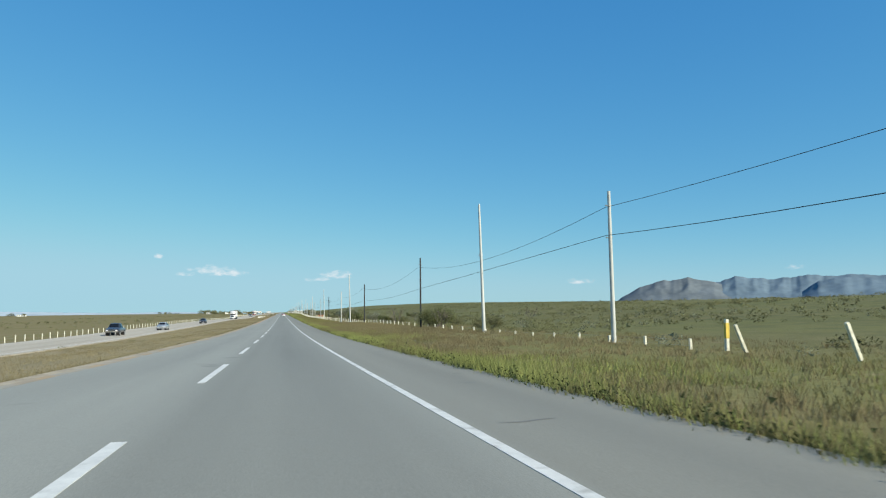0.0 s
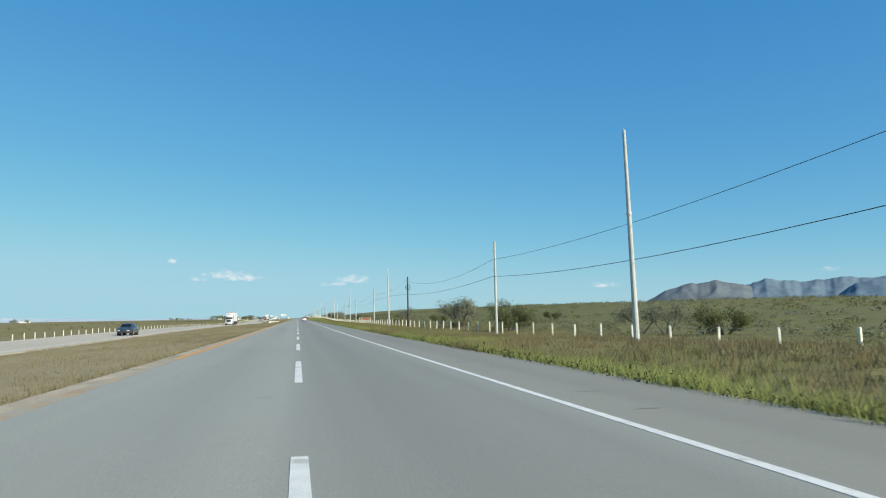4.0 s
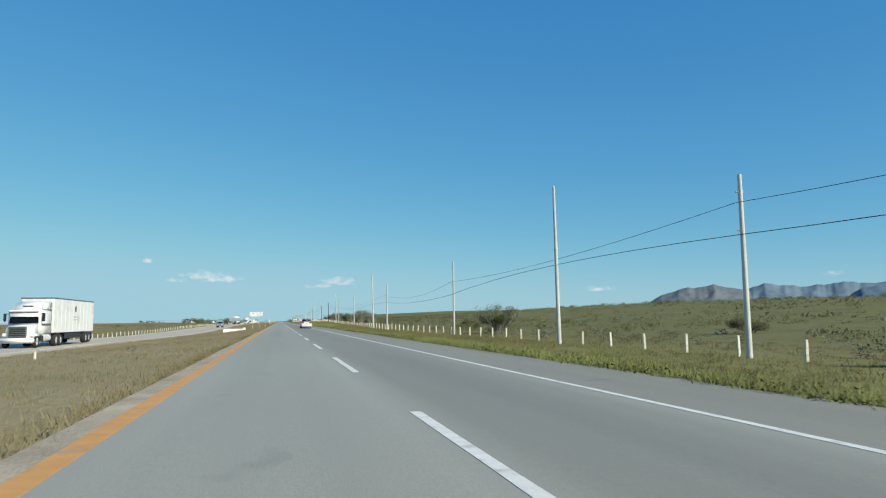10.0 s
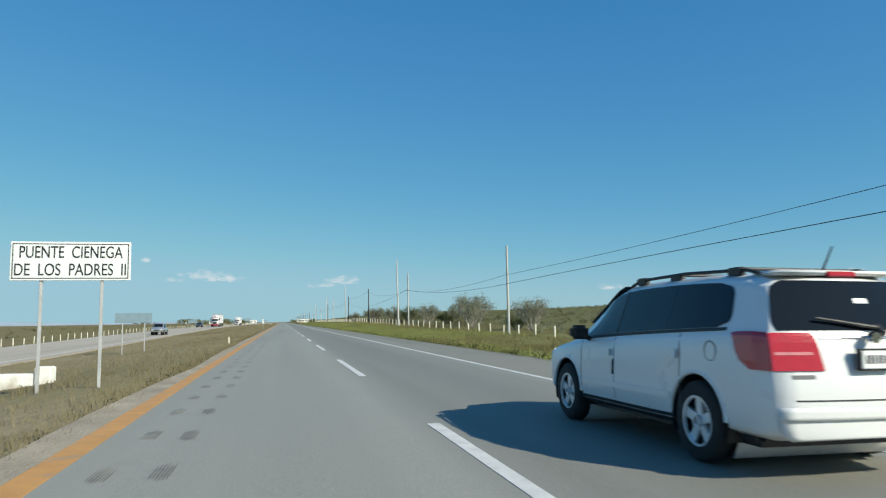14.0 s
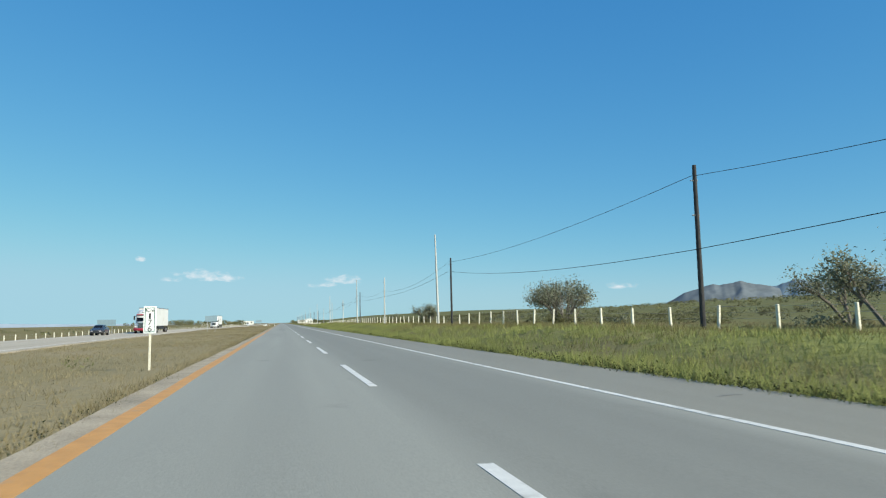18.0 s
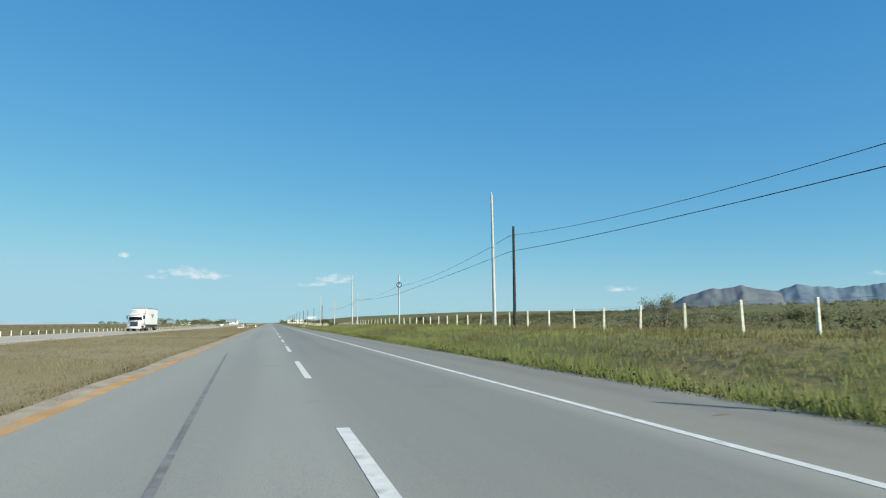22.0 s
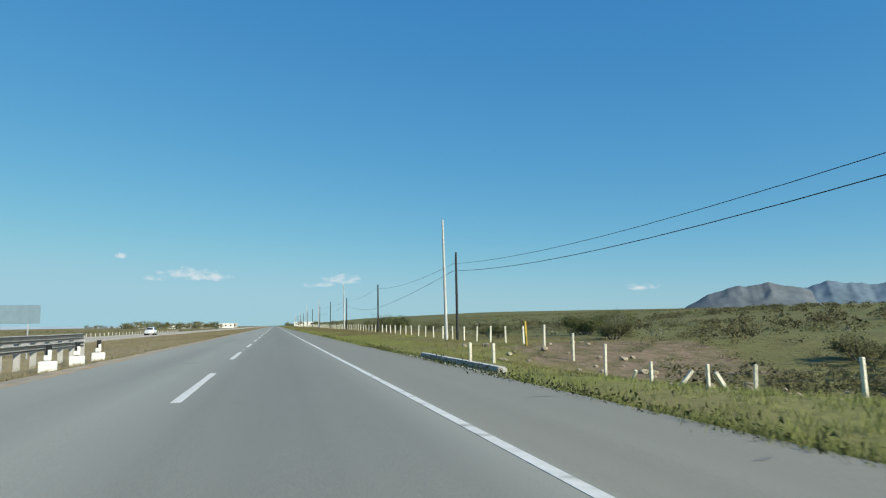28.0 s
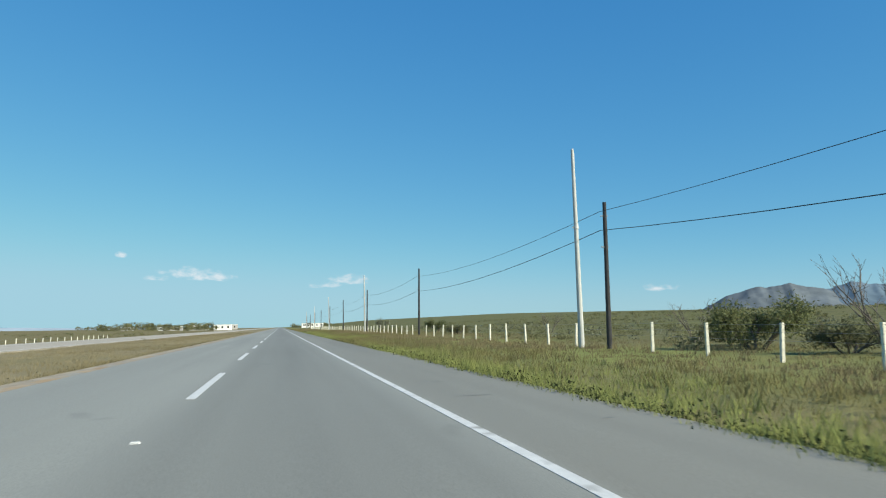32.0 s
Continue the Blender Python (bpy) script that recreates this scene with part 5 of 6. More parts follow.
def suv():
    root = empty("suv", Matrix.Identity(4), "white seven-seat crossover with tinted windows on the road", "car")
    st = [(0.05, 0.33, 1.16, 1.60, 0.86, 0.69, 0.44), (0.2, 0.31, 1.17, 1.645, 0.895, 0.70, 0.42), (0.6, 0.31, 1.16, 1.67, 0.922, 0.71, 0.16), (1.3, 0.29, 1.135, 1.69, 0.93, 0.71, 0), (2.0, 0.28, 1.105, 1.69, 0.92, 0.695, 0),
          (2.6, 0.28, 1.075, 1.668, 0.917, 0.68, 0), (3.0, 0.28, 1.05, 1.60, 0.917, 0.66, 0), (3.35, 0.28, 1.03, 1.44, 0.92, 0.65, 0), (3.75, 0.28, 0.99, 1.2, 0.93, 0.70, 0), (4.2, 0.3, 0.93, 1.06, 0.915, 0.66, 0), (4.6, 0.32, 0.85, 0.98, 0.86, 0.6, 0), (4.82, 0.36, 0.72, 0.85, 0.72, 0.5, 0)]
    sh = Shell(st, fine=6, arches=((1.02, 0.36, 0.425), (3.91, 0.36, 0.425)))
    part("body", sh.skin(), M_CAR_WHITE, root, "white painted body", True)
    for sg in (-1, 1):
        f = sh.side(sg)
        part("rear_side_window", sh.panel(f, 1.75, 3.39, 5.15, 6.95, 0.007, 0.1, -0.02, 14, 10, 0.42), M_TINT, root, "dark tinted glass")
        part("rear_door_window", sh.panel(f, 3.396, 5.036, 5.15, 6.95, 0.007, -0.02, 0.0), M_TINT, root, "dark tinted glass")
        part("front_door_window", sh.panel(f, 5.042, 7.3, 5.15, 6.95, 0.007, 0.0, -1.15, 12, 8, 0.0, 0.12), M_TINT, root, "dark tinted glass")
        part("door_pillar", sh.panel(f, 5.0, 5.08, 5.15, 6.95, 0.009, 0, 0, 1, 6), M_BLACK, root, "black door pillar trim")
        part("belt_moulding", sh.panel(f, 1.9, 7.4, 5.02, 5.13, 0.008, 0, 0, 24, 1), M_BLACK, root, "thin black strip under the windows")
        ring = bmesh.new()
        hub = sh.at(2.25, 3.75)
        for i in range(20):
            a0, a1 = 2 * math.pi * i / 20, 2 * math.pi * (i + 1) / 20
            tube(ring, (sg * (hub.x + 0.002), hub.y + 0.085 * math.cos(a0), hub.z - 0.02 + 0.085 * math.sin(a0)), (sg * (hub.x + 0.002), hub.y + 0.085 * math.cos(a1), hub.z - 0.02 + 0.085 * math.sin(a1)), 0.005, None, 5, False)
        if sg < 0:
            part("fuel_flap", ring, M_GREY_BAR, root, "round seam of the fuel flap")
        else:
            ring.free()
        for s in (2.95, 5.03, 7.3):
            part("door_seam", sh.panel(f, s - 0.008, s + 0.008, 1.3, 5.0, 0.003, 0, 0, 1, 10), M_GREY_BAR, root)
        for s in (3.15, 5.35):
            bm = sh.panel(f, s - 0.17, s + 0.17, 3.5, 3.72, 0.035, 0, 0, 6, 2)
            part("door_handle", bm, M_CAR_WHITE, root)
        part("door_edge_guard", sh.panel(f, 5.06, 5.11, 2.75, 3.35, 0.012, 0, 0, 2, 5), M_BLACK, root, "black rubber door edge guard")
        part("sill", sh.panel(f, 3.15, 7.35, 0.0, 1.25, 0.012, 0, 0, 12, 3), M_BLACK, root, "dark plastic sill")
        part("side_moulding", sh.panel(f, 3.2, 7.2, 2.15, 2.4, 0.014, 0, 0, 12, 2), M_CAR_WHITE, root)
        part("tail_light", sh.panel(f, 0.02, 1.45, 3.35, 4.75, 0.014, 0, 0.3, 10, 8, 0.0, 0.3), M_RED_LENS, root, "red tail light wrapped round the corner")
        tail = sh.panel(lambda u, j: sh.tail(u * sg, j), 0.5, 1.0, 3.35, 4.75, 0.014, 0.1, 0.0)
        tl = part("tail_light", tail, M_RED_LENS, root, "red tail light on the tailgate")
        part("reversing_light", sh.panel(lambda u, j: sh.tail(u * sg, j), 0.6, 0.97, 3.66, 3.72, 0.017), M_PINK_LENS, tl)
        part("headlight", sh.panel(f, 9.7, 10.7, 3.9, 5.2, 0.012, 0.1, 0), M_CLEAR_LENS, root, "clear headlight")
        bm = bmesh.new()
        box(bm, sg * 0.92 if sg > 0 else -1.14, 1.14 if sg > 0 else -0.92, 3.2, 3.34, 1.03, 1.2, 0.04, 3)
        tube(bm, (sg * 0.86, 3.3, 1.02), (sg * 0.96, 3.28, 1.08), 0.03, None, 8)
        part("wing_mirror", bm, M_BLACK, root, "black wing mirror")
        bm = bmesh.new()
        pts = [(sg * 0.6, 0.5, 1.65), (sg * 0.61, 0.66, 1.69), (sg * 0.62, 1.6, 1.715), (sg * 0.615, 2.5, 1.695), (sg * 0.6, 2.72, 1.64)]
        for p, q in zip(pts, pts[1:]):
            tube(bm, p, q, 0.017, None, 8)
        rail = part("roof_rail", bm, M_BLACK, root, "black roof rail")
        for yy in (0.8, 1.75, 2.45):
            part("rail_foot", box(bmesh.new(), sg * 0.61 - 0.03, sg * 0.61 + 0.03, yy - 0.1, yy + 0.1, 1.64, 1.722, 0.012), M_BLACK, rail)
        for yy in (1.02, 3.91):
            bm = bmesh.new()
            for i in range(28):
                a0, a1 = math.pi * (i / 28 * 1.2 - 0.1), math.pi * ((i + 1) / 28 * 1.2 - 0.1)
                c0, c1 = (yy + 0.43 * math.cos(a0), 0.36 + 0.43 * math.sin(a0)), (yy + 0.43 * math.cos(a1), 0.36 + 0.43 * math.sin(a1))
                bm.faces.new([bm.verts.new(p) for p in ((sg * 0.905, *c0), (sg * 0.905, *c1), (sg * 0.5, *c1), (sg * 0.5, *c0))])
                bm.faces.new([bm.verts.new(p) for p in ((sg * 0.5, *c0), (sg * 0.5, *c1), (sg * 0.5, yy, 0.36))])
            bmesh.ops.remove_doubles(bm, verts=bm.verts, dist=0.0005)
            part("wheel_arch", bm, M_BLACK, root, "dark wheel arch")
            bm = bent_bar(yy, 0.36, 0.435, sg * 0.915, 0.022, 0.03, 0.97)
            part("arch_lip", bm, M_CAR_WHITE, root, "", True)
            wheel(root, sg * 0.815, yy, 0.36, 0.215, M_ALLOY)
    gl = part("rear_window", sh.panel(sh.tail, -0.99, 0.99, 5.05, 8.0, 0.008, 0.0, 0.0, 12, 10, 0.06, 0.06), M_TINT, root, "dark tinted rear window")
    bm = tube(bmesh.new(), (0.12, 0.04, 1.19), (-0.42, 0.09, 1.27), 0.018, 0.01, 8)
    tube(bm, (0.12, 0.0, 1.14), (0.12, 0.07, 1.2), 0.035, None, 10)
    part("rear_wiper", bm, M_BLACK, gl, "black rear wiper")
    part("window_sticker", sh.panel(sh.tail, 0.02, 0.2, 6.2, 6.45, 0.014, 0, 0, 4, 2), M_PLATE, gl, "small white winged sticker")
    bm = bmesh.new()
    box(bm, -0.6, 0.6, 0.27, 0.62, 1.628, 1.668, 0.018, 3)
    part("spoiler", bm, M_CAR_WHITE, root, "", True)
    part("brake_light", box(bmesh.new(), -0.14, 0.14, 0.25, 0.29, 1.612, 1.658, 0.01), M_RED_LENS, root, "high red brake light")
    part("bumper", sh.panel(sh.tail, -1.0, 1.0, 0.35, 2.3, 0.05, 0, 0, 14, 6), M_CAR_WHITE, root, "white rear bumper", True)
    part("bumper_valance", sh.panel(sh.tail, -0.92, 0.92, 0.0, 0.4, 0.03, 0, 0, 12, 2), M_BLACK, root, "dark lower bumper")
    part("bumper_step", sh.panel(sh.tail, -1.0, 1.0, 1.75, 2.3, 0.075, 0, 0, 14, 3), M_CAR_WHITE, root, "ledge along the top of the bumper", True)
    part("tailgate_seam", sh.panel(sh.tail, -0.8, 0.8, 2.5, 2.56, 0.004, 0, 0, 12, 1), M_BLACK, root)
    part("trim_strip", sh.panel(sh.tail, -0.5, 0.5, 4.0, 4.14, 0.022, 0, 0, 10, 2), M_CHROME, root, "chrome strip above the plate")
    part("emblem", tube(bmesh.new(), (0, -0.055, 1.115), (0, 0.0, 1.115), 0.045, None, 14), M_CHROME, root, "round chrome emblem")
    for u0, u1 in ((-0.82, -0.6), (0.62, 0.82)):
        part("badge", sh.panel(sh.tail, u0, u1, 3.2, 3.27, 0.006, 0, 0, 4, 1), M_GREY_BAR, root, "small grey lettering bar")
    pl = part("number_plate", box(bmesh.new(), -0.17, 0.17, -0.06, -0.01, 0.86, 1.03, 0.008), M_BLACK, root, "plate in a black frame")
    part("plate_face", box(bmesh.new(), -0.15, 0.15, -0.067, -0.055, 0.875, 1.015, 0.004), M_PLATE, pl, "white plate")
    for i, xx in enumerate((-0.11, -0.075, -0.04, 0.0, 0.035, 0.075, 0.11)):
        part("plate_bar", box(bmesh.new(), xx - 0.011, xx + 0.011, -0.0705, -0.065, 0.915, 0.98), M_GREY_BAR, pl)
    part("exhaust_pipe", tube(bmesh.new(), (0.62, -0.03, 0.36), (0.62, 0.5, 0.36), 0.04, None, 12), M_CHROME, root, "chrome exhaust tip")
    part("windscreen", sh.panel(lambda u, s: Vector((sh.at(s, 8.6).x * u * 1.7, sh.at(s, 8.6).y, sh.at(s, 9).z + 0.01 * (1 - u * u))), -0.85, 0.85, 5.6, 7.9, 0.01), M_TINT, root, "dark windscreen")
    part("antenna", tube(bmesh.new(), (0.1, 0.6, 1.66), (0.14, 0.5, 1.9), 0.011, 0.008, 6), M_BLACK, root, "short black roof antenna")
    for yy in (0.8, 1.75):
        part("cross_bar", tube(bmesh.new(), (-0.62, yy, 1.71), (0.62, yy, 1.71), 0.016, None, 8), M_BLACK, root, "black roof cross bar")
    part("underbody", box(bmesh.new(), -0.78, 0.78, 0.35, 4.5, 0.22, 0.42, 0.05), M_BLACK, root)
    return root


car = suv()
car.matrix_world = Matrix.Translation((2.72, 429.1, prof(429) - 0.016 * 2.63 + 0.004)) @ Euler((0, radians(0.9), radians(0.4))).to_matrix().to_4x4()


def small_car(kind, paint, label):
    """A passing car or pickup on the other carriageway, facing the viewer."""
    root = empty("pickup_truck" if kind == "pickup" else "car", Matrix.Identity(4), label, "pickup" if kind == "pickup" else "car", "oncoming cars")
    if kind == "pickup":
        st = [(0.05, 0.5, 1.0, 1.05, 0.85, 0.78, 0), (0.3, 0.45, 1.05, 1.1, 0.93, 0.84, 0), (1.9, 0.42, 1.06, 1.12, 0.95, 0.86, 0), (2.0, 0.42, 1.06, 1.78, 0.95, 0.68, 0), (2.8, 0.42, 1.05, 1.82, 0.95, 0.7, 0), (3.4, 0.42, 1.05, 1.74, 0.95, 0.68, 0), (3.95, 0.42, 1.05, 1.2, 0.95, 0.74, 0), (4.8, 0.45, 1.0, 1.1, 0.92, 0.72, 0), (5.2, 0.5, 0.85, 0.98, 0.85, 0.66, 0)]
        w0, w1, axles, rr = 3.05, 5.9, (1.05, 4.25), 0.37
    else:
        st = [(0.05, 0.42, 0.88, 0.98, 0.78, 0.62, 0), (0.5, 0.32, 0.92, 1.06, 0.86, 0.64, 0), (0.95, 0.28, 0.92, 1.3, 0.88, 0.58, 0), (1.5, 0.26, 0.92, 1.44, 0.88, 0.58, 0), (2.3, 0.26, 0.91, 1.46, 0.88, 0.59, 0), (2.9, 0.26, 0.9, 1.36, 0.88, 0.58, 0), (3.4, 0.28, 0.89, 1.02, 0.88, 0.64, 0), (4.0, 0.3, 0.8, 0.9, 0.85, 0.62, 0), (4.35, 0.34, 0.64, 0.76, 0.72, 0.52, 0)]
        w0, w1, axles, rr = 1.7, 5.0, (0.85, 3.5), 0.31
    sh = Shell(st)
    part("body", sh.skin(), paint, root, "", True)
    for sg in (-1, 1):
        part("side_window", sh.panel(sh.side(sg), w0, w1, 5.12, 6.95, 0.008, 0.3, -0.6), M_TINT, root, "dark side glass")
        part("headlight", sh.panel(lambda u, j: sh.nose(u * sg, j), 0.55, 0.95, 3.2, 4.9, 0.012), M_CLEAR_LENS, root, "clear headlight")
        for yy in axles:
            part("wheel_arch", tube(bmesh.new(), (sg * 0.5, yy, rr), (sg * (st[3][4] + 0.004), yy, rr), rr * 1.16, None, 20), M_BLACK, root)
            wheel(root, sg * (st[3][4] - 0.09), yy, rr, 0.2, M_ALLOY)
    a, b = (5.1, 5.95) if kind == "pickup" else (5.05, 5.95)
    part("windscreen", sh.panel(lambda u, s: Vector((sh.at(s, 8.6).x * u * 1.6, sh.at(s, 8.6).y, sh.at(s, 9).z + 0.012)), -0.85, 0.85, a, b, 0.012), M_TINT, root, "dark windscreen")
    part("grille", sh.panel(sh.nose, -0.45, 0.45, 2.2, 4.4, 0.012), M_BLACK, root, "black grille")
    part("bumper", sh.panel(sh.nose, -0.98, 0.98, 0.6, 2.0, 0.05), M_CHROME if kind == "pickup" else paint, root)
    return root


def put_car(root, x, y):
    root.matrix_world = Matrix.Translation((x, y, prof(y) + far_drop(y) + 0.004)) @ Matrix.Rotation(math.pi, 4, "Z")


put_car(small_car("pickup", M_CAR_DARK, "dark pickup truck on the far carriageway"), -22.6, 122)
put_car(small_car("car", M_CAR_SILVER, "silver saloon car on the far carriageway"), -20.6, 152)
put_car(small_car("car", M_CAR_DARK, "dark saloon car on the far carriageway"), -20.5, 222)
put_car(small_car("pickup", M_CAR_SILVER, "dusty silver pickup truck on the far carriageway"), -20.6, 546)
put_car(small_car("car", M_CAR_DARK, "dark hatchback beside a lorry on the far carriageway"), -26.6, 657)
put_car(small_car("car", M_CAR_WHITE, "white saloon car on the far carriageway"), -21.6, 996)


def lorry(cab, accent, label, stripe, logo):
    """A tractor with sleeper cab and a box trailer, facing -y."""
    root = empty("lorry", Matrix.Identity(4), label, "lorry", "oncoming lorries")
    bm = box(bmesh.new(), -1.28, 1.28, 4.6, 17.8, 1.12, 4.1, 0.03, 1)
    tr = part("trailer_box", bm, M_TRAILER, root, "plain white box trailer")
    for yy in np.arange(5.6, 17.5, 1.2):
        for sg in (-1, 1):
            part("trailer_rib", box(bmesh.new(), sg * 1.283 - 0.008, sg * 1.283 + 0.008, yy - 0.02, yy + 0.02, 1.25, 4.0), M_TRAILER, tr)
    part("top_rail", box(bmesh.new(), -1.295, 1.295, 4.58, 17.82, 4.02, 4.13, 0.01, 1), M_GREY_BAR, tr, "dark rail along the roof edge")
    part("trailer_frame", box(bmesh.new(), -0.5, 0.5, 4.8, 17.6, 0.85, 1.12, 0.02, 1), M_BLACK, root)
    for sg in (-1, 1):
        if logo == "shield":
            part("logo_patch", tube(bmesh.new(), (sg * 1.27, 11.2, 3.25), (sg * 1.292, 11.2, 3.25), 0.34, None, 5), M_GREY_BAR, tr, "dark shield-shaped mark")
            for k in range(2):
                part("lettering_bar", box(bmesh.new(), sg * 1.288 - 0.006, sg * 1.288 + 0.006, 10.4, 12.0, 2.45 - k * 0.26, 2.55 - k * 0.26), M_PALE_BAR, tr)
        elif logo == "wings":
            wing = bmesh.new()
            for y0, y1, z0, z1 in ((10.2, 12.4, 2.75, 2.98), (10.7, 11.9, 2.5, 2.76), (10.0, 10.7, 2.9, 3.1), (11.9, 12.6, 2.9, 3.1), (11.05, 11.55, 2.32, 2.52)):
                box(wing, sg * 1.288 - 0.006, sg * 1.288 + 0.006, y0, y1, z0, z1)
            part("logo_patch", wing, M_GREY_BAR, tr, "dark winged mark")
    bm = box(bmesh.new(), -1.2, 1.2, 1.5, 4.3, 1.0, 3.05, 0.12, 3)
    cb = part("cab", bm, cab, root, "", True)
    bm = bmesh.new()
    vs = [bm.verts.new(p) for p in ((-1.15, 1.75, 3.0), (1.15, 1.75, 3.0), (1.18, 4.3, 3.0), (-1.18, 4.3, 3.0), (-1.0, 3.1, 3.72), (1.0, 3.1, 3.72), (1.15, 4.3, 3.8), (-1.15, 4.3, 3.8))]
    for q in ((0, 1, 2, 3), (4, 7, 6, 5), (0, 4, 5, 1), (1, 5, 6, 2), (2, 6, 7, 3), (3, 7, 4, 0)):
        bm.faces.new([vs[i] for i in q])
    bmesh.ops.recalc_face_normals(bm, faces=bm.faces)
    bmesh.ops.bevel(bm, geom=list(bm.edges), offset=0.1, segments=3, affect="EDGES")
    part("roof_fairing", bm, cab, root, "", True)
    bm = bmesh.new()
    vs = [bm.verts.new(p) for p in ((-0.95, 0.0, 0.75), (0.95, 0.0, 0.75), (1.1, 1.6, 0.75), (-1.1, 1.6, 0.75), (-0.78, 0.05, 1.65), (0.78, 0.05, 1.65), (1.0, 1.6, 2.0), (-1.0, 1.6, 2.0))]
    for q in ((0, 1, 2, 3), (4, 7, 6, 5), (0, 4, 5, 1), (1, 5, 6, 2), (2, 6, 7, 3), (3, 7, 4, 0)):
        bm.faces.new([vs[i] for i in q])
    bmesh.ops.recalc_face_normals(bm, faces=bm.faces)
    bmesh.ops.bevel(bm, geom=list(bm.edges), offset=0.08, segments=3, affect="EDGES")
    part("bonnet", bm, cab, root, "", True)
    part("grille", box(bmesh.new(), -0.62, 0.62, -0.03, 0.06, 0.82, 1.66, 0.03), M_BLACK, root, "black grille")
    part("grille_frame", box(bmesh.new(), -0.68, 0.68, -0.02, 0.05, 0.78, 1.71, 0.03), M_CHROME, root, "chrome grille surround")
    for k in range(5):
        part("grille_bar", box(bmesh.new(), -0.58, 0.58, -0.045, -0.025, 0.92 + 0.15 * k, 0.95 + 0.15 * k), M_CHROME, root)
    part("bumper", box(bmesh.new(), -1.2, 1.2, -0.22, 0.3, 0.4, 0.8, 0.07, 3), accent, root, "front bumper", True)
    bm = bmesh.new()
    ws = [bm.verts.new(p) for p in ((-1.08, 1.42, 1.95), (1.08, 1.42, 1.95), (1.0, 1.56, 2.9), (-1.0, 1.56, 2.9))]
    bm.faces.new(ws)
    bmesh.ops.solidify(bm, geom=list(bm.faces), thickness=0.03)
    part("windscreen", bm, M_TINT, root, "dark windscreen")
    part("roof_slot", box(bmesh.new(), -0.42, 0.42, 2.28, 2.5, 3.28, 3.4, 0.02), M_BLACK, root, "dark slot in the roof fairing")
    part("sun_visor", box(bmesh.new(), -1.08, 1.08, 1.3, 1.62, 2.88, 3.02, 0.03), accent, root)
    for sg in (-1, 1):
        part("side_window", box(bmesh.new(), sg * 1.205 - 0.012, sg * 1.205 + 0.012, 1.75, 2.5, 2.1, 2.8, 0.01), M_TINT, root, "dark side glass")
        part("headlight", box(bmesh.new(), sg * 0.92 - 0.15, sg * 0.92 + 0.15, 0.0, 0.2, 0.92, 1.18, 0.04), M_CLEAR_LENS, root, "clear headlight")
        part("fender", box(bmesh.new(), sg * 1.0 - 0.22, sg * 1.0 + 0.22, 0.1, 1.5, 0.8, 1.15, 0.12, 3), cab, root, "", True)
        bm = box(bmesh.new(), sg * 1.42 - 0.1, sg * 1.42 + 0.1, 1.45, 1.55, 2.1, 2.75, 0.03)
        tube(bm, (sg * 1.15, 1.6, 2.7), (sg * 1.4, 1.5, 2.72), 0.025, None, 6)
        part("wing_mirror", bm, M_BLACK, root, "tall black wing mirror")
        part("exhaust_stack", tube(bmesh.new(), (sg * 1.1, 4.42, 1.0), (sg * 1.1, 4.42, 3.7), 0.07, None, 10), M_CHROME, root, "chrome exhaust stack")
        part("fuel_tank", tube(bmesh.new(), (sg * 0.98, 2.3, 0.75), (sg * 0.98, 4.0, 0.75), 0.3, None, 16), M_ALLOY, root, "bare metal fuel tank")
        if stripe:
            part("cab_stripe", box(bmesh.new(), sg * 1.208 - 0.006, sg * 1.208 + 0.006, 1.7, 4.1, 1.75, 1.92), M_GREY_BAR, root, "dark stripe along the cab")
        for yy in (0.85, 5.6, 6.9, 15.2, 16.4):
            wheel(root, sg * 1.05, yy, 0.5, 0.3 if yy < 1 else 0.45, M_ALLOY, 8)
        part("front_step", box(bmesh.new(), sg * 1.12 - 0.1, sg * 1.12 + 0.1, 1.55, 2.3, 0.5, 0.95, 0.03), M_BLACK, root, "dark cab steps")
        part("mud_flap", box(bmesh.new(), sg * 1.0 - 0.3, sg * 1.0 + 0.3, 17.0, 17.03, 0.3, 1.0), M_BLACK, root)
        part("side_skirt", box(bmesh.new(), sg * 1.1 - 0.02, sg * 1.1 + 0.02, 8.4, 14.0, 0.55, 1.1), M_BLACK, root)
    part("landing_gear", box(bmesh.new(), -0.7, 0.7, 8.2, 8.4, 0.25, 1.1, 0.02), M_STEEL, root)
    part("tractor_frame", box(bmesh.new(), -0.45, 0.45, 0.3, 7.3, 0.6, 0.95, 0.02), M_BLACK, root)
    return root


for cab, accent, label, stripe, logo, x, y in ((M_CAR_WHITE, M_CAR_WHITE, "white long-nose lorry with a plain white box trailer", True, "shield", -21.9, 365.0), (M_CAR_WHITE, M_TRUCK_RED, "white lorry with red bumper and a white box trailer", False, "", -23.2, 666.5), (M_CAR_WHITE, M_CAR_WHITE, "white lorry with a white box trailer bearing a dark mark", False, "wings", -24.0, 798.0)):
    t = lorry(cab, accent, label, stripe, logo)
    t.matrix_world = Matrix.Translation((x, y, prof(y) + far_drop(y) + 0.004))


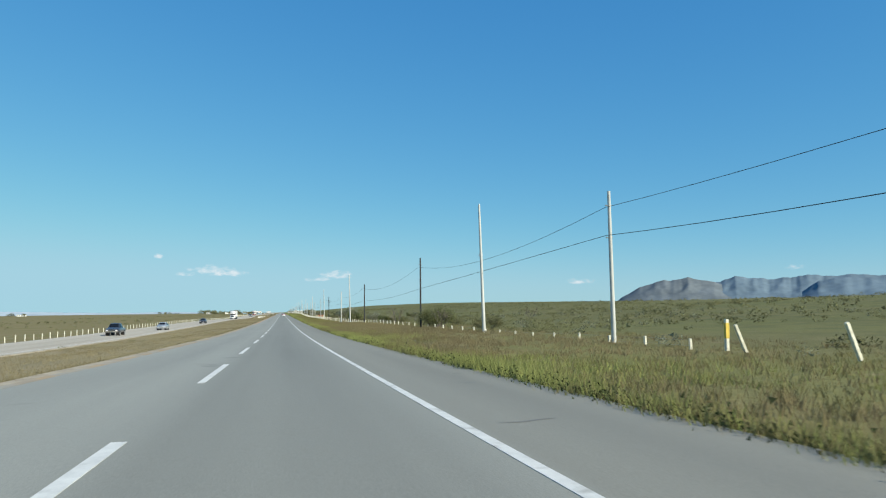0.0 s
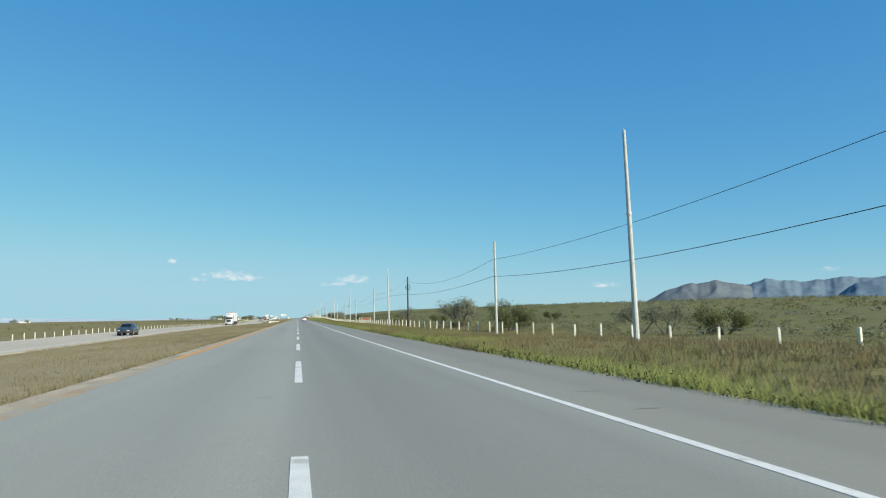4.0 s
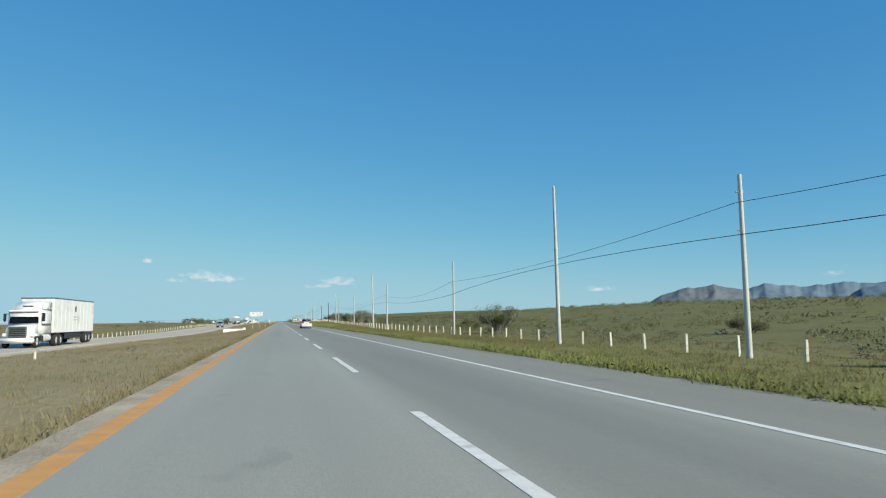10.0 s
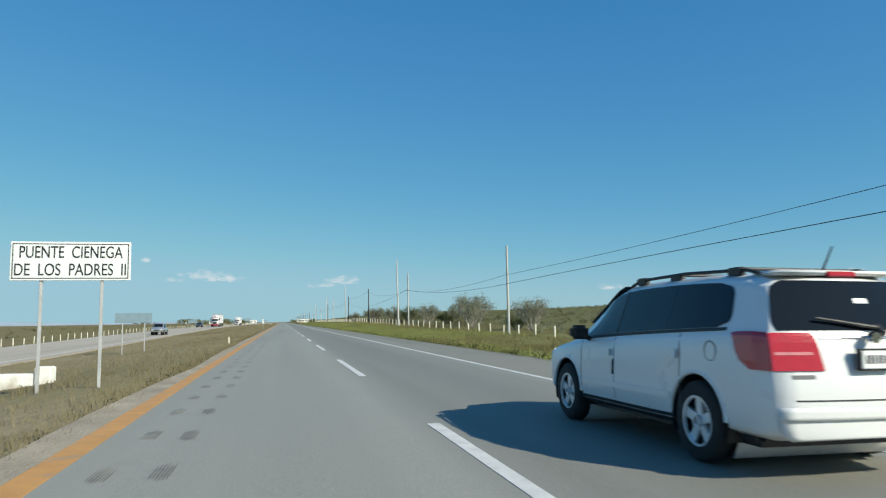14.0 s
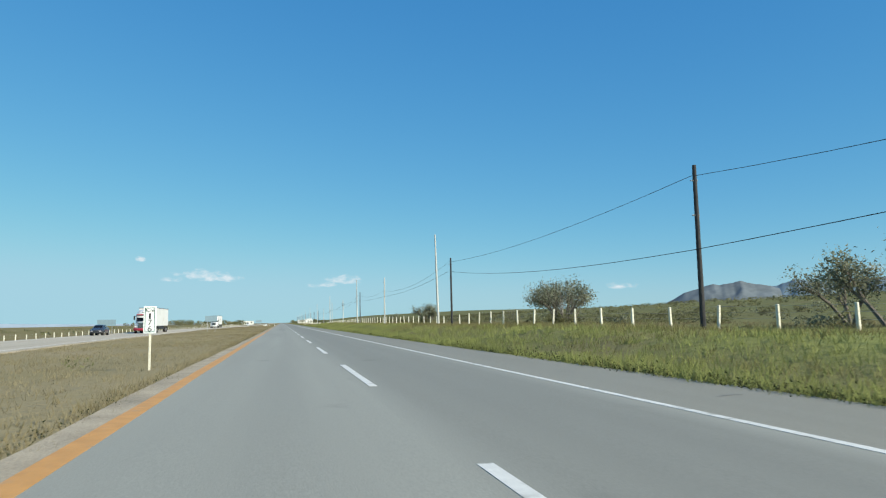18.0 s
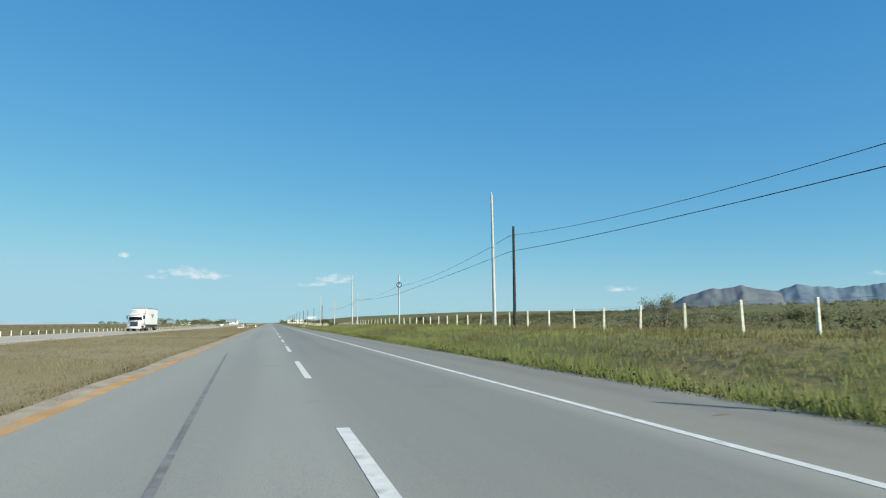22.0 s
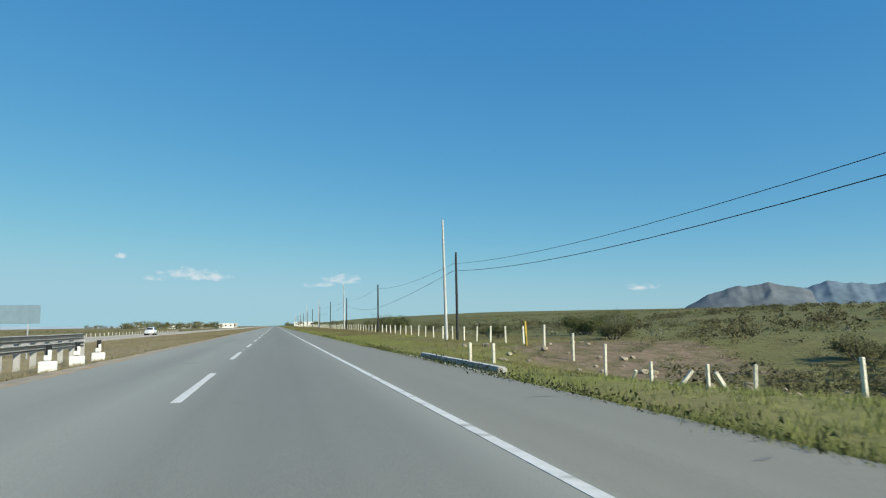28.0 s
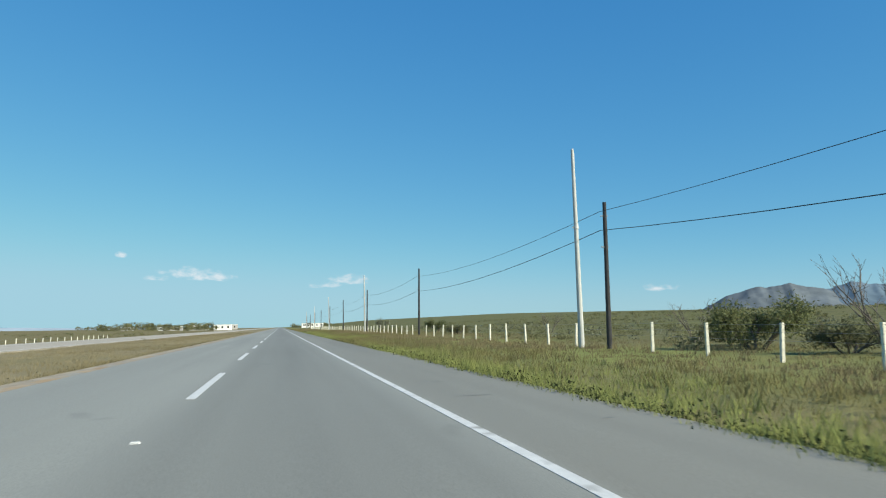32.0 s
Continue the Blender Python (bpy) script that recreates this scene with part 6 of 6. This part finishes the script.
# ---------------------------------------------------------------- signs
M_SIGN = material("sign_white", (0.76, 0.78, 0.77), 0.45, vary=0.05, scale=2, fine=20)
M_SIGN_TEXT = material("sign_black", (0.02, 0.02, 0.022), 0.5, vary=0.05)
# grey sheet metal with the blue of the sky it reflects painted in
M_SIGN_BACK = material("sky_tinted_sign_back", (0.23, 0.32, 0.37), 0.5, 0.2, vary=0.08, scale=2, fine=20)
M_SIGN_GREEN = material("sign_green", (0.03, 0.14, 0.11), 0.45, vary=0.06)
M_CREAM = material("board_cream", (0.62, 0.5, 0.33), 0.7, vary=0.12, scale=2, fine=20)
M_BOARD_GREY = material("board_grey", (0.3, 0.29, 0.28), 0.7, vary=0.15, scale=3, fine=20)
M_BOARD_RED = material("board_red", (0.42, 0.06, 0.03), 0.6, vary=0.1)
M_BOARD_GREEN = material("board_green", (0.08, 0.13, 0.04), 0.6, vary=0.1)
M_WHITEWASH = material("whitewash", (0.78, 0.77, 0.72), 0.85, vary=0.1, scale=2, fine=20, bump=0.3, dirt=(0.45, 0.4, 0.32), dirt_amount=0.2)
M_CONCRETE = material("concrete", (0.42, 0.4, 0.37), 0.85, vary=0.15, scale=2, fine=25, bump=0.3)
M_PRINT = material("tyre_print", (0.15, 0.147, 0.135), 0.8, vary=0.3, scale=5, fine=25, dirt=(0.25, 0.245, 0.215), dirt_amount=0.35)
M_STAIN = material("rubber_mark", (0.17, 0.168, 0.16), 0.8, vary=0.25, scale=3, fine=25)


def words(text, size, mat, parent, x, z, y, width):
    """Raised lettering on the face of a sign, squeezed to a width, facing -y."""
    cu = bpy.data.curves.new("lettering", "FONT")
    cu.body, cu.size, cu.align_x, cu.extrude = text, size, "CENTER", 0.003
    cu.materials.append(mat)
    ob = new("lettering", cu)
    bpy.context.view_layer.update()
    k = width / ob.dimensions.x if ob.dimensions.x > 0 else 1
    ob.parent = parent
    ob.matrix_basis = Matrix.Translation((x, y, z)) @ Matrix.Rotation(math.pi / 2, 4, "X") @ Matrix.Diagonal((k, 1, 1, 1))
    return ob


def sign(name, label, x0, x1, z0, z1, y, posts, face, back, base, frame=None):
    """A road sign: panel, border and posts."""
    root = empty(name, Matrix.Translation(((x0 + x1) / 2, y, 0)), label, "road sign")
    cx = (x0 + x1) / 2
    p = part("panel", box(bmesh.new(), x0 - cx, x1 - cx, -0.015, 0.015, z0, z1, 0.008), face, root)
    if frame:
        w = 0.018
        for a in ((x0 - cx + 0.04, x1 - cx - 0.04, z0 + 0.04, z0 + 0.04 + w), (x0 - cx + 0.04, x1 - cx - 0.04, z1 - 0.04 - w, z1 - 0.04), (x0 - cx + 0.04, x0 - cx + 0.04 + w, z0 + 0.04, z1 - 0.04), (x1 - cx - 0.04 - w, x1 - cx - 0.04, z0 + 0.04, z1 - 0.04)):
            part("border", box(bmesh.new(), a[0], a[1], -0.0185, -0.016, a[2], a[3]), frame, p)
    for px in posts:
        zz = ground_z(px, y) - 0.3
        part("post", box(bmesh.new(), px - cx - 0.03, px - cx + 0.03, 0.018, 0.078, zz, z1 - 0.05, 0.006), back, root, "galvanised steel post")
    for z in (z0 + 0.15, z1 - 0.15):
        part("brace", box(bmesh.new(), x0 - cx + 0.05, x1 - cx - 0.05, 0.0155, 0.03, z - 0.025, z + 0.025), back, root)
    return root


s1 = sign("bridge_sign", "white bridge name sign on two steel posts", -7.34, -5.0, 2.2, 3.02, 440.6, (-6.75, -5.57), M_SIGN, M_STEEL, 0, M_SIGN_TEXT)
words("PUENTE  CIENEGA", 0.36, M_SIGN_TEXT, s1, -0.0, 2.68, -0.019, 2.0)
words("DE  LOS  PADRES  II", 0.36, M_SIGN_TEXT, s1, 0.0, 2.31, -0.019, 2.16)
s2 = sign("bridge_sign", "white bridge name sign among the grass", 8.3, 10.75, 2.18, 2.74, 848.5, (8.83, 10.3), M_SIGN, M_STEEL, 0, M_SIGN_TEXT)
words("PUENTE CIENÉGA DE LOS PADRES I", 0.34, M_SIGN_TEXT, s2, 0, 2.34, -0.019, 2.2)
s3 = sign("kilometre_sign", "white kilometre marker with a dark border on one post", -5.62, -5.27, 1.02, 1.8, 568.6, (-5.44,), M_SIGN, M_POST, 0, M_SIGN_GREEN)
words("K.m", 0.14, M_SIGN_TEXT, s3, 0, 1.64, -0.019, 0.22)
for k, ch in enumerate("176"):
    words(ch, 0.23, M_SIGN_TEXT, s3, 0, 1.44 - 0.18 * k, -0.019, 0.11 if ch != "1" else 0.05)
for x, y, w, z0, z1, px, mat in ((-12.3, 479.5, 2.5, 1.35, 2.05, 0.75, M_SIGN_BACK), (-13.0, 669.0, 1.9, 1.63, 2.55, 0.62, M_SIGN_BACK), (-12.2, 891, 2.7, 1.5, 2.5, 0.75, M_SIGN_BACK), (-31.6, 905, 2.5, 1.3, 2.2, 0.8, M_SIGN_BACK), (-31.8, 682, 3.0, 1.2, 2.3, 0.9, M_SIGN_BACK)):
    sign("road_sign", "back of a grey metal road sign on two posts", x - w / 2, x + w / 2, z0, z1, y, (x - px, x + px), mat, M_STEEL, 0)


def billboard():
    root = empty("advert_board", Matrix.Translation((17.95, 320.7, ground_z(17.95, 320.7) - 0.03)) @ Matrix.Rotation(radians(-25), 4, "Z") @ Matrix.Scale(0.965, 4), "cream painted advert board with red lettering above a grey strip", "sign board")
    w = 1.82
    p = part("panel", box(bmesh.new(), -w, w, -0.03, 0.03, 0.1, 1.5, 0.01), M_CREAM, root)
    part("lower_strip", box(bmesh.new(), -w + 0.03, w - 0.03, -0.04, -0.031, 0.12, 0.68), M_BOARD_GREY, p, "grey strip with pale lettering")
    for row in range(2):
        z = 1.3 - row * 0.38
        for k in range(8 if row == 0 else 6):
            x = -0.72 + k * (0.3 if row == 0 else 0.38)
            part("lettering_bar", box(bmesh.new(), x, x + (0.24 if row == 0 else 0.3), -0.042, -0.031, z - 0.13, z + 0.12), M_BOARD_RED, p, "red lettering bar")
    bm = bmesh.new()
    for k, r0 in enumerate((0.3, 0.23, 0.15)):
        tube(bm, (-1.35, -0.036, 0.85 + 0.18 * k), (-1.35, -0.036, 1.1 + 0.18 * k), r0, 0.02, 3)
    for v in bm.verts:
        v.co.y = -0.036 + (v.co.y + 0.036) * 0.02
    part("emblem", bm, M_BOARD_GREEN, p, "dark green tree emblem")
    words('"TODO TIPO DE CERCOS"', 0.2, M_SIGN, p, 0.1, 0.44, -0.044, 3.2)
    for k in range(11):
        if k in (2, 6):
            continue
        x = -1.5 + k * 0.29
        part("lettering_bar", box(bmesh.new(), x, x + 0.19, -0.044, -0.04, 0.18, 0.34), M_SIGN, p, "pale number bar")
    for x in (-1.75, 0.0, 1.75):
        part("post", box(bmesh.new(), x - 0.05, x + 0.05, 0.032, 0.13, -0.4, 1.6, 0.01), M_POST, root)


billboard()


# ---------------------------------------------------------------- culverts, kerbs, guard rails, markers
def block(name, label, category, x0, x1, y0, y1, h, mat, bevel=0.03, sink=0.4, group=""):
    cx, cy = (x0 + x1) / 2, (y0 + y1) / 2
    z = ground_z(cx, cy)
    ob = part(name, box(bmesh.new(), x0 - cx, x1 - cx, y0 - cy, y1 - cy, -sink, h, bevel), mat)
    ob.matrix_world = Matrix.Translation((cx, cy, z))
    return tagged(ob, label, category, group)


block("culvert_headwall", "low whitewashed concrete culvert wall on the median", "wall", -12.5, -8.75, 447.0, 447.4, 0.58, M_WHITEWASH)
block("parapet_block", "whitewashed concrete end block of the culvert wall", "parapet block", -8.745, -8.3, 446.95, 447.45, 0.5, M_WHITEWASH)
block("culvert_headwall", "low whitewashed concrete wall before the guard rail", "wall", -9.4, -8.2, 864.2, 864.6, 0.3, M_WHITEWASH)
for x, y in ((-4.68, 870.7), (-4.84, 874.4), (-4.9, 877.6), (-6.9, 872.5)):
    ob = block("parapet_block", "whitewashed concrete parapet block with a stepped post", "parapet block", x - 0.21, x + 0.21, y - 0.16, y + 0.16, 0.32, M_WHITEWASH, 0.02, 0.5, "parapet blocks")
    part("upstand", box(bmesh.new(), 0.0, 0.08, -0.06, 0.06, 0.35, 0.64, 0.012), M_WHITEWASH, ob)
    part("step", box(bmesh.new(), -0.1, 0.0, -0.06, 0.06, 0.35, 0.48, 0.012), M_WHITEWASH, ob)
    part("reflector_post", box(bmesh.new(), -0.09, 0.07, 0.065, 0.085, 0.5, 0.78, 0.006), M_BLACK, ob, "dark reflector plate")


def kerb():
    bm = bmesh.new()
    z = prof(870) - 0.12
    for k in range(6):
        y = 867.0 + k * 1.75
        box(bm, 7.42, 7.68, y, y + 1.73, z - 0.3, z + 0.13, 0.02)
    ob = part("kerb", bm, M_CONCRETE)
    part("kerb_top", box(bmesh.new(), 7.40, 7.52, 867.0, 877.4, z + 0.132, z + 0.145, 0.004), M_WHITE_LINE, ob, "white painted kerb edge")
    tagged(ob, "raised grey concrete kerb along the culvert", "kerb", kind="structure")
    w = ribbon("pavement_apron", 6.9, 7.41, 866, 884, -0.008, M_ROAD, wob=0.03)
    tagged(w, "widened asphalt shoulder at the culvert", "pavement", kind="structure")
    l = ribbon("kerb_line", 7.05, 7.15, 866, 884, -0.003, M_WHITE_LINE, thick=0.004)
    l.parent = w


kerb()


M_RAIL = material("weathered_zinc", (0.5, 0.5, 0.48), 0.6, 0.0, vary=0.12, scale=2, fine=20, spec=0.4)


def guard_rail(x, y0, y1, label):
    root = empty("guard_rail", Matrix.Translation((x, y0, 0)), label, "guard rail")
    prof_ = [(0, -0.15), (0.025, -0.11), (0.025, -0.06), (0.005, -0.02), (0.005, 0.02), (0.025, 0.06), (0.025, 0.11), (0, 0.15)]
    for z in (0.42, 0.8):
        bm = bmesh.new()
        ys = np.arange(0, y1 - y0 + 0.1, 3.81)
        rows = [[bm.verts.new((px, yy, z + pz)) for px, pz in prof_] for yy in ys]
        for p, q in zip(rows, rows[1:]):
            for i in range(len(prof_) - 1):
                bm.faces.new((p[i], q[i], q[i + 1], p[i + 1]))
        bmesh.ops.solidify(bm, geom=list(bm.faces), thickness=0.012)
        bmesh.ops.recalc_face_normals(bm, faces=bm.faces)
        part("rail", bm, M_RAIL, root, "corrugated galvanised beam")
    for yy in np.arange(0.4, y1 - y0 - 3.0, 1.9):
        g = ground_z(x, y0 + yy)
        part("post", box(bmesh.new(), -0.24, -0.03, yy - 0.09, yy + 0.09, g - 0.3, 0.85, 0.01), M_CONCRETE, root, "squat concrete post")
    return root


guard_rail(-8.0, 865.4, 891.6, "galvanised double guard rail beside the culvert")


def chevron_plate(x, y):
    root = empty("marker_plate", Matrix.Translation((x, y, 0)), "black and white striped end marker plate", "marker plate")
    p = part("plate", box(bmesh.new(), -0.27, 0.27, -0.015, 0.015, -0.05, 0.95, 0.01), M_SIGN, root)
    for k in range(5):
        bm = bmesh.new()
        z = -0.2 + k * 0.26
        pts = [(-0.26, z), (0.26, z + 0.35), (0.26, z + 0.47), (-0.26, z + 0.12)]
        pts = [(a, min(max(b, -0.04), 0.94)) for a, b in pts]
        if max(b for a, b in pts) - min(b for a, b in pts) < 0.05:
            continue
        f = bm.faces.new([bm.verts.new((a, -0.019, b)) for a, b in pts])
        bmesh.ops.solidify(bm, geom=[f], thickness=0.003)
        part("stripe", bm, M_SIGN_TEXT, p)
    part("post", box(bmesh.new(), -0.04, 0.04, 0.016, 0.09, ground_z(x, y) - 0.3, 0.9), M_STEEL, root)


chevron_plate(-8.0, 864.9)


def marker(x, y, h, label, mat, lean=(0, 0), group="roadside marker posts", cat="marker post", r0=0.08):
    ob = part("marker_post", box(bmesh.new(), -r0, r0, -r0, r0, -0.3, h, 0.015), mat)
    ob.matrix_world = Matrix.Translation((x, y, ground_z(x, y))) @ Euler((radians(lean[0]), radians(lean[1]), 0)).to_matrix().to_4x4()
    tagged(ob, label, cat, group)
    return ob


for x, y in ((-5.0, 470), (-15.2, 316), (-13.3, 314.7), (-14, 330), (-14.5, 345), (-13.8, 302), (8.45, 873.5), (8.8, 871.8)):
    marker(x, y, 0.42 if x < 0 else 0.66, "short cream painted concrete marker post", M_POST, r0=0.05)
for x, y, h, lx, ly in ((15.9, 875.6, 0.8, 30, 4), (15.8, 872.2, 1.15, 4, 42), (15.9, 868.9, 1.0, -6, -30), (18.7, 22.9, 1.3, 4, -24), (18.6, 28.2, 1.15, 6, -26)):
    marker(x, y, h, "leaning cream painted concrete fence post", M_POST, (lx, ly), "loose fence posts at the culvert", "fence post", 0.062)
m = marker(15.7, 887.5, 1.4, "yellow painted pipeline marker post", material("marker_yellow", (0.55, 0.38, 0.05), 0.6), (0, -2), "", "marker post", 0.05)
m = marker(18.7, 29.5, 1.25, "fence post with a yellow and black band", M_POST, (0, 1), "loose fence posts at the culvert", "fence post", 0.07)
part("yellow_band", box(bmesh.new(), -0.074, 0.074, -0.074, 0.074, 0.5, 1.1), material("yellow_paint", (0.6, 0.42, 0.06), 0.6), m)


def rubble():
    """Broken earth and stones round the culvert."""
    r = random.Random(9)
    for k in range(80):
        x, y = r.uniform(12, 20), r.uniform(864, 889)
        s = r.uniform(0.08, 0.28)
        bm = bmesh.new()
        bmesh.ops.create_icosphere(bm, subdivisions=1, radius=s)
        for v in bm.verts:
            v.co *= r.uniform(0.7, 1.2)
            v.co.z *= 0.65
        ob = part("stone", bm, M_SAND)
        ob.matrix_world = Matrix.Translation((x, y, ground_z(x, y) + s * 0.25))
        tagged(ob, "loose pale stone on the eroded bank", "stone", "stones at the culvert")


rubble()


# ---------------------------------------------------------------- marks on the asphalt
def road_top(x, y):
    """Height of the slab's surface, which is straight between its five-metre joints."""
    y0 = 5.0 * math.floor(y / 5.0)
    return prof(y0) + (prof(y0 + 5.0) - prof(y0)) * (y - y0) / 5.0 - 0.016 * x


def tyre_print(x, y, seed):
    """A print of rubber: short lengthwise streaks of uneven length."""
    q = random.Random(seed)
    verts, faces = [], []
    for k in range(6):
        cx, w = x - 0.07 + 0.028 * k, q.uniform(0.007, 0.0125)
        e = 1.0 - 0.28 * abs(k - 2.5) / 2.5
        a, b = y - 0.38 * e * q.uniform(0.75, 1.1), y + 0.38 * e * q.uniform(0.75, 1.1)
        n = len(verts)
        for yy, ww in ((a, 0.35), (a + 0.12, 1.0), (b - 0.12, 1.0), (b, 0.35)):
            z = road_top(cx, yy) + 0.005
            verts += [(cx - w * ww, yy, z), (cx + w * ww, yy, z)]
        faces += [(n + 2 * i, n + 2 * i + 1, n + 2 * i + 3, n + 2 * i + 2) for i in range(3)]
    ob = new("tyre_print", mesh_of("tyre_print", verts, faces, M_PRINT))
    ob.parent = road
    ob["label"] = "dark streaky print of tyre rubber"


def road_stud(y):
    """A raised white reflector on the lane line."""
    bm = box(bmesh.new(), -0.055, 0.055, -0.05, 0.05, -0.005, 0.02, 0.006)
    for v in bm.verts:
        if v.co.z > 0.01:
            v.co.x, v.co.y = v.co.x * 0.85, v.co.y * 0.6
    ob = part("road_stud", bm, M_WHITE_LINE)
    ob.matrix_world = Matrix.Translation((0.0, y, road_top(0.0, y)))
    tagged(ob, "small raised white reflector stud on the lane line", "road stud", "lane studs")
    part("reflector", box(bmesh.new(), -0.045, 0.045, -0.0475, -0.04, 0.0, 0.014), M_STEEL, ob, "silvery reflector strip")


def mark(name, pts, width, label, mat):
    """A thin flat mark following points on the road."""
    verts, faces = [], []
    for i, (x, y) in enumerate(pts):
        z = road_top(x, y) + 0.005
        w = width * (0.7 + 0.5 * abs(rough(x, y, 1.1, 3)))
        verts += [(x - w / 2, y, z), (x + w / 2, y, z)]
    faces = [(2 * i, 2 * i + 1, 2 * i + 3, 2 * i + 2) for i in range(len(pts) - 1)]
    ob = new(name, mesh_of(name, verts, faces, mat))
    ob.parent = road
    ob["label"] = label


mark("crack", [(-0.07 - 0.43 * f ** 0.85, 649 + 15 * f) for f in np.linspace(0, 1, 16)], 0.02, "thin dark crack sealed with tar", M_STAIN)
mark("skid_mark", [(-1.05 - 1.45 * f ** 0.9, 654 + 40 * f) for f in np.linspace(0, 1, 36)], 0.09, "dark curved tyre mark", M_STAIN)
r = random.Random(3)
for k in range(29):
    for x in (-3.22, -2.8):
        tyre_print(x + r.uniform(-0.03, 0.03), 426.7 + 2.02 * k + r.uniform(-0.08, 0.08), 100 * k + int(-10 * x))
for y in (75.7, 705.6, 886.0, 916.0, 946.0, 976.0):
    road_stud(y)
for k in range(120):
    x, y = r.choice((r.uniform(-3.4, 3.7), r.uniform(4.1, 6.8), r.uniform(4.1, 6.8))), r.uniform(5, 1020)
    n = r.uniform(0.1, 0.6)
    mark("stain", [(x + r.uniform(-0.04, 0.04), y + n * d) for d in (0, 0.3, 0.6, 1.0)], r.uniform(0.04, 0.14), "small dark stain", M_STAIN)


def cross_crack(x, y, length, seed):
    """A short dark crack across the shoulder."""
    n = 6
    verts = []
    for i in range(n + 1):
        xx = x + length * i / n
        yy = y + 0.12 * rough(xx, y, 0.4, seed) + 0.25 * length * i / n
        w = 0.028 * (0.35 + math.sin(math.pi * i / n))
        verts += [(xx, yy - w, road_top(xx, yy - w) + 0.005), (xx, yy + w, road_top(xx, yy + w) + 0.005)]
    ob = new("crack", mesh_of("crack", verts, [(2 * i, 2 * i + 2, 2 * i + 3, 2 * i + 1) for i in range(n)], M_STAIN))
    ob.parent = road
    ob["label"] = "short dark crack across the shoulder"


y = 8.0
while y < 1010:
    y += r.uniform(2.0, 9.0)
    cross_crack(r.uniform(4.2, 5.9), y, r.uniform(0.25, 0.95), y)
for k in range(45):
    x, y = 6.1 + r.uniform(-0.6, 0.7), r.uniform(5, 1020)
    mark("crack", [(x + 0.06 * rough(x, y + d, 0.7, k), y + d) for d in np.linspace(0, r.uniform(0.8, 3), 10)], 0.012, "fine crack", M_STAIN)


# ---------------------------------------------------------------- far buildings
def far_house(x, y, w, d, h, mat, label):
    z = ground_z(x, y)
    root = empty("building", Matrix.Translation((x, y, z)), label, "building", "far buildings")
    part("wall", box(bmesh.new(), -w / 2, w / 2, -d / 2, d / 2, -0.5, h, 0.05), mat, root)
    part("roof", box(bmesh.new(), -w / 2 - 0.4, w / 2 + 0.4, -d / 2 - 0.4, d / 2 + 0.4, h, h + 0.35, 0.05), M_WHITEWASH, root)
    for k in range(max(2, int(w / 5))):
        xx = -w / 2 + (k + 0.5) * w / max(2, int(w / 5))
        part("window", box(bmesh.new(), xx - 0.8, xx + 0.8, -d / 2 - 0.05, -d / 2 + 0.1, h * 0.4, h * 0.75), M_TINT, root)


for x, y, w, d, h, mat in ((-52, 1680, 16, 12, 5, M_WHITEWASH), (-78, 1720, 18, 14, 4.5, M_CONCRETE), (-105, 1760, 12, 10, 4, M_CONCRETE), (-62, 1900, 22, 16, 6, M_CONCRETE), (-130, 1850, 14, 12, 4, M_WHITEWASH), (-180, 1900, 12, 12, 4, M_CONCRETE), (40, 1850, 26, 12, 5, M_WHITEWASH), (-660, 2050, 20, 12, 4, M_WHITEWASH)):
    far_house(x, y, w, d, h, mat, "low whitewashed building far along the highway")
